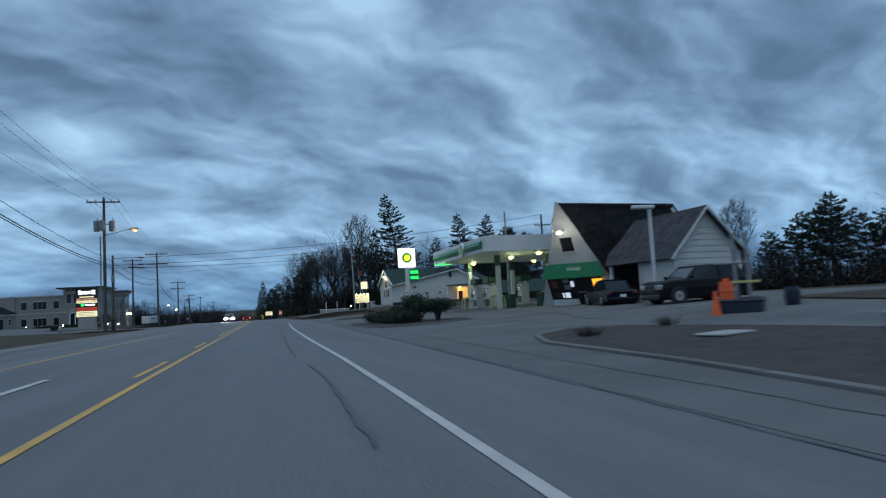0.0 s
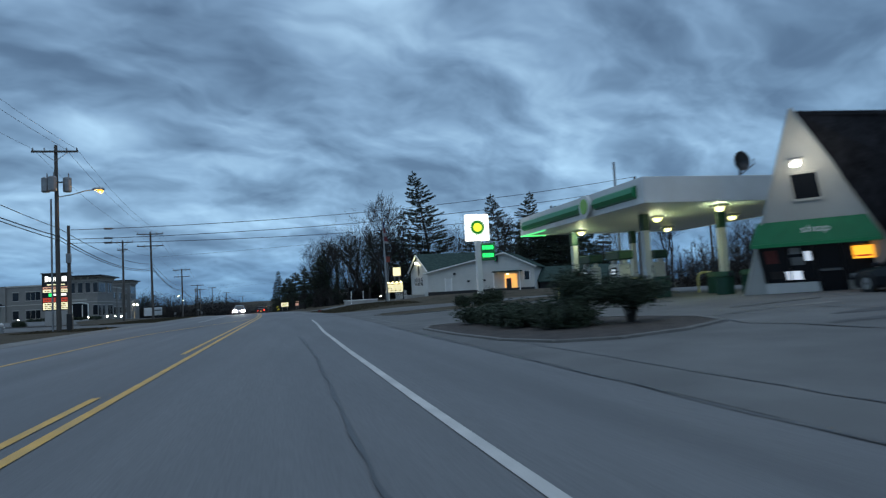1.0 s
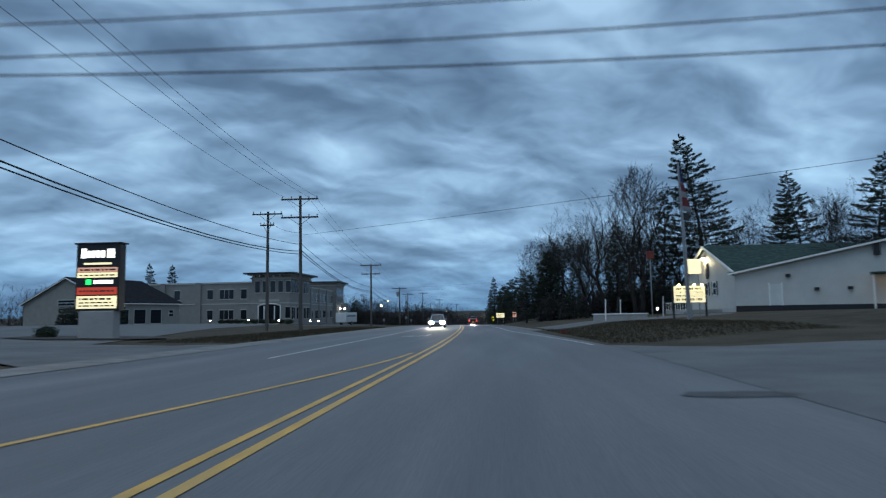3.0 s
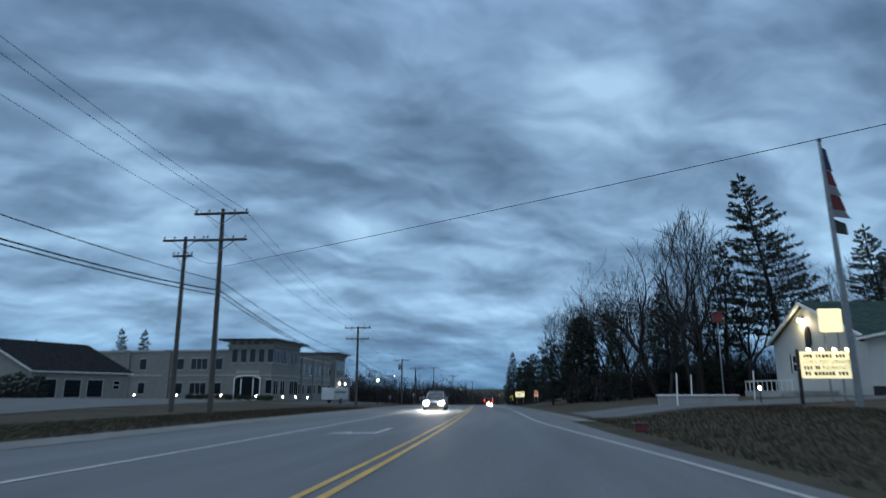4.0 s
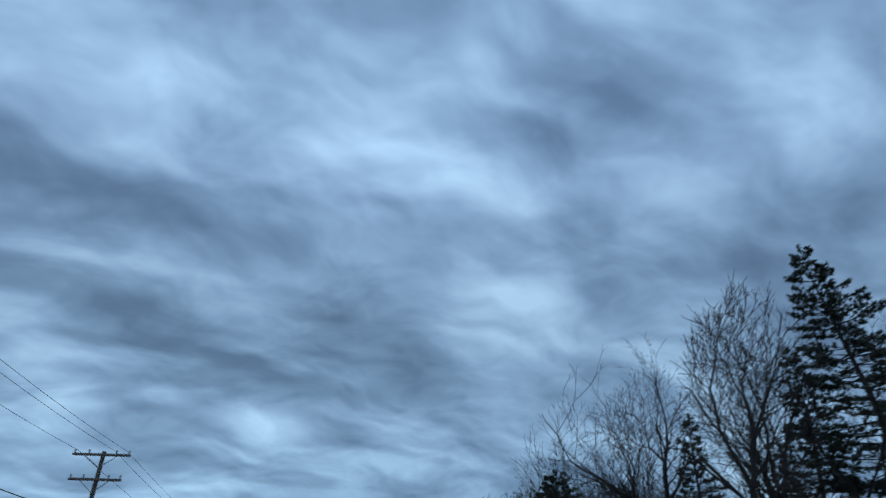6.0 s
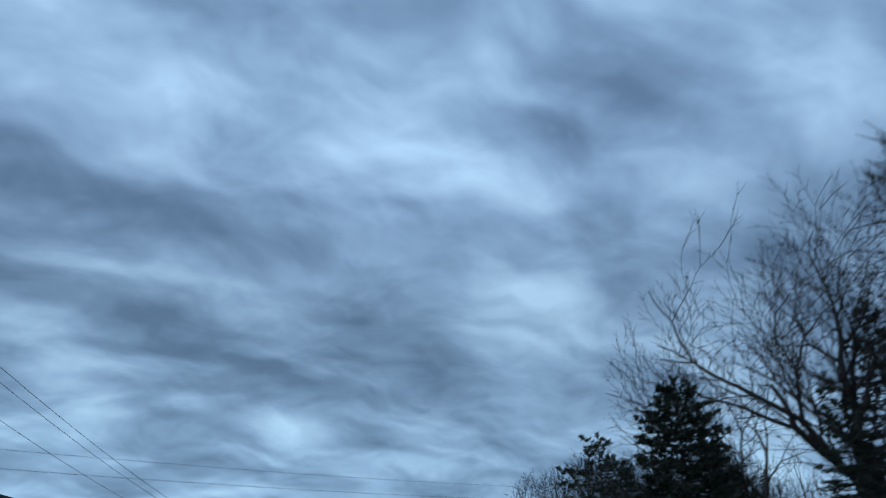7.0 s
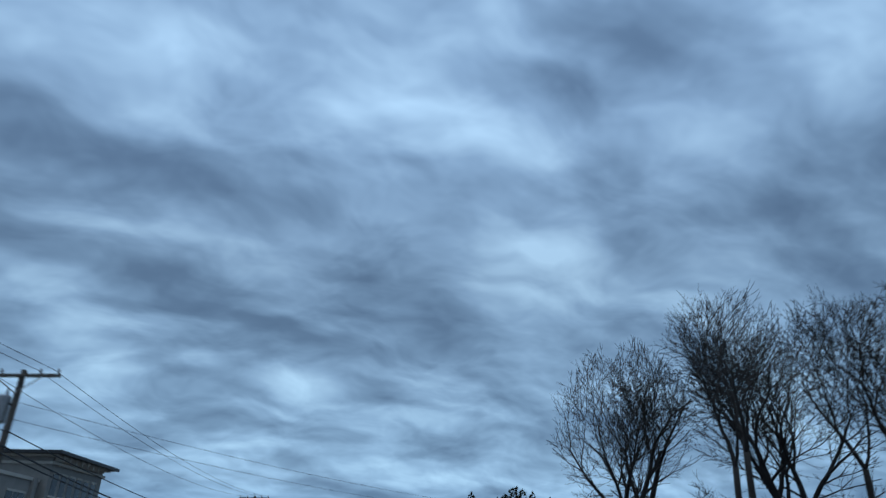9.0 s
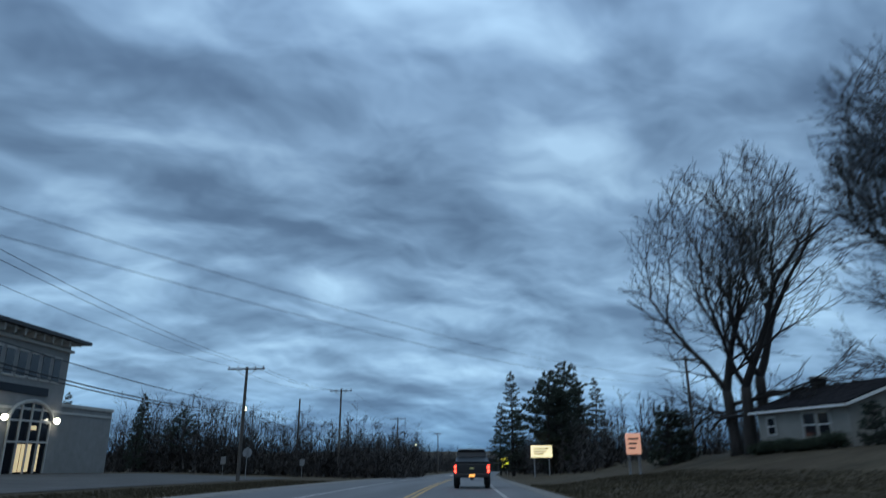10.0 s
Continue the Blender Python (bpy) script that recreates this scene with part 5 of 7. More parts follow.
def garage():
    s = thing("garage_wing", Matrix(), "white garage wing with grey shingle roof and clapboard gable", "building")
    z0, ze, zp = 0.25, 2.9, 5.08
    A, B, C, D = (19.05, 27.6), (22.9, 27.6), (22.3, 36.5), (18.95, 33.5)   # plan corners: front near, back near, back far, front far
    wall = Geo()
    E, F, G = (19.0, 30.7), (20.7, 30.7), (20.7, 34.4)      # carport recess
    for p, q in ((A, E), (E, F), (F, G), (B, C)):
        wall.add([(*p, z0 - 0.3), (*q, z0 - 0.3), (*q, ze), (*p, ze)], [(0, 1, 2, 3)])
    mid_n, mid_f = (20.9, 27.6), (20.5, 35.6)
    for a, b, m in ((A, B, mid_n),):
        wall.add([(*a, z0 - 0.3), (*b, z0 - 0.3), (*b, ze), (*m, zp - 0.08), (*a, ze)], [(0, 1, 2, 3, 4)])
    part("wall", wall, M["siding"], s)
    for side, (e0, e1) in enumerate(((A, D), (B, C))):
        out = -0.35 if side == 0 else 0.35
        drop = 0.35 * (zp - ze) / 1.9
        g = Geo()
        quad_prism(g, [(e0[0] + out, e0[1] - 0.35, ze - drop + 0.06), (e1[0] + out, e1[1], ze - drop + 0.06), (mid_f[0], mid_f[1], zp + 0.03), (mid_n[0], mid_n[1] - 0.35, zp + 0.03)], 0.10 if side else -0.10)
        part("roof_slope", g, M["grey_shingle"], s)
        part("rake_board", Geo().tube([(e0[0] + out, e0[1] - 0.37, ze - drop), (mid_n[0], mid_n[1] - 0.37, zp - 0.06)], 0.07, 4), M["siding"], s)
    for k in range(14):
        z = z0 + 0.2 + k * 0.3
        if z + 0.3 < ze:
            a, b = A[0], B[0]
        elif z < zp - 0.5:
            t = (z + 0.3 - ze) / (zp - ze)
            a, b = A[0] + (mid_n[0] - A[0]) * t + 0.05, B[0] + (mid_n[0] - B[0]) * t - 0.05
        else:
            continue
        part("clapboard", Geo().prism([(27.6, z), (27.555, z - 0.02), (27.585, z + 0.28), (27.6, z + 0.28)], a, b, "x"), M["siding"], s)
    d = Vector((D[0] - A[0], D[1] - A[1], 0)).normalized()
    nn = Vector((-1, -0.1, 0)).normalized()

    def face(a0, a1, h0, h1, o0, o1):
        g = Geo()
        o = Vector((*A, 0))
        vs = [o + d * a + nn * k + Vector((0, 0, h)) for k in (o0, o1) for a, h in ((a0, h0), (a1, h0), (a1, h1), (a0, h1))]
        return g.add(vs, [(0, 1, 2, 3), (7, 6, 5, 4), (0, 4, 5, 1), (1, 5, 6, 2), (2, 6, 7, 3), (3, 7, 4, 0)])

    dr = part("side_door", face(1.75, 2.65, z0, 2.35, 0.01, 0.04), M["siding"], s, "plain pale side door")
    part("door_frame", face(1.68, 2.72, 2.35, 2.43, 0.01, 0.06), M["tan_trim"], dr)
    part("door_frame", face(1.68, 1.75, z0, 2.35, 0.01, 0.06), M["tan_trim"], dr)
    part("door_frame", face(2.65, 2.72, z0, 2.35, 0.01, 0.06), M["tan_trim"], dr)
    part("door_knob", Geo().ball((*(Vector((*A, 0)) + d * 1.85 + nn * 0.08).xy, 1.2), 0.04), M["grey_metal"], dr)
    part("corner_post", Geo().box((D[0] - 0.08, D[1] - 0.12, 0.0), (D[0] + 0.08, D[1] + 0.04, ze), 0.01), M["trim"], s)
    return s


garage()

lamp = thing("area_lamp", on(18.3, 28.2), "white steel lot lamp with a flat unlit head", "lamp post")
part("post", Geo().box((-0.07, -0.07, 0), (0.07, 0.07, 4.75), 0.02), M["white_metal"], lamp)
part("head", Geo().box((-0.95, -0.16, 4.7), (0.25, 0.16, 4.88), 0.05), M["white_metal"], lamp)

dish = thing("satellite_dish", pose(19.25, 41.1, 4.98), "dark satellite dish on a short pipe on the canopy", "satellite dish")
part("pipe", Geo().tube([(0, 0, 0), (0, 0, 0.75), (0.05, 0.05, 1.0)], 0.05, 8), M["dark_metal"], dish)
bowl = Geo()
n, rings = 20, 5
for i in range(rings + 1):
    r = 0.43 * i / rings
    for k in range(n):
        a = 2 * math.pi * k / n
        bowl.v.append((r * math.cos(a) * 0.92, -0.28 * (r / 0.43) ** 2 + 0.1, 1.05 + r * math.sin(a)))
for i in range(rings):
    for k in range(n):
        l = (k + 1) % n
        bowl.f.append((i * n + k, i * n + l, i * n + n + l, i * n + n + k))
part("bowl", bowl, M["dark_metal"], dish)
part("feed_arm", Geo().tube([(0, -0.1, 0.5), (0.1, -0.75, 0.8), (0.05, -0.8, 1.0)], 0.025, 6), M["dark_metal"], dish)


def price_sign():
    s = thing("price_sign", on(11.65, 55.7), "lit white sign box with sunburst over a green price board", "sign")
    z = land(11.65, 55.7)
    part("post", Geo().box((-0.16, -0.14, 0), (0.16, 0.14, 4.15 - z), 0.02), M["white_metal"], s)
    box = part("sign_box", Geo().box((-0.75, -0.14, 4.13 - z), (0.75, 0.14, 5.8 - z), 0.06), M["sign_white"], s, "glowing white square sign box")
    g1, g2, g3 = Geo(), Geo(), Geo()
    for k in range(18):
        a, w = 2 * math.pi * k / 18, math.pi / 18 * 1.15
        pts = [(0.36 * math.cos(a - w), 0.36 * math.sin(a - w)), (0.55 * math.cos(a), 0.55 * math.sin(a)), (0.36 * math.cos(a + w), 0.36 * math.sin(a + w))]
        g1.prism([(p, 4.97 - z + q) for p, q in pts], -0.16, -0.145)
    part("sunburst", g1, M["sign_green"], box, "green ring of points")
    part("sunburst_ring", g2.disc((0, -0.152, 4.97 - z), 0.42, 0.03, "y", 28), M["sign_green"], box)
    part("sunburst_core", g3.disc((0, -0.172, 4.97 - z), 0.27, 0.03, "y", 24), M["sign_yellow"], box, "bright yellow core")
    pb = part("price_board", Geo().box((0.12, -0.12, 2.9 - z), (1.08, 0.12, 3.98 - z), 0.03), M["green"], s, "green board with glowing digits")
    for k, h in enumerate((3.58, 3.1)):
        for j in range(4):
            part("digit_bar", Geo().box((0.26 + 0.18 * j, -0.135, h - z), (0.40 + 0.18 * j, -0.122, h + 0.24 - z)), M["led_green"], pb)
    part("edge_glow", Geo().box((1.081, -0.06, 2.9 - z), (1.087, 0.06, 3.98 - z)), M["led_green"], pb)
    return s


price_sign()


def shrub(seed, x, y, rx, ry, h, lift=0.07, label="low dark evergreen shrub in the island bed", low=0.35):
    rnd = random.Random(seed)
    s = thing("shrub", on(x, y, 0, lift), label, "shrub", "island shrubs")
    gs, gl = Geo(), Geo()
    tips = []
    for k in range(26):
        a, e = rnd.uniform(0, 6.28), rnd.uniform(0.1, 1.0)
        p = Vector((math.cos(a) * rx * rnd.uniform(0.3, 1), math.sin(a) * ry * rnd.uniform(0.3, 1), h * rnd.uniform(low, 1.0) * (1 - 0.25 * e)))
        q = Vector((p.x * 0.3, p.y * 0.3, p.z * low))
        gs.tube([(p.x * 0.08, p.y * 0.08, 0), q, p], [0.03, 0.018, 0.006], 3, caps=False)
        tips += [q.lerp(p, t) for t in (0.4, 0.6, 0.8, 1.0)]
    for p in tips:
        for k in range(60):
            c = p + Vector((rnd.gauss(0, 0.16), rnd.gauss(0, 0.16), rnd.gauss(0, 0.09)))
            if c.z < 0.03:
                c.z = 0.03 + rnd.random() * 0.1
            d = Vector((rnd.uniform(-1, 1), rnd.uniform(-1, 1), rnd.uniform(-0.3, 1))).normalized() * rnd.uniform(0.05, 0.11)
            e = d.cross(Vector((rnd.uniform(-1, 1), rnd.uniform(-1, 1), rnd.uniform(-1, 1)))).normalized() * 0.022
            j = len(gl.v)
            gl.v += [tuple(c - e), tuple(c + e), tuple(c + d)]
            gl.f.append((j, j + 1, j + 2))
    tagged(part("stems", gs, M["bark"], s), kind="stuff")
    tagged(part("foliage", gl, M["shrub"], s), kind="stuff")


for i, (x, y, rx, ry, h, low) in enumerate([(5.9, 36.7, 0.75, 0.9, 0.62, 0.3), (6.1, 35.1, 0.8, 0.9, 0.66, 0.3), (6.1, 33.4, 0.8, 0.9, 0.62, 0.3), (6.4, 31.7, 0.85, 0.9, 0.7, 0.3),
                                            (7.2, 32.0, 0.95, 1.1, 1.5, 0.5), (8.0, 31.3, 0.75, 0.8, 1.12, 0.68),
                                            (10.6, 56.0, 0.4, 0.4, 0.75, 0.35), (11.5, 55.2, 0.45, 0.45, 0.8, 0.35), (12.5, 55.6, 0.7, 0.7, 1.0, 0.35)]):
    shrub(100 + i, x, y, rx, ry, h, low=low)


def cone(at):
    c = thing("traffic_cone", at, "plain orange traffic cone standing on the lot", "traffic cone", "traffic cones")
    part("base", Geo().box((-0.19, -0.19, 0), (0.19, 0.19, 0.04), 0.012), M["orange"], c)
    part("body", Geo().tube([(0, 0, 0.04), (0, 0, 0.1), (0, 0, 0.72), (0, 0, 0.75)], [0.15, 0.135, 0.035, 0.02], 16), M["orange"], c)


cone(on(12.3, 16.0, 15))
cone(on(14.8, 18.8, 40))
for x, y, l in ((13.2, 16.1, 1.3), (14.3, 16.9, 0.6)):
    b = thing("planter", on(x, y, -50), "dark blue plastic planter trough", "planter", "planters")
    part("trough", Geo().prism([(-l / 2 + 0.06, 0), (l / 2 - 0.06, 0), (l / 2, 0.4), (-l / 2, 0.4)], -0.28, 0.28, "y"), M["blue_plastic"], b)
    part("rim", Geo().box((-l / 2 - 0.03, -0.31, 0.37), (l / 2 + 0.03, 0.31, 0.43), 0.015), M["blue_plastic"], b)
    part("soil", Geo().box((-l / 2 + 0.08, -0.24, 0.4), (l / 2 - 0.08, 0.24, 0.445)), M["mulch"], b)
barrel = thing("barrel", on(16.0, 17.1), "dark blue plastic barrel planter", "barrel")
part("body", Geo().tube([(0, 0, 0), (0, 0, 0.2), (0, 0, 0.5), (0, 0, 0.62)], [0.2, 0.23, 0.24, 0.22], 16), M["blue_plastic"], barrel)
rack = thing("post_rail", on(15.25, 18.4, -35), "two pale grey posts with rails across them", "posts")
for x in (-0.2, 0.2):
    part("post", Geo().box((x - 0.06, -0.06, 0), (x + 0.06, 0.06, 2.55), 0.015), M["grey_metal"], rack)
part("rail", Geo().box((-0.7, -0.09, 0.85), (0.55, -0.062, 0.93), 0.01), M["bollard"], rack, "pale yellow rail")
part("rail", Geo().box((-0.85, -0.09, 1.5), (0.3, -0.062, 1.56), 0.01), M["grey_metal"], rack)
drum = thing("orange_drum", on(14.55, 18.35), "orange plastic drum beside the posts", "drum")
part("body", Geo().tube([(0, 0, 0), (0, 0, 0.3), (0, 0, 0.32), (0, 0, 0.6), (0, 0, 0.62), (0, 0, 0.95)], [0.26, 0.25, 0.22, 0.22, 0.24, 0.2], 16), M["orange"], drum)
part("handle", Geo().box((-0.12, -0.03, 0.95), (0.12, 0.03, 1.05), 0.02), M["orange"], drum)

slab_ = thing("stone_slab", on(8.3, 10.6, 20, 0.09), "flat pale slab lying in the mulch", "slab")
part("stone", Geo().box((-0.55, -0.3, 0), (0.55, 0.3, 0.05), 0.02), M["concrete"], slab_)
for x, y in ((9.3, 14.0), (6.9, 13.4)):
    dk = thing("mulch_clump", on(x, y, 30, 0.09), "dark clump of cut stems in the mulch", "clump", "mulch clumps")
    gg = Geo()
    rr = random.Random(int(x * 10))
    for k in range(60):
        a = rr.uniform(0, 6.28)
        q = rr.uniform(0.05, 0.4)
        gg.tube([(math.cos(a) * q * 0.6, math.sin(a) * q * 0.6, 0), (math.cos(a) * q, math.sin(a) * q, rr.uniform(0.08, 0.26))], [0.012, 0.004], 3, caps=False)
    tagged(part("stems", gg, M["bark"], dk), kind="stuff")
bxx = thing("meter_box", on(10.2, 8.6, 10, 0.09), "small grey box set in the mulch", "box")
part("body", Geo().box((-0.22, -0.18, 0), (0.22, 0.18, 0.3), 0.03), M["grey_metal"], bxx)


# ---- west side: sign, house, offices ----
def plaza_sign():
    s = thing("plaza_sign", on(-20.67, 84.15), "black framed plaza sign with lit panels on a pale pedestal", "sign")
    z = land(-20.67, 84.15)
    part("pedestal", Geo().box((-0.95, -0.3, -0.1), (0.95, 0.3, 1.3 - z), 0.03), M["concrete"], s)
    fr = part("cabinet", Geo().box((-1.17, -0.28, 1.3 - z), (1.17, 0.28, 4.72 - z), 0.02), M["sign_black"], s)
    part("cap", Geo().box((-1.27, -0.36, 4.72 - z), (1.27, 0.36, 4.80 - z), 0.02), M["dark_metal"], s)
    rows = [(3.95, 4.55, None), (3.62, 3.82, None), (3.27, 3.52, "sign_orange_dim"), (3.0, 3.25, "sign_cream"), (2.6, 2.95, None), (2.12, 2.5, "sign_red"), (1.42, 2.05, "sign_cream")]
    for a, b, m in rows:
        if m:
            part("panel", Geo().box((-1.08, -0.30, a - z), (1.08, -0.284, b - z)), M[m], fr, "glowing tenant panel")
    # lettering as bars
    for k, (x0, x1, h0, h1) in enumerate([(-0.9, -0.62, 4.0, 4.5), (-0.56, -0.38, 4.02, 4.38), (-0.32, -0.14, 4.02, 4.38), (-0.08, 0.1, 4.02, 4.38), (0.16, 0.38, 4.02, 4.38), (0.5, 0.9, 4.0, 4.46)]):
        part("lettering_bar", Geo().box((x0, -0.30, h0 - z), (x1, -0.284, h1 - z)), M["sign_white"], fr, "pale lettering bar")
    part("lettering_bar", Geo().box((-0.75, -0.30, 3.66 - z), (0.75, -0.284, 3.76 - z)), M["sign_cream"], fr)
    part("lettering_bar", Geo().box((-0.2, -0.30, 2.68 - z), (0.85, -0.284, 2.86 - z)), M["sign_white"], fr)
    part("green_square", Geo().box((-0.6, -0.30, 2.64 - z), (-0.34, -0.284, 2.9 - z)), M["led_green"], fr)
    rn = random.Random(8)
    for h, w in ((3.35, 0.09), (3.08, 0.07), (2.27, 0.08), (1.52, 0.07), (1.68, 0.07), (1.85, 0.1)):
        x = -0.95
        while x < 0.8:
            l = rn.uniform(0.1, 0.34)
            part("lettering_bar", Geo().box((x, -0.306, h - z), (min(x + l, 0.98), -0.301, h + w - z)), M["ink"], fr)
            x += l + 0.07
    return s


plaza_sign()
bed = [(-25.5, 83.2), (-22, 82.0), (-18.5, 82.6), (-17.2, 84.5), (-18.5, 86.8), (-22.5, 87.5), (-25.5, 86)]
structure("planting_bed", blanket(bed, 0.08, 0.8), M["mulch"], "dark mulch bed round the plaza sign", "planting bed")
for i, (x, y) in enumerate([(-24.5, 85.5), (-23.9, 84.6)]):
    shrub(150 + i, x, y, 0.2, 0.2, 0.45, 0.05, "small dark shrub beside the plaza sign")


def gable_house(name, label, origin, along, length, depth, eave, peak, wall, roof, openings, over=0.35):
    """A plain house; its front wall runs from origin in the direction along, the ridge parallel to it."""
    d = Vector((*along, 0)).normalized()
    back = Vector((-d.y, d.x, 0))
    h = thing(name, Matrix(), label, name.replace("_", " "))
    o = Vector((*origin, land(*origin)))
    up = Vector((0, 0, 1))
    P = lambda a, b, z: o + d * a + back * b + up * z
    w = Geo()
    for a in (0, length):
        w.add([P(a, 0, -0.6), P(a, depth, -0.6), P(a, depth, eave), P(a, depth / 2, peak - 0.06), P(a, 0, eave)], [(0, 1, 2, 3, 4)])
    for b in (0, depth):
        w.add([P(0, b, -0.6), P(length, b, -0.6), P(length, b, eave), P(0, b, eave)], [(0, 1, 2, 3)])
    part("wall", w, M[wall], h)
    for b0, s in ((-over, 1), (depth + over, -1)):
        g = Geo()
        zl = eave - over * (peak - eave) / (depth / 2)
        lo = [P(-over, b0, zl + 0.03), P(length + over, b0, zl + 0.03), P(length + over, depth / 2, peak), P(-over, depth / 2, peak)]
        g.add(lo + [p + up * 0.14 for p in lo], [(0, 1, 2, 3), (7, 6, 5, 4), (0, 4, 5, 1), (1, 5, 6, 2), (2, 6, 7, 3), (3, 7, 4, 0)])
        part("roof_slope", g, M[roof], h)
        part("fascia", Geo().tube([P(-over, b0, zl), P(length + over, b0, zl)], 0.09, 4), M["trim"], h)
        for a in (-over, length + over):
            part("rake_board", Geo().tube([P(a, b0, zl), P(a, depth / 2, peak - 0.04)], 0.1, 4), M["trim"], h)

    def slab(a0, a1, z0, z1, o0, o1, end=False):
        g = Geo()
        q = (lambda a, z, k: P(length + k, a, z)) if end == "far" else ((lambda a, z, k: P(-k, a, z)) if end else (lambda a, z, k: P(a, -k, z)))
        vs = [q(a, z, k) for k in (o0, o1) for a, z in ((a0, z0), (a1, z0), (a1, z1), (a0, z1))]
        return g.add(vs, [(0, 1, 2, 3), (7, 6, 5, 4), (0, 4, 5, 1), (1, 5, 6, 2), (2, 6, 7, 3), (3, 7, 4, 0)])

    for kind, a0, a1, z0, z1, end in openings:
        f = part(kind, slab(a0, a1, z0, z1, 0.01, 0.04, end), M["glass"] if kind != "overhead_door" else M["dark_blue_paint"], h)
        for x0, x1, y0, y1 in ((a0 - 0.12, a0, z0 - 0.05, z1 + 0.12), (a1, a1 + 0.12, z0 - 0.05, z1 + 0.12), (a0 - 0.12, a1 + 0.12, z1, z1 + 0.14), (a0 - 0.12, a1 + 0.12, z0 - 0.1, z0)):
            part("frame", slab(x0, x1, y0, y1, 0.01, 0.08, end), M["tan_trim"], f)
        if kind == "window":
            part("sash_bar", slab(a0, a1, (z0 + z1) / 2 - 0.03, (z0 + z1) / 2 + 0.03, 0.04, 0.06, end), M["trim"], f)
        elif kind == "overhead_door":
            for k in range(3):
                zz = z0 + (z1 - z0) * (k + 1) / 4
                part("panel_seam", slab(a0, a1, zz - 0.015, zz + 0.015, 0.04, 0.05, end), M["dark_metal"], f)
    return h, P


gable_house("garage_house", "beige garage building with dark roof and three dark doors", (-52.2, 135.2), (0.19, 0.98), 13.7, 15, 3.0, 6.5, "clap", "shingle",
            [("overhead_door", 0.9, 3.1, 0.05, 2.0, False), ("overhead_door", 4.2, 6.4, 0.05, 2.0, False), ("overhead_door", 7.4, 9.6, 0.05, 2.0, False), ("window", 11.3, 12.2, 1.0, 1.9, False), ("window", 6.1, 8.9, 2.7, 3.4, True)])
gable_house("roadside_house", "pale low house with dark roof and chimney among trees", (10.3, 222.0), (1.6, -7.5), 7.8, 7.5, 2.5, 3.85, "clap", "shingle",
            [("window", 1.0, 1.7, 1.1, 2.0, False), ("window", 4.3, 5.3, 0.9, 2.1, False), ("window", 5.5, 6.4, 0.9, 2.1, False), ("window", 2.0, 3.0, 1.0, 2.1, "far"), ("window", 5.0, 6.0, 1.0, 2.1, "far")])
chim = thing("chimney", pose(14.1, 221.6, land(10.3, 222) + 3.6), "short dark brick chimney on the house roof", "chimney")
part("stack", Geo().box((-0.35, -0.35, -0.6), (0.35, 0.35, 0.85), 0.02), M["bark"], chim)
part("cap", Geo().box((-0.42, -0.42, 0.85), (0.42, 0.42, 0.97), 0.02), M["concrete"], chim)
for i in range(1, 8):
    scaled_copy(clipped, -56.5 + i * 1.05, 131.6 + i * 0.12, i * 50, 0.9 + 0.12 * (i % 3))
for x, y, k in ((7.2, 232.5, 0.42), (8.6, 234.0, 0.36), (12.2, 212.6, 0.2)):
    c = scaled_copy(clipped, x, y, k * 700, k * 4.4)
    tagged(c, "dark bushy evergreen near the low house", "shrub", "house shrubs")
for i in range(6):
    shrub(300 + i, 9.75 + i * 0.28, 221.2 - i * 1.3, 0.55, 0.7, 0.55 + 0.12 * (i % 3), 0.0, "low dark shrub along the house wall")


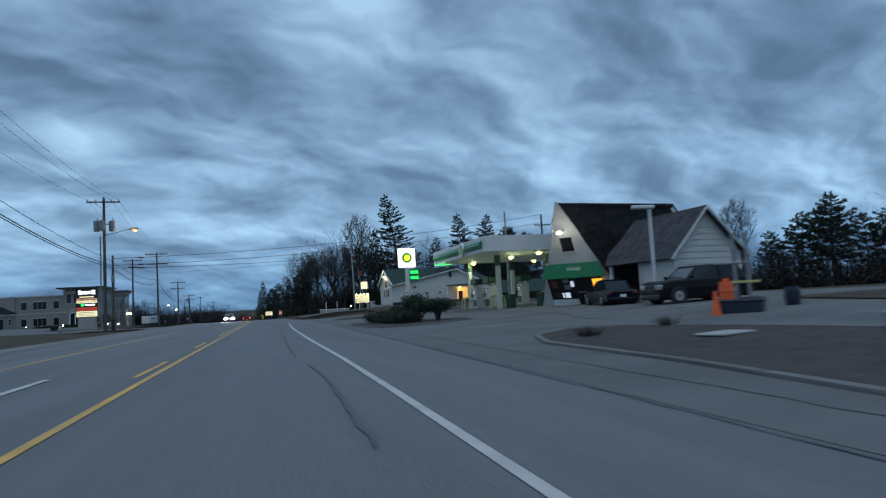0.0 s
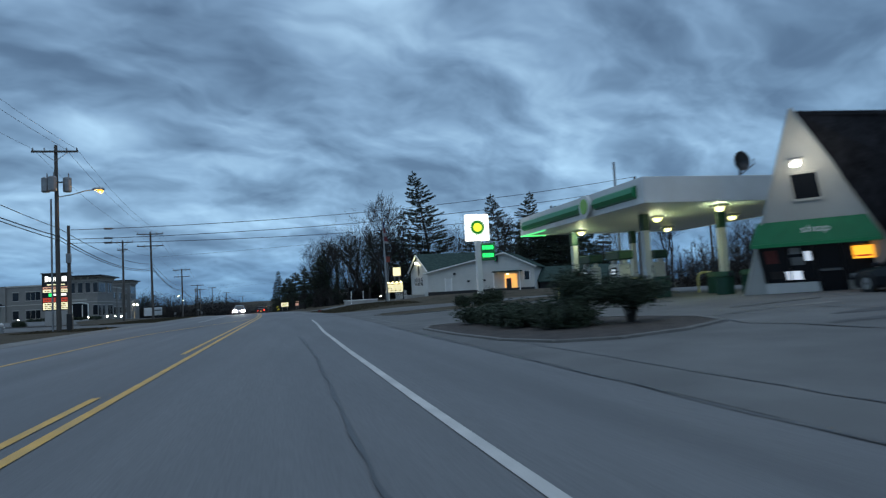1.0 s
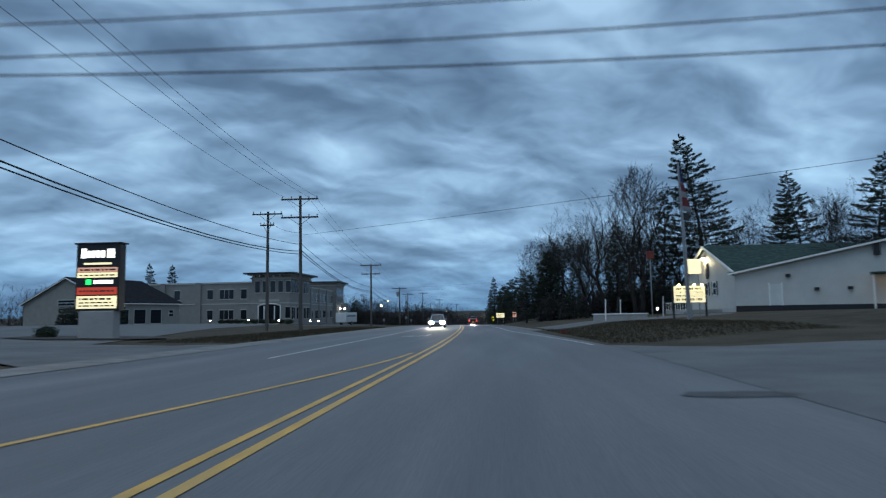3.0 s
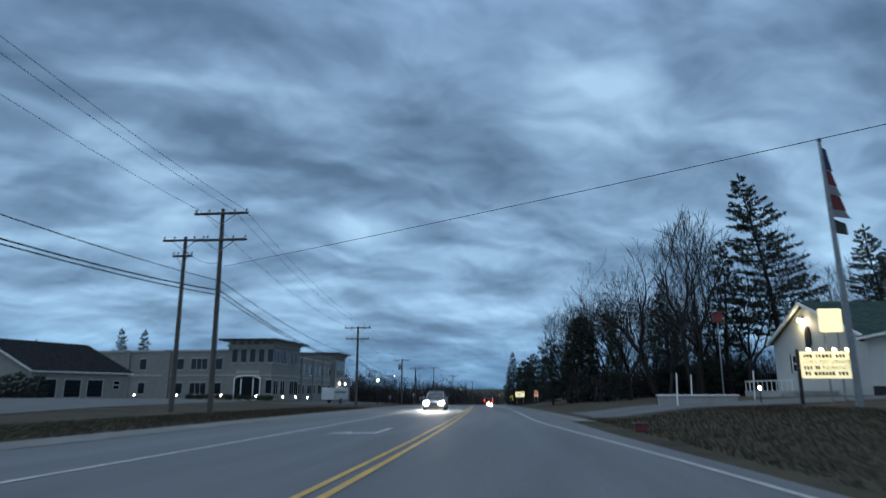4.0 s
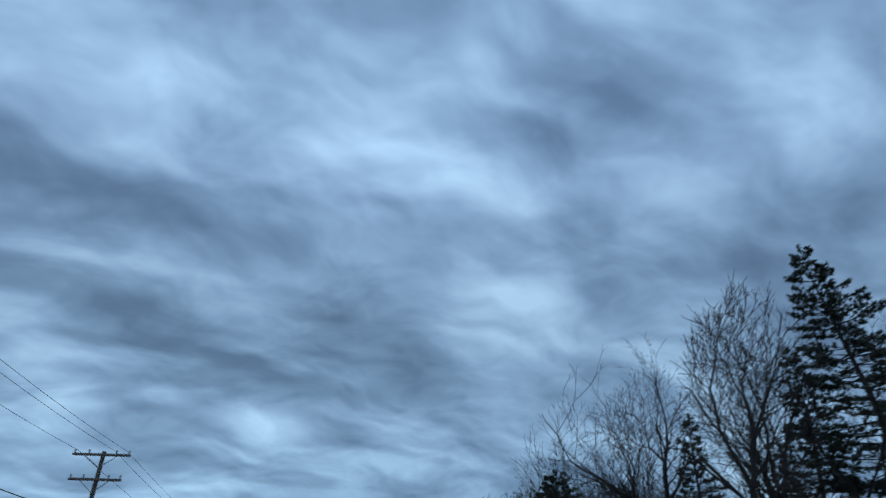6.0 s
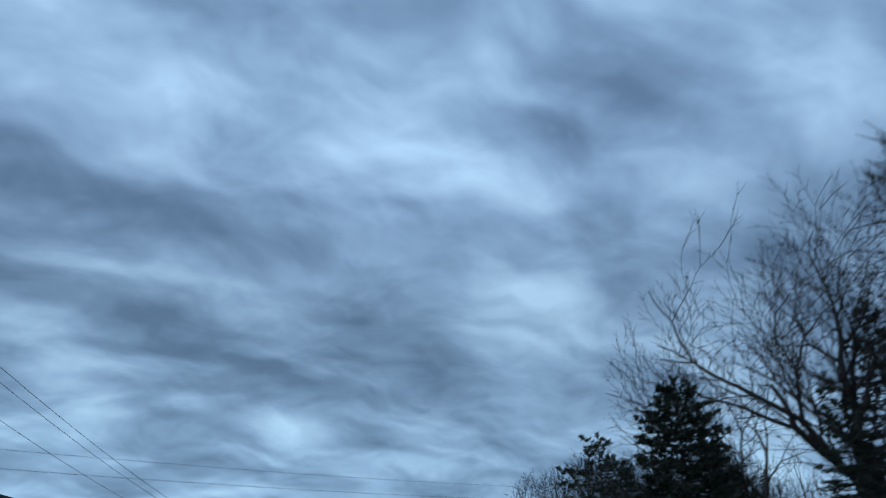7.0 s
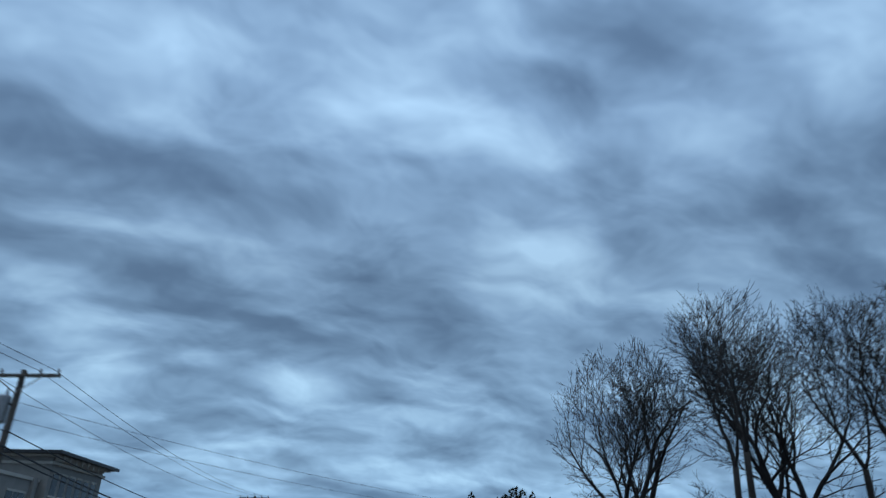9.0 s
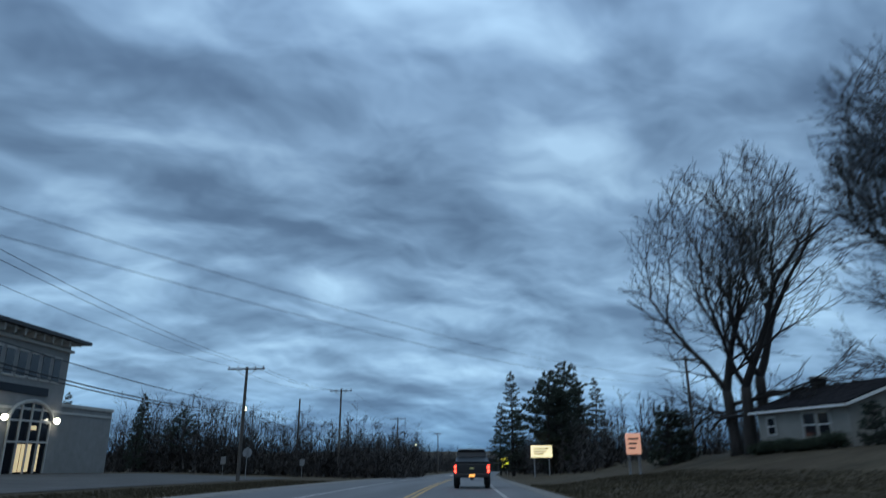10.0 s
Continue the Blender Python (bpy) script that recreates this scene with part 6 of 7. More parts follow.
def office():
    b = thing("office_building", Matrix(), "grey-tan two storey stone office building with corner tower", "office building")
    zg = -1.0

    def wing(p, q, deep, top, name, cornice):
        """One block; its front runs from p to q, facing right of that direction is the back."""
        p, q = Vector((*p, 0)), Vector((*q, 0))
        d = (q - p).normalized()
        back = Vector((-d.y, d.x, 0)) * deep
        ring = [p, q, q + back, p + back]
        g = Geo().prism([(v.x, v.y) for v in ring], zg - 2.6, top, "z")
        w = part(name, g, M["tan"], b)
        n = -back.normalized()
        length = (q - p).length

        def bar(a0, a1, z0, z1, o0, o1, mat, nm, par, label=""):
            vs = [p + d * a + n * o + Vector((0, 0, z)) for o in (o0, o1) for a, z in ((a0, z0), (a1, z0), (a1, z1), (a0, z1))]
            return part(nm, Geo().add(vs, [(0, 1, 2, 3), (7, 6, 5, 4), (0, 4, 5, 1), (1, 5, 6, 2), (2, 6, 7, 3), (3, 7, 4, 0)]), M[mat], par, label)

        if cornice:
            over = 1.25
            mid = sum(ring, Vector()) / 4
            for k, (o, z0, z1) in enumerate(((0.25, top - 0.25, top), (0.6, top + 0.45, top + 0.62), (over, top + 0.62, top + 0.92))):
                pts = []
                for v in ring:
                    e = v - mid
                    pts.append((v.x + math.copysign(o, e.dot(d)) * d.x + math.copysign(o, e.dot(n)) * n.x, v.y + math.copysign(o, e.dot(d)) * d.y + math.copysign(o, e.dot(n)) * n.y))
                part("cornice", Geo().prism(pts, z0, z1, "z"), M["dark_metal" if k == 2 else "tan_trim"], w, "wide dark flat cornice" if k == 2 else "")
            part("attic_wall", Geo().prism([(v.x, v.y) for v in ring], top, top + 0.45, "z"), M["tan"], w)
            for k in range(int(length / 1.3)):
                a = 0.5 + k * 1.3
                bar(a - 0.12, a + 0.12, top + 0.05, top + 0.6, 0.0, 0.85, "tan_trim", "bracket", w)
        else:
            bar(-0.05, length + 0.05, top - 0.3, top, 0.0, 0.14, "tan_trim", "coping", w)
        bar(0.0, length, zg + 3.95, zg + 4.15, 0.0, 0.08, "tan_trim", "string_course", w)
        return w, bar, length

    def window(bar, par, a0, a1, z0, z1, mat="glass"):
        f = bar(a0, a1, z0, z1, 0.005, 0.035, mat, "window", par)
        bar(a0 - 0.12, a1 + 0.12, z1, z1 + 0.18, 0.0, 0.09, "tan_trim", "lintel", f)
        bar(a0 - 0.12, a1 + 0.12, z0 - 0.16, z0, 0.0, 0.11, "tan_trim", "sill", f)
        m = max(1, round((a1 - a0) / 1.0))
        for k in range(1, m):
            a = a0 + (a1 - a0) * k / m
            bar(a - 0.03, a + 0.03, z0, z1, 0.035, 0.06, "tan_trim", "mullion", f)

    # south wing, from its west end to the tower
    w, bar, length = wing((-74.0, 174.6), (-47.3, 172.0), 18, 7.2, "south_wing", False)
    for a in (1.2, 4.2, 10.6, 17.6, 20.2, 24.6):
        wide = 2.8 if a in (1.2, 20.2) else 1.1
        for z in (zg + 1.1, zg + 5.0):
            window(bar, w, a, a + wide, z, z + 1.75)
    for a in (7.6, 15.2):
        bar(a, a + 1.1, zg, 7.2, 0.0, 0.35, "tan", "pilaster", w)
    # corner tower
    w, bar, length = wing((-47.3, 171.8), (-39.9, 171.8), 13.0, 7.9, "tower", True)
    for a in (0.7, 2.2, 3.7, 5.2, 6.7):
        window(bar, w, a, a + 0.85, zg + 6.1, zg + 8.2)
    window(bar, w, 6.6, 7.5, zg + 1.2, zg + 3.3)
    big = bar(1.4, 5.6, zg + 0.2, zg + 3.4, 0.01, 0.05, "glass", "entrance_window", w, "large arched entrance glazing")
    for a in (1.25, 2.4, 4.4, 5.55):
        bar(a, a + 0.2, zg + 0.2, zg + 3.5, 0.05, 0.16, "trim", "frame", big)
    bar(1.2, 5.8, zg + 0.1, zg + 0.3, 0.05, 0.16, "trim", "frame", big)
    head = [Vector((-47.3 + 3.5 - 2.2 * math.cos(math.pi * k / 16), 171.8 - 0.12, zg + 3.4 + 0.55 * math.sin(math.pi * k / 16))) for k in range(17)]
    part("arch", Geo().tube(head, 0.13, 6), M["trim"], big)
    part("fanlight", Geo().add([v + Vector((0, 0.09, 0)) for v in head], [tuple(range(17))]), M["glass"], big)
    bar(1.5, 5.4, zg + 4.35, zg + 4.75, 0.02, 0.1, "tan_trim", "name_board", w, "pale lettering bar over the entrance")
    bar(0.0, 7.4, zg + 8.5, zg + 8.7, 0.0, 0.12, "tan_trim", "string_course", w)
    # east wing along the road
    w, bar, length = wing((-39.86, 171.85), (-39.86, 184.75), 1.4, 7.88, "tower_east", True)
    for a in (1.2, 2.6, 4.0, 5.4, 8.6, 10.6):
        window(bar, w, a, a + 0.9, zg + 6.1, zg + 8.2)
    for a in (1.2, 4.2, 8.6, 10.8):
        window(bar, w, a, a + 1.6, zg + 1.0, zg + 3.2)
    w, bar, length = wing((-42.0, 184.7), (-45.6, 225.4), 14, 7.0, "east_wing", False)
    for k in range(8):
        a = 1.5 + k * 4.9
        wide = 3.0 if k % 2 else 1.6
        for z in (zg + 0.9, zg + 4.7):
            window(bar, w, a, a + wide, z, z + 1.8)
        if k % 2:
            bar(a + 3.6, a + 4.3, zg - 0.5, 7.0, 0.0, 0.3, "tan", "pilaster", w)
    w, bar, length = wing((-44.8, 225.4), (-45.6, 236.7), 13, 8.65, "entrance_pavilion", True)
    for k in range(6):
        a = 0.8 + k * 1.65
        window(bar, w, a, a + 1.0, zg + 6.6, zg + 8.6)
    mid_a, half, spring = 7.0, 2.8, zg + 3.1
    ent = bar(mid_a - half, mid_a + half, zg - 1.15, spring, 0.01, 0.06, "glass", "entrance", w, "arched glass entrance, lit inside")
    p0 = Vector((-44.8, 225.4, 0))
    along = (Vector((-45.6, 236.7, 0)) - p0).normalized()
    out = Vector((along.y, -along.x, 0)) * 0.14
    bow = lambda r, h, o: [p0 + along * (mid_a - r * math.cos(math.pi * k / 20)) + out * o + Vector((0, 0, spring + h * math.sin(math.pi * k / 20))) for k in range(21)]
    part("arch", Geo().tube(bow(half + 0.2, 1.6, 1.0), 0.17, 6), M["tan_trim"], ent, "pale arched surround")
    part("fanlight", Geo().add(bow(half, 1.45, 0.4), [tuple(range(21))]), M["glass"], ent, "arched dark fanlight")
    for a, top in ((-half, 0.0), (-1.4, 1.2), (0.0, 1.45), (1.4, 1.2), (half, 0.0)):
        bar(mid_a + a - 0.08, mid_a + a + 0.08, zg - 1.15, spring + top, 0.06, 0.18, "tan_trim", "frame", ent)
    for z in (zg + 1.3, spring - 0.1):
        bar(mid_a - half, mid_a + half, z, z + 0.16, 0.07, 0.17, "tan_trim", "transom", ent)
    for a0, a1 in ((-1.25, -0.65), (-0.55, -0.12), (0.12, 0.75), (1.55, 1.9)):
        bar(mid_a + a0, mid_a + a1, zg - 1.0, zg + 1.2, 0.07, 0.09, "window_glow", "lit_glass", ent, "warm lit door leaf")
    bar(mid_a + 0.2, mid_a + 1.0, spring - 0.75, spring - 0.4, 0.07, 0.09, "window_glow", "lit_glass", ent)
    for a in (3.0, 10.2):
        sc = bar(a - 0.12, a + 0.12, zg + 3.0, zg + 3.5, 0.0, 0.3, "dark_metal", "wall_lamp", w)
        part("bulb", Geo().ball(p0 + along * a + Vector((0.5, 0, zg + 3.2)), 0.24), M["lamp_white"], sc, "bright wall lamp globe")
    bar(2.2, 8.8, zg + 5.2, zg + 5.9, 0.02, 0.1, "dark_blue_paint", "name_board", w, "dark lettering bar over the entrance")
    w, bar, length = wing((-46.2, 236.7), (-46.8, 247.0), 12, 3.9, "north_wing", False)
    return b


office()


def flood(x, y, h=0.5):
    f = thing("ground_flood_light", on(x, y), "small bright flood light on the ground", "flood light", "flood lights")
    part("stake", Geo().cyl(0, 0, -0.1, h, 0.04, 0.04, 6), M["dark_metal"], f)
    part("hood", Geo().box((-0.16, -0.1, h), (0.16, 0.14, h + 0.24), 0.03), M["dark_metal"], f)
    part("bulb", Geo().ball((0, -0.15, h + 0.12), (0.17, 0.08, 0.13)), M["lamp_white"], f, "bright flood lamp glass")


for x, y in ((-62, 170.5), (-54.5, 170.0), (-46.5, 168.5), (-40.8, 168.5), (-38.2, 173), (-37.8, 178), (-38.4, 186)):
    flood(x, y)
for i in range(9):
    shrub(170 + i, -52 + i * 1.6, 169.3, 0.8, 0.6, 0.8, 0.0, "clipped dark hedge shrub before the offices")


def trailer():
    v = thing("utility_trailer", on(-27.5, 165.5, 80), "white enclosed trailer parked by the forecourt", "trailer")
    part("box", Geo().box((-2.4, -1.0, 0.5), (2.4, 1.0, 2.2), 0.08), M["white_metal"], v)
    part("stripe", Geo().box((-2.0, -1.012, 1.5), (1.6, -1.0, 1.7)), M["ink"], v)
    part("tongue", Geo().box((2.4, -0.06, 0.5), (3.4, 0.06, 0.6)), M["dark_metal"], v)
    for s in (-1, 1):
        wheel = part("wheel", Geo().disc((0, s * 0.95, 0.34), 0.34, 0.2, "y", 20), M["rubber"], v)
        part("rim", Geo().disc((0, s * 1.05, 0.34), 0.19, 0.04, "y", 16), M["rim"], wheel)


trailer()


def hydrant(at):
    h = thing("fire_hydrant", at, "small pale fire hydrant in the grass", "fire hydrant")
    part("barrel", Geo().tube([(0, 0, -0.1), (0, 0, 0.06), (0, 0, 0.08), (0, 0, 0.5), (0, 0, 0.53)], [0.16, 0.16, 0.11, 0.11, 0.15], 12), M["grey_metal"], h)
    part("bonnet", Geo().ball((0, 0, 0.55), (0.13, 0.13, 0.15)), M["white_metal"], h)
    for s in (-1, 1):
        part("outlet", Geo().tube([(s * 0.08, 0, 0.38), (s * 0.2, 0, 0.38)], 0.055, 10), M["white_metal"], h)


hydrant(on(-18.6, 66.5))


def street_lamp(x, y, h, label="slim street lamp with a glowing yellow head"):
    s = thing("street_lamp", on(x, y), label, "street lamp", "street lamps")
    part("post", Geo().cyl(0, 0, -0.2, h, 0.08, 0.05, 8), M["dark_metal"], s)
    part("head", Geo().box((-0.16, -0.16, h), (0.16, 0.16, h + 0.1), 0.02), M["dark_metal"], s)
    part("globe", Geo().ball((0, 0, h + 0.24), (0.19, 0.19, 0.2)), M["lamp_gold"], s, "glowing yellow globe")


street_lamp(-22.5, 172, 3.4)
street_lamp(-36.5, 258, 7.4)
street_lamp(-24, 330, 6)


def road_sign(x, y, h, w, hh, mat, label, turn=0.0):
    s = thing("road_sign", on(x, y, turn), label, "road sign", "road signs")
    part("post", Geo().box((-0.03, -0.03, -0.2), (0.03, 0.03, h + hh * 0.9), 0.008), M["grey_metal"], s)
    part("plate", Geo().box((-w / 2, -0.05, h), (w / 2, -0.03, h + hh), 0.01), M[mat], s)


stop = thing("road_sign", on(-27.2, 235), "eight-sided sign plate seen from behind on a thin post", "road sign", "road signs")
part("post", Geo().box((-0.03, -0.03, -0.2), (0.03, 0.03, 2.6), 0.008), M["grey_metal"], stop)
part("plate", Geo().disc((0, 0.05, 2.2), 0.42, 0.02, "y", 8), M["grey_metal"], stop)
road_sign(-37, 254, 1.2, 0.6, 0.8, "grey_metal", "grey sign plate on a thin post")
road_sign(-29, 258, 1.3, 0.6, 0.7, "grey_metal", "grey sign plate on a thin post")


# ---- tavern ----
def tavern():
    t = thing("tavern", Matrix(), "white clapboard tavern with green-grey roof and lit porch", "tavern")
    z0 = 0.75
    W = lambda x, y, z: Vector((x, y, z))

    def slab(o, d, up, n, a0, a1, z0_, z1_, o0, o1, mat, nm, par, label=""):
        vs = [o + d * a + up * z + n * k for k in (o0, o1) for a, z in ((a0, z0_), (a1, z0_), (a1, z1_), (a0, z1_))]
        return part(nm, Geo().add(vs, [(0, 1, 2, 3), (7, 6, 5, 4), (0, 4, 5, 1), (1, 5, 6, 2), (2, 6, 7, 3), (3, 7, 4, 0)]), M[mat], par, label)

    Z = Vector((0, 0, 1))
    # road-facing gable block: gable wall in the plane x = 21.4
    y0, y1, yp, xe = 113.2, 129.3, 122.4, 36.0
    eL, eR, pk = 4.75, 4.0, 7.3
    xw = 21.4
    g = Geo()
    for x in (xw, xe):
        g.add([(x, y0, z0 - 1.6), (x, y1, z0 - 1.6), (x, y1, eL), (x, yp, pk - 0.05), (x, y0, eR)], [(0, 1, 2, 3, 4)])
    for y, e in ((y0, eR), (y1, eL)):
        g.add([(xw, y, z0 - 1.6), (xe, y, z0 - 1.6), (xe, y, e), (xw, y, e)], [(0, 1, 2, 3)])
    part("wall", g, M["siding"], t)
    for ya, e in ((y0 - 0.4, eR - 0.14), (y1 + 0.4, eL - 0.14)):
        lo = [W(xw - 0.4, ya, e), W(xe, ya, e), W(xe, yp, pk), W(xw - 0.4, yp, pk)]
        part("roof_slope", Geo().add(lo + [p + Z * 0.15 for p in lo], [(0, 1, 2, 3), (7, 6, 5, 4), (0, 4, 5, 1), (1, 5, 6, 2), (2, 6, 7, 3), (3, 7, 4, 0)]), M["green_shingle"], t)
        part("rake_board", Geo().tube([W(xw - 0.42, ya, e), W(xw - 0.42, yp, pk)], 0.13, 4), M["trim"], t)
    for k in range(30):
        z = z0 + 0.15 + k * 0.2
        a, b = y0, y1
        if z > eR:
            a = y0 + (yp - y0) * (z + 0.2 - eR) / (pk - eR)
        if z > eL:
            b = y1 + (yp - y1) * (z + 0.2 - eL) / (pk - eL)
        if b - a > 0.6:
            part("clapboard", Geo().prism([(xw, z), (xw - 0.035, z - 0.01), (xw - 0.01, z + 0.19), (xw, z + 0.19)], a + 0.03, b - 0.03, "y"), M["siding"], t)
    o, d, n = W(xw, y1, 0), W(0, -1, 0), W(-1, 0, 0)
    for a in (3.7, 6.0, 8.5):
        win = slab(o, d, Z, n, a, a + 0.95, 2.3, 3.5, 0.03, 0.05, "glass", "window", t)
        for x0, x1, h0, h1 in ((a - 0.1, a, 2.2, 3.6), (a + 0.95, a + 1.05, 2.2, 3.6), (a - 0.1, a + 1.05, 3.5, 3.62), (a - 0.1, a + 1.05, 2.18, 2.3)):
            slab(o, d, Z, n, x0, x1, h0, h1, 0.03, 0.09, "trim", "frame", win)
        slab(o, d, Z, n, a, a + 0.95, 2.86, 2.92, 0.05, 0.08, "trim", "sash_bar", win)
        for x0 in (a - 0.42, a + 1.07):
            slab(o, d, Z, n, x0, x0 + 0.3, 2.2, 3.6, 0.03, 0.07, "dark_metal", "shutter", win, "dark window shutter")
    orn = Geo().prism([(122.7, 4.0), (122.2, 3.9), (121.8, 4.2), (121.75, 5.0), (121.95, 5.5), (122.25, 5.6), (122.55, 5.5), (122.75, 5.0)], xw - 0.12, xw - 0.045, "x")
    part("ornament", orn, M["dark_metal"], t, "dark carved ornament on the gable")
    fl = part("flood_light", Geo().box((xw - 0.3, 122.6, 6.15), (xw - 0.04, 123.1, 6.35), 0.03), M["grey_metal"], t)
    part("bulb", Geo().ball((xw - 0.3, 122.85, 6.05), (0.2, 0.25, 0.16)), M["lamp_white"], fl, "bright flood bulb under the gable")
    porch = part("porch", Geo().box((xw - 3.0, 118.5, z0 - 1.6), (xw - 0.01, 128.5, z0 + 0.05), 0.03), M["concrete"], t, "low pale porch deck")
    for k in range(4):
        part("step", Geo().box((xw - 3.0 - 0.3 * (k + 1), 120, z0 - 1.6), (xw - 3.0 - 0.3 * k, 123, z0 - 0.15 - 0.18 * k), 0.01), M["concrete"], porch)
    part("railing", Geo().box((xw - 2.95, 118.6, z0 + 0.75), (xw - 2.88, 128.4, z0 + 0.83)), M["trim"], porch)
    for k in range(11):
        part("baluster", Geo().box((xw - 2.94, 118.7 + k * 0.96, z0 + 0.05), (xw - 2.89, 118.75 + k * 0.96, z0 + 0.76)), M["trim"], porch)
    # long wing with its gable towards the station
    p, q = W(20.7, 112.6, 0), W(34.6, 104.4, 0)
    d = (q - p).normalized()
    back = W(-d.y, d.x, 0)
    n = -back
    length, deep = (q - p).length, 11.0
    prof = [(0.0, 4.0), (length * 0.74, 6.25), (length, 4.15)]
    g = Geo()
    for k in (0.0, deep):
        g.add([p + back * k + Z * (z0 - 2.0), q + back * k + Z * (z0 - 2.0)] + [p + d * a + back * k + Z * z for a, z in reversed(prof)], [(0, 1, 2, 3, 4)])
    for a, z in (prof[0], prof[2]):
        b = p + d * a
        g.add([b + Z * (z0 - 2.0), b + back * deep + Z * (z0 - 2.0), b + back * deep + Z * z, b + Z * z], [(0, 1, 2, 3)])
    wing = part("long_wing", g, M["siding"], t)
    for (a0, h0), (a1, h1) in zip(prof, prof[1:]):
        e0, e1 = (a0 - 0.5 if a0 == 0 else a0), (a1 + 0.4 if a1 == length else a1)
        lo = [p + d * e0 + n * 0.4 + Z * (h0 + (0 if a0 else -0.1)), p + d * e1 + n * 0.4 + Z * (h1 + (0 if a1 < length else -0.2)), p + d * e1 + back * deep + Z * (h1 + (0 if a1 < length else -0.2)), p + d * e0 + back * deep + Z * (h0 + (0 if a0 else -0.1))]
        part("roof_slope", Geo().add(lo + [v + Z * 0.15 for v in lo], [(0, 1, 2, 3), (7, 6, 5, 4), (0, 4, 5, 1), (1, 5, 6, 2), (2, 6, 7, 3), (3, 7, 4, 0)]), M["green_shingle"], t)
        part("rake_board", Geo().tube([lo[0] + n * 0.02, lo[1] + n * 0.02], 0.11, 4), M["trim"], t)
    slab(p, d, Z, n, 0.0, length, z0 - 1.2, z0 + 0.35, 0.0, 0.06, "dark_metal", "base_band", wing, "dark foundation band")
    sd = slab(p, d, Z, n, 2.8, 3.7, z0 + 0.3, 2.95, 0.01, 0.05, "white_metal", "side_door", wing, "plain white side door")
    slab(p, d, Z, n, 2.7, 2.8, z0 + 0.3, 3.05, 0.01, 0.1, "trim", "frame", sd)
    slab(p, d, Z, n, 3.7, 3.8, z0 + 0.3, 3.05, 0.01, 0.1, "trim", "frame", sd)
    for a, z in ((4.1, 3.5), (6.2, 2.3), (8.6, 2.3)):
        slab(p, d, Z, n, a, a + 0.35, z, z + 0.25, 0.0, 0.3, "dark_metal", "wall_lamp", wing)
    # lit porch
    pd = slab(p, d, Z, n, 11.8, 13.6, z0 + 0.3, 3.1, 0.01, 0.05, "door_glow", "porch_door", wing, "warm orange lit doorway")
    slab(p, d, Z, n, 12.0, 12.75, z0 + 0.3, 2.5, 0.05, 0.08, "dark_metal", "door_leaf", pd, "dark door leaf")
    slab(p, d, Z, n, 10.2, 14.4, 3.45, 3.6, 0.0, 1.4, "green_shingle", "porch_roof", wing)
    for a in (10.4, 14.2):
        slab(p, d, Z, n, a - 0.06, a + 0.06, z0 - 0.4, 3.45, 1.2, 1.32, "trim", "porch_post", wing)
    lm = slab(p, d, Z, n, 12.3, 12.5, 3.2, 3.4, 0.7, 0.9, "dark_metal", "porch_lamp", wing)
    part("bulb", Geo().ball(p + d * 12.4 + n * 0.8 + Z * 3.12, 0.12), M["lamp_gold"], lm)
    w2 = slab(p, d, Z, n, 14.7, 15.4, 2.2, 3.4, 0.01, 0.05, "glass", "window", wing)
    slab(p, d, Z, n, 14.6, 14.7, 2.1, 3.5, 0.01, 0.09, "trim", "frame", w2)
    slab(p, d, Z, n, 15.4, 15.5, 2.1, 3.5, 0.01, 0.09, "trim", "frame", w2)
    slab(p, d, Z, n, 10.5, 10.95, 5.0, 6.2, 0.0, 0.3, "dark_metal", "chimney_pipe", wing)
    return t


tavern()
shed = thing("long_shed", Matrix(), "long low shed with a dark blue-green roof", "shed")
part("wall", Geo().box((36.2, 106.5, -1.2), (49.6, 117, 1.75)), M["dark_metal"], shed)
part("roof", Geo().prism([(105.9, 1.7), (111.5, 3.95), (117.6, 1.7), (117.6, 1.85), (111.5, 4.12), (105.9, 1.85)], 35.8, 50.2, "x"), M["green_shingle"], shed)


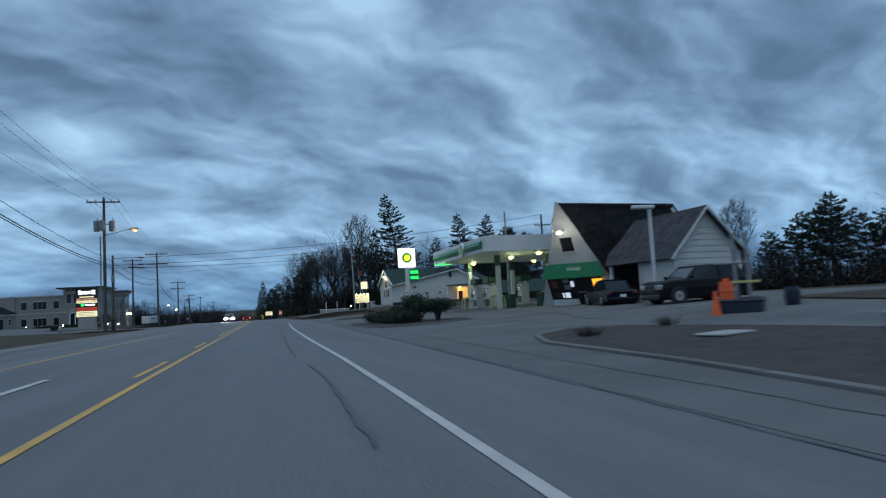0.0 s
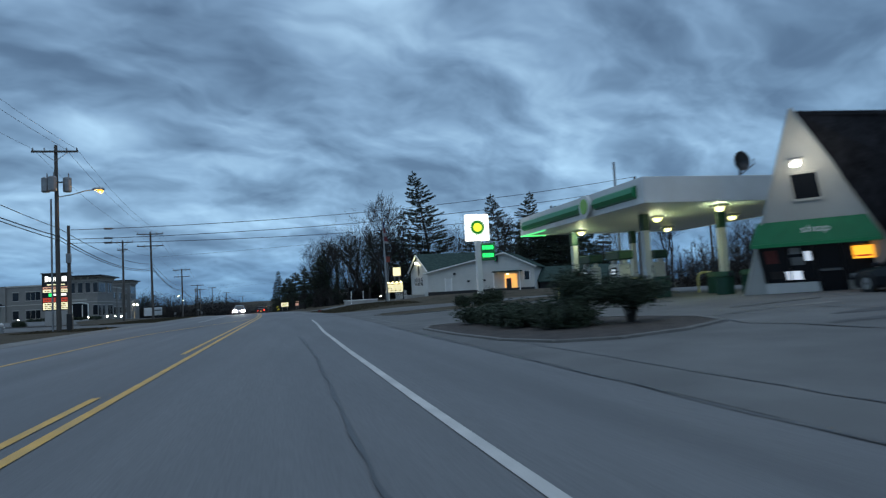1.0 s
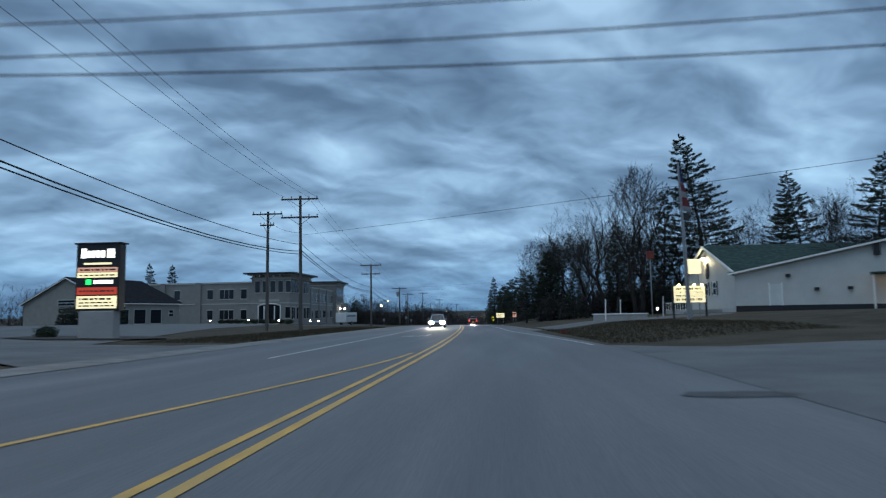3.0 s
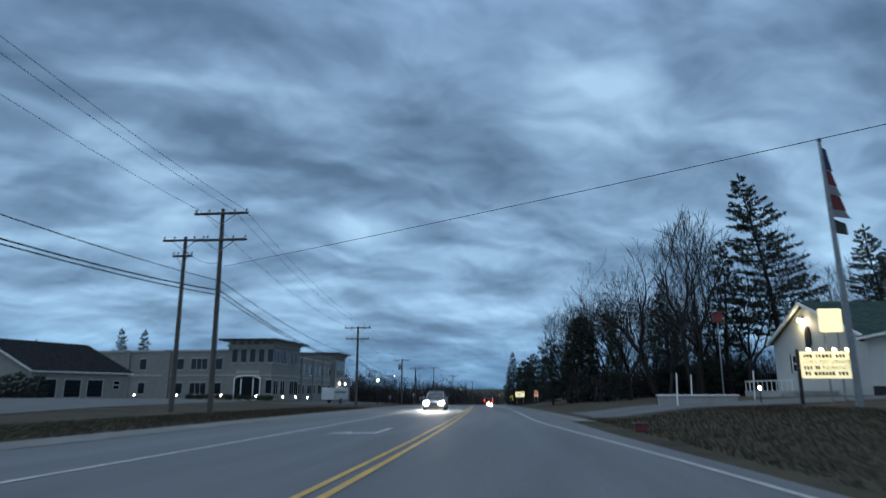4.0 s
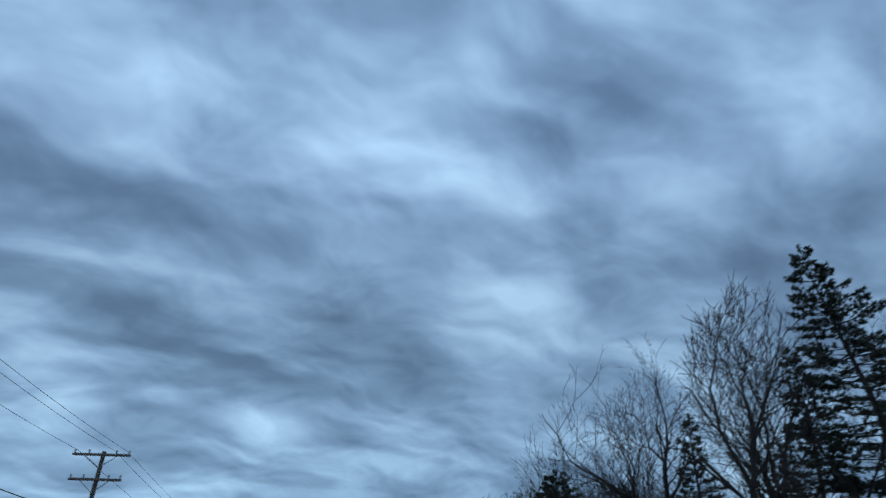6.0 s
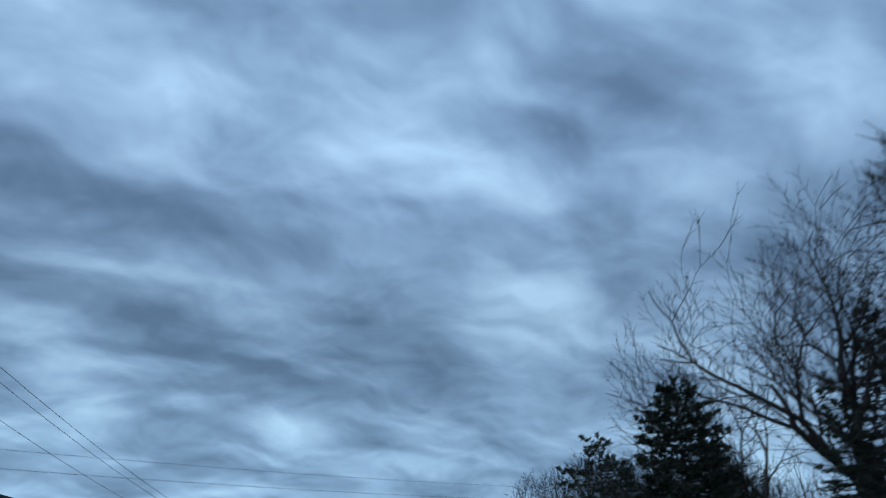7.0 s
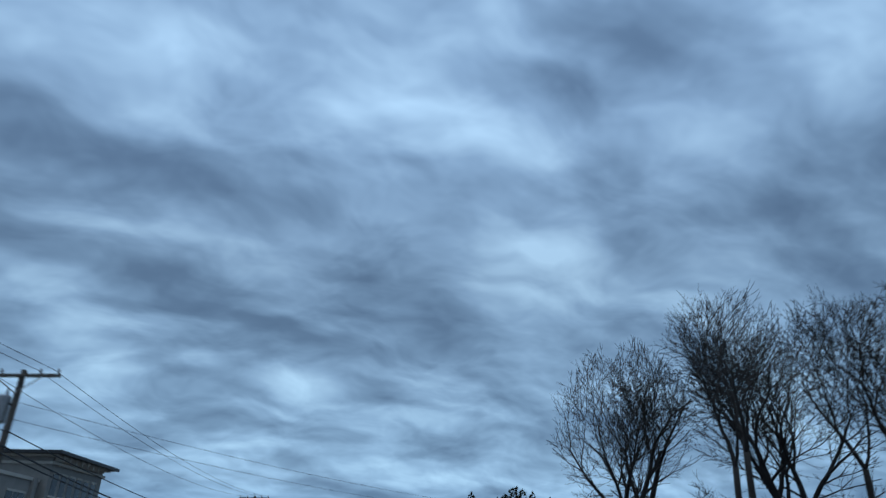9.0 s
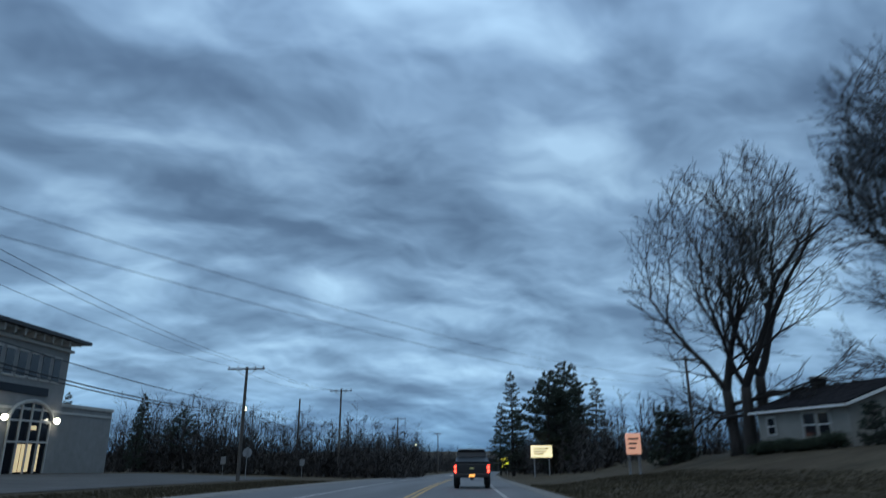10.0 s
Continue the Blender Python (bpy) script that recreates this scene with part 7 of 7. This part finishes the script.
def tavern_sign():
    s = thing("tavern_sign", on(14.0, 103.0), "lit cream letter board under gold lamps with a white box above", "sign")
    z = land(14.0, 103.0)
    for x in (-1.2, 1.2):
        part("post", Geo().box((x - 0.07, -0.07, -0.3), (x + 0.07, 0.07, 2.75 - z), 0.01), M["dark_metal"], s)
    for x in (0.15, 0.75):
        part("pipe", Geo().cyl(x, 0.1, -0.3, 3.6 - z, 0.05, 0.05, 8), M["grey_metal"], s)
    board = part("letter_board", Geo().box((-1.13, -0.13, 1.4 - z), (1.13, 0.06, 2.62 - z), 0.02), M["sign_cream"], s, "glowing cream letter board")
    rn = random.Random(3)
    for k in (0, 3):
        x = -1.0
        while x < 0.9:
            l = rn.uniform(0.08, 0.13)
            part("lettering_bar", Geo().box((x, -0.142, 2.34 - 0.27 * k - z), (x + l, -0.131, 2.52 - 0.27 * k - z)), M["ink"], board)
            x += l + (0.16 if rn.random() < 0.2 else 0.045)
    for k, (text, x0, wide) in enumerate((("CORN BEEF DINNER", -1.04, 2.06), ("BREAKFAST", -0.2, 1.22))):
        part("lettering", letters(text, x0, -0.136, 2.07 - 0.27 * k - z, wide, 0.18), M["ink"], board, "dark changeable letters")
    for x in (-1.02, -0.88, -0.74, -0.52, -0.4):
        part("lettering_bar", Geo().box((x, -0.142, 1.8 - z), (x + 0.09, -0.131, 1.98 - z)), M["ink"], board)
    for k in range(4):
        x = -0.85 + k * 0.57
        a = part("lamp_arm", Geo().tube([(x, 0, 2.6 - z), (x, -0.2, 2.78 - z), (x, -0.38, 2.74 - z)], 0.02, 6), M["dark_metal"], s)
        part("bulb", Geo().ball((x, -0.4, 2.70 - z), (0.1, 0.1, 0.09)), M["lamp_gold"], a, "glowing gold bulb")
    part("sign_box", Geo().box((-0.05, -0.12, 3.55 - z), (0.95, 0.12, 4.65 - z), 0.04), M["sign_cream"], s, "glowing cream sign box")
    return s


tavern_sign()

fp = thing("flagpole", on(12.0, 96.0), "tall grey flagpole with a limp flag", "flagpole")
zf = land(12.0, 96.0)
part("pole", Geo().tube([(0, 0, -0.2), (-0.1, 0, 5), (-0.25, 0, 10.45 - zf)], [0.14, 0.11, 0.06], 12), M["grey_metal"], fp)
part("ball", Geo().ball((-0.25, 0, 10.55 - zf), 0.09), M["grey_metal"], fp)
for k, (m, a, b) in enumerate([("flag_blue", 9.3, 10.2), ("flag_red", 8.7, 9.3), ("flag_white", 8.3, 8.7), ("flag_red", 7.7, 8.3), ("flag_white", 7.4, 7.7)]):
    w0, w1 = 0.12 + 0.10 * k, 0.22 + 0.11 * k
    part("flag_panel", Geo().prism([(-0.2, b - zf), (-0.2 + w0, b - zf - 0.1), (-0.16 + w1, a - zf - 0.1), (-0.16, a - zf)], -0.07 + 0.02 * (k % 2), -0.03 + 0.02 * (k % 2), "y"), M[m], fp, "limp striped cloth")
part("banner", Geo().prism([(-0.14, 7.3 - zf), (0.3, 7.1 - zf), (0.34, 6.65 - zf), (-0.1, 6.75 - zf)], -0.06, -0.03, "y"), M["sign_black"], fp, "small dark pennant")

bx = thing("nest_box", on(17.8, 132.3), "faded red wooden box on a tall pale post", "bird house")
zb = land(17.8, 132.3)
part("post", Geo().cyl(0, 0, -0.2, 6.9 - zb, 0.07, 0.06, 8), M["grey_metal"], bx)
part("box", Geo().box((-0.4, -0.32, 6.9 - zb), (0.4, 0.32, 7.75 - zb), 0.02), M["red_paint"], bx)
part("lid", Geo().box((-0.48, -0.4, 7.75 - zb), (0.48, 0.4, 7.85 - zb), 0.02), M["red_paint"], bx)

rail = thing("ramp_wall", on(9.5, 112.5, 12), "low white wall with a capping at the drive", "wall")
part("panel", Geo().box((-1.4, -0.15, -0.3), (3.6, 0.15, 0.55), 0.02), M["concrete"], rail)
part("cap", Geo().box((-1.5, -0.22, 0.55), (3.7, 0.22, 0.64), 0.02), M["trim"], rail)
for x, y in ((11.5, 118), (15.5, 117.5), (9.0, 111.2)):
    ps = thing("marker_post", on(x, y), "thin white marker post by the drive", "post", "marker posts")
    part("stake", Geo().tube([(0, 0, -0.1), (0.06, 0, 1.9)], 0.05, 8), M["trim"], ps)
ls = thing("low_lamp", on(13.0, 109), "small bright lamp on a short stake", "lamp")
part("stake", Geo().cyl(0, 0, -0.1, 0.75, 0.03, 0.03, 6), M["dark_metal"], ls)
part("globe", Geo().ball((0, 0, 0.82), 0.10), M["lamp_white"], ls)
mail = thing("newspaper_tube", on(3.6, 92.5), "toppled red and dark box lying in the grass", "box")
part("box", Geo().box((-0.2, -0.15, 0.0), (0.2, 0.15, 0.26), 0.05), M["red_paint"], mail)
part("lid", Geo().box((-0.23, -0.18, 0.24), (0.23, 0.18, 0.29), 0.02), M["dark_metal"], mail)


def board(x, y, z0, z1, w, mat, label, turn=0.0):
    s = thing("billboard", on(x, y, turn), label, "billboard", "lit boards")
    z = land(x, y)
    for u in (-0.35, 0.35):
        part("post", Geo().box((u * w - 0.07, 0.0, -0.3), (u * w + 0.07, 0.14, z0 - z + 0.1), 0.01), M["grey_metal"], s)
    f = part("face", Geo().box((-w / 2, -0.12, z0 - z), (w / 2, 0.12, z1 - z), 0.02), M[mat], s, "glowing pale face")
    for k in range(3):
        h = z0 - z + (z1 - z0) * (0.25 + 0.22 * k)
        part("lettering_bar", Geo().box((-w * 0.36, -0.135, h), (w * (0.1 + 0.12 * k), -0.122, h + (z1 - z0) * 0.09)), M["ink"], f)
    return s


board(-0.7, 260, -1.2, 0.15, 2.5, "sign_cream", "lit cream roadside board with unreadable lettering")
board(3.1, 225, -0.75, 0.6, 0.95, "sign_orange_dim", "tall lit orange-pink roadside board")
board(bend(330) + 5.1, 330, -3.6, -1.7, 1.9, "sign_yellow", "small lit yellow roadside board far down the road")


def verge_grass(runs, count, seed):
    """Short dry winter blades along the verges."""
    rn = random.Random(seed)
    g = Geo()
    total = sum((y1 - y0) * abs(d1 - d0) for y0, y1, d0, d1 in runs)
    for y0, y1, d0, d1 in runs:
        for _ in range(int(count * (y1 - y0) * abs(d1 - d0) / total)):
            y = rn.uniform(y0, y1)
            x = bend(y) + d0 + (d1 - d0) * rn.random()
            z = land(x, y) - 0.01
            h, a = rn.uniform(0.05, 0.15), rn.uniform(0, 6.28)
            c, s = math.cos(a) * 0.02, math.sin(a) * 0.02
            j = len(g.v)
            g.v += [(x - c, y - s, z), (x + c, y + s, z), (x + rn.uniform(-0.06, 0.06), y + rn.uniform(-0.06, 0.06), z + h)]
            g.f.append((j, j + 1, j + 2))
    tagged(new("verge_grass", g.mesh("verge_grass", M["dry_grass"])), "short dry brown winter grass along the verges", "grass", kind="stuff")


verge_grass([(78, 104, 4.3, 13), (60, 66, -16, -11.2), (80, 130, -16, -11.2), (184, 226, 4.2, 14), (170, 235, -16, -11.2)], 90000, 12)


# ---- vehicles ----
def wheel(v, x, y, r, w=0.22, side=1, up=None):
    up = r if up is None else up
    t = part("wheel", Geo().tube([(x - w / 2, y, up), (x - w / 2 + 0.03, y, up), (x + w / 2 - 0.03, y, up), (x + w / 2, y, up)], [r - 0.03, r, r, r - 0.03], 22), M["rubber"], v)
    part("rim", Geo().disc((x + side * (w / 2 + 0.004), y, up), r * 0.62, 0.03, "x", 18), M["rim"], t)
    part("hub", Geo().disc((x + side * (w / 2 + 0.022), y, up), r * 0.16, 0.02, "x", 10), M["dark_metal"], t)


def shell(sections, n_side=1):
    """A body skin: cross sections along y, each a list of (x, z) for its right half from the bottom up; mirrored."""
    g = Geo()
    rows = []
    for y, half in sections:
        rows.append([(x, y, z) for x, z in half] + [(-x, y, z) for x, z in reversed(half)])
    m = len(rows[0])
    for r in rows:
        g.v += r
    for i in range(len(rows) - 1):
        for k in range(m - 1):
            g.f.append((i * m + k, i * m + k + 1, i * m + m + k + 1, i * m + m + k))
        g.f.append((i * m + m - 1, i * m, i * m + m, i * m + m + m - 1))
    g.f.append(tuple(range(m)))
    g.f.append(tuple(reversed(range((len(rows) - 1) * m, len(rows) * m))))
    g.smooth = False
    return g


def car(name, at, label, paint, length, width, height, wheel_r, hood, cabin, suv, lights=False, plate=True):
    """A saloon or SUV; its nose towards +y."""
    v = thing(name, at, label, "car", "parked cars" if not lights else "")
    w, l = width / 2, length / 2
    belt = height * (0.66 if suv else 0.60)
    nose = 0.05 if suv else 0.0
    sec = []
    for t, top, tuck in ((-1.0, belt * 0.86, 0.10), (-0.96, belt * 0.99, 0.03), (-0.6, belt * 1.0, 0.0), (0.0, belt * 0.98, 0.0), (0.45, belt * 0.95, 0.0), (0.8, belt * (0.88 + nose), 0.03), (0.96, belt * (0.76 + 2 * nose), 0.06), (1.0, belt * (0.6 + 2 * nose), 0.12)):
        e = w - tuck
        sec.append((t * l, [(e * 0.9, wheel_r * 0.55), (e * 0.98, wheel_r * 0.8), (e, belt * 0.62), (e * 0.97, top * 0.93), (e * 0.90, top)]))
    part("body", shell(sec), M[paint], v)
    y0, y1, y2, y3 = cabin
    top = [(y0 * l, [(w * 0.86, belt * 0.96), (w * 0.80, belt * 1.0)]), (y1 * l, [(w * 0.86, belt * 0.96), (w * 0.66, height * 0.985)]), ((y1 + y2) / 2 * l, [(w * 0.87, belt * 0.96), (w * 0.68, height)]), (y2 * l, [(w * 0.86, belt * 0.96), (w * 0.66, height * 0.97)]), (y3 * l, [(w * 0.86, belt * 0.92), (w * 0.80, belt * 0.94)])]
    part("cabin", shell(top), M["glass"], v, "dark glazed cabin")
    roof = [(y1 * l - 0.08, [(w * 0.69, height * 0.955), (w * 0.60, height * 0.995)]), ((y1 + y2) / 2 * l, [(w * 0.71, height * 0.97), (w * 0.62, height + 0.012)]), (y2 * l + 0.06, [(w * 0.69, height * 0.94), (w * 0.60, height * 0.985)])]
    part("roof", shell(roof), M[paint], v)
    for s in (-1, 1):
        for yy in ((y1 + y2) / 2, y1 * 0.98):
            part("pillar", Geo().tube([(s * w * 0.885, yy * l, belt * 0.95), (s * w * 0.70, yy * l, height * 0.97)], 0.045, 5), M[paint], v)
        part("pillar", Geo().tube([(s * w * 0.86, y3 * l * 0.98, belt * 0.93), (s * w * 0.68, y2 * l, height * 0.96)], 0.045, 5), M[paint], v)
        part("mirror", Geo().box((s * (w + 0.09) - 0.1, y3 * l - 0.25, belt * 0.98), (s * (w + 0.09) + 0.1, y3 * l - 0.1, belt * 1.12), 0.03), M[paint], v)
        for t in (-0.60, 0.62):
            arch = part("wheel_arch", Geo().disc((s * (w - 0.055), t * l, wheel_r), wheel_r * 1.14, 0.14, "x", 22), M["plastic"], v)
            wheel(v, s * (w - 0.09), t * l, wheel_r, 0.22, s)
        part("tail_light", Geo().box((s * (w - 0.16) - 0.12, -l - 0.02, belt * 0.72), (s * (w - 0.16) + 0.12, -l + 0.12, belt * 0.9), 0.02), M["red_paint"], v, "unlit red tail light")
        part("head_light", Geo().box((s * (w - 0.28) - 0.21, l - 0.24, belt * 0.58), (s * (w - 0.28) + 0.21, l + 0.02, belt * 0.78), 0.03), M["head_lens" if lights else "rim"], v, "headlight")
        part("door_handle", Geo().box((s * (w + 0.005) - 0.015, -0.1 * l, belt * 0.82), (s * (w + 0.005) + 0.015, -0.02 * l, belt * 0.86), 0.005), M["dark_metal"], v)
    part("bumper", Geo().box((-w * 0.9, -l - 0.07, wheel_r * 0.8), (w * 0.9, -l + 0.1, wheel_r * 1.35), 0.04), M[paint], v)
    part("bumper", Geo().box((-w * 0.82, l - 0.12, wheel_r * 0.7), (w * 0.82, l + 0.06, wheel_r * 1.2), 0.04), M["plastic"], v)
    part("number_plate", Geo().box((-0.16, -l - 0.085, wheel_r * 1.45), (0.16, -l - 0.06, wheel_r * 1.45 + 0.15)), M["trim"], v)
    part("grille", Geo().box((-w * 0.4, l - 0.03, belt * 0.5), (w * 0.4, l + 0.02, belt * 0.68), 0.01), M["plastic"], v)
    return v


car("saloon_car", on(17.9, 32.0, -12), "dark saloon parked nose-in at the shop", "dark_blue_paint", 4.4, 1.72, 1.38, 0.3, 0.3, (-0.80, -0.45, 0.08, 0.42), False)
car("sport_utility_car", on(18.9, 26.0, 89), "black sport utility car parked by the garage", "black_paint", 4.6, 1.84, 1.7, 0.36, 0.3, (-0.97, -0.84, 0.12, 0.42), True)


def pickup(at):
    v = thing("pickup_truck", at, "black pickup truck with lit tail lights, seen from behind", "pickup truck")
    w, l = 1.0, 2.85
    sec = []
    for y, top, tuck in ((-l, 1.12, 0.04), (-l + 0.08, 1.16, 0.0), (-0.2, 1.18, 0.0), (1.4, 1.16, 0.0), (2.4, 1.08, 0.02), (2.8, 0.98, 0.1)):
        e = w - tuck
        sec.append((y, [(e * 0.93, 0.52), (e, 0.62), (e, 0.98), (e * 0.985, top)]))
    part("body", shell(sec), M["black_paint"], v)
    part("cabin", shell([(-0.75, [(0.9, 1.1), (0.78, 1.86)]), (0.2, [(0.92, 1.1), (0.8, 1.92)]), (0.75, [(0.92, 1.1), (0.78, 1.88)]), (1.5, [(0.92, 1.1), (0.86, 1.16)])]), M["black_paint"], v, "dark glazed cab")
    part("roof", shell([(-0.82, [(0.8, 1.8), (0.72, 1.88)]), (0.2, [(0.82, 1.84), (0.74, 1.94)]), (0.8, [(0.8, 1.8), (0.72, 1.9)])]), M["black_paint"], v)
    part("tonneau_cap", shell([(-2.8, [(0.95, 1.15), (0.9, 1.24)]), (-1.2, [(0.95, 1.17), (0.85, 1.5)]), (-0.78, [(0.93, 1.17), (0.80, 1.78)])]), M["black_paint"], v, "sloping rear buttress and cover")
    part("tailgate", Geo().box((-0.83, -l - 0.05, 0.62), (0.83, -l + 0.0, 1.13), 0.02), M["plastic"], v)
    part("emblem", Geo().box((-0.12, -l - 0.062, 0.86), (0.12, -l - 0.05, 0.94), 0.004), M["bollard"], v, "small gold badge")
    part("bumper", Geo().box((-0.97, -l - 0.18, 0.42), (0.97, -l + 0.02, 0.62), 0.03), M["plastic"], v)
    part("hitch", Geo().box((-0.09, -l - 0.24, 0.3), (0.09, -l, 0.42), 0.01), M["dark_metal"], v)
    # no plate lamp is built: its light is put in as the plate's own glow
    part("number_plate", Geo().box((-0.16, -l - 0.20, 0.46), (0.16, -l - 0.182, 0.6)), M["amber"], v, "lamp-lit plate, plain")
    for s in (-1, 1):
        tl = part("tail_light", Geo().box((s * 0.90 - 0.085, -l - 0.04, 0.66), (s * 0.90 + 0.085, -l + 0.1, 1.12), 0.02), M["red_paint"], v)
        for z in (0.74, 0.96):
            part("lamp", Geo().box((s * 0.90 - 0.06, -l - 0.055, z - 0.07), (s * 0.90 + 0.06, -l - 0.041, z + 0.09)), M["red_lens"], tl, "glowing red lamp")
        part("mirror", Geo().box((s * 1.13 - 0.12, 0.95, 1.2), (s * 1.13 + 0.12, 1.08, 1.42), 0.03), M["plastic"], v)
        for y in (-1.72, 1.85):
            part("wheel_arch", Geo().disc((s * 0.94, y, 0.42), 0.49, 0.14, "x", 22), M["plastic"], v)
            wheel(v, s * 0.86, y, 0.43, 0.28, s, 0.23)
    return v


pickup(pose(-7.55, 216.0 + 2.85, land(-7.55, 218) + 0.25, 0, 0, 2.0))
car("oncoming_car", pose(-7.4, 126, land(-7.4, 126) + 0.05, 0, 0, 183), "oncoming car waiting with bright headlights", "silver_paint", 4.6, 1.8, 1.5, 0.32, 0.3, (-0.85, -0.5, 0.08, 0.42), False, True)
car("oncoming_car", pose(bend(345) - 4.0, 345, land(bend(345), 345) + 0.05, 0, 0, 180), "second oncoming car with bright headlights", "silver_paint", 4.6, 1.8, 1.5, 0.32, 0.3, (-0.85, -0.5, 0.08, 0.42), False, True)


for x in (-8.0, -6.8):
    beam = new("headlight_beam", bpy.data.lights.new("headlight_beam", "SPOT"))
    beam.data.energy, beam.data.color, beam.data.spot_size, beam.data.spot_blend, beam.data.shadow_soft_size = 900, (1.0, 0.96, 0.86), radians(50), 0.8, 0.08
    beam.matrix_world = look((x + 0.1, 123.5, land(x, 123) + 0.72), (x + 0.9, 95, land(x, 95) + 0.1))


def traffic_light(x, y):
    t = thing("traffic_light", on(x, y), "hanging traffic signal showing amber on a mast", "traffic light")
    part("mast", Geo().tube([(5.5, 0, -0.2), (5.5, 0, 5.2), (5.2, 0, 5.6), (0, 0, 5.7)], 0.09, 8), M["grey_metal"], t)
    h = part("housing", Geo().box((-0.18, -0.14, 4.5), (0.18, 0.14, 5.6), 0.03), M["plastic"], t)
    part("amber_lens", Geo().disc((0, -0.15, 5.05), 0.13, 0.03, "y", 14), M["sign_orange"], h, "glowing amber lens")
    for z in (4.72, 5.38):
        part("dark_lens", Geo().disc((0, -0.15, z), 0.13, 0.03, "y", 14), M["glass"], h)


traffic_light(bend(400) - 2.6, 395)
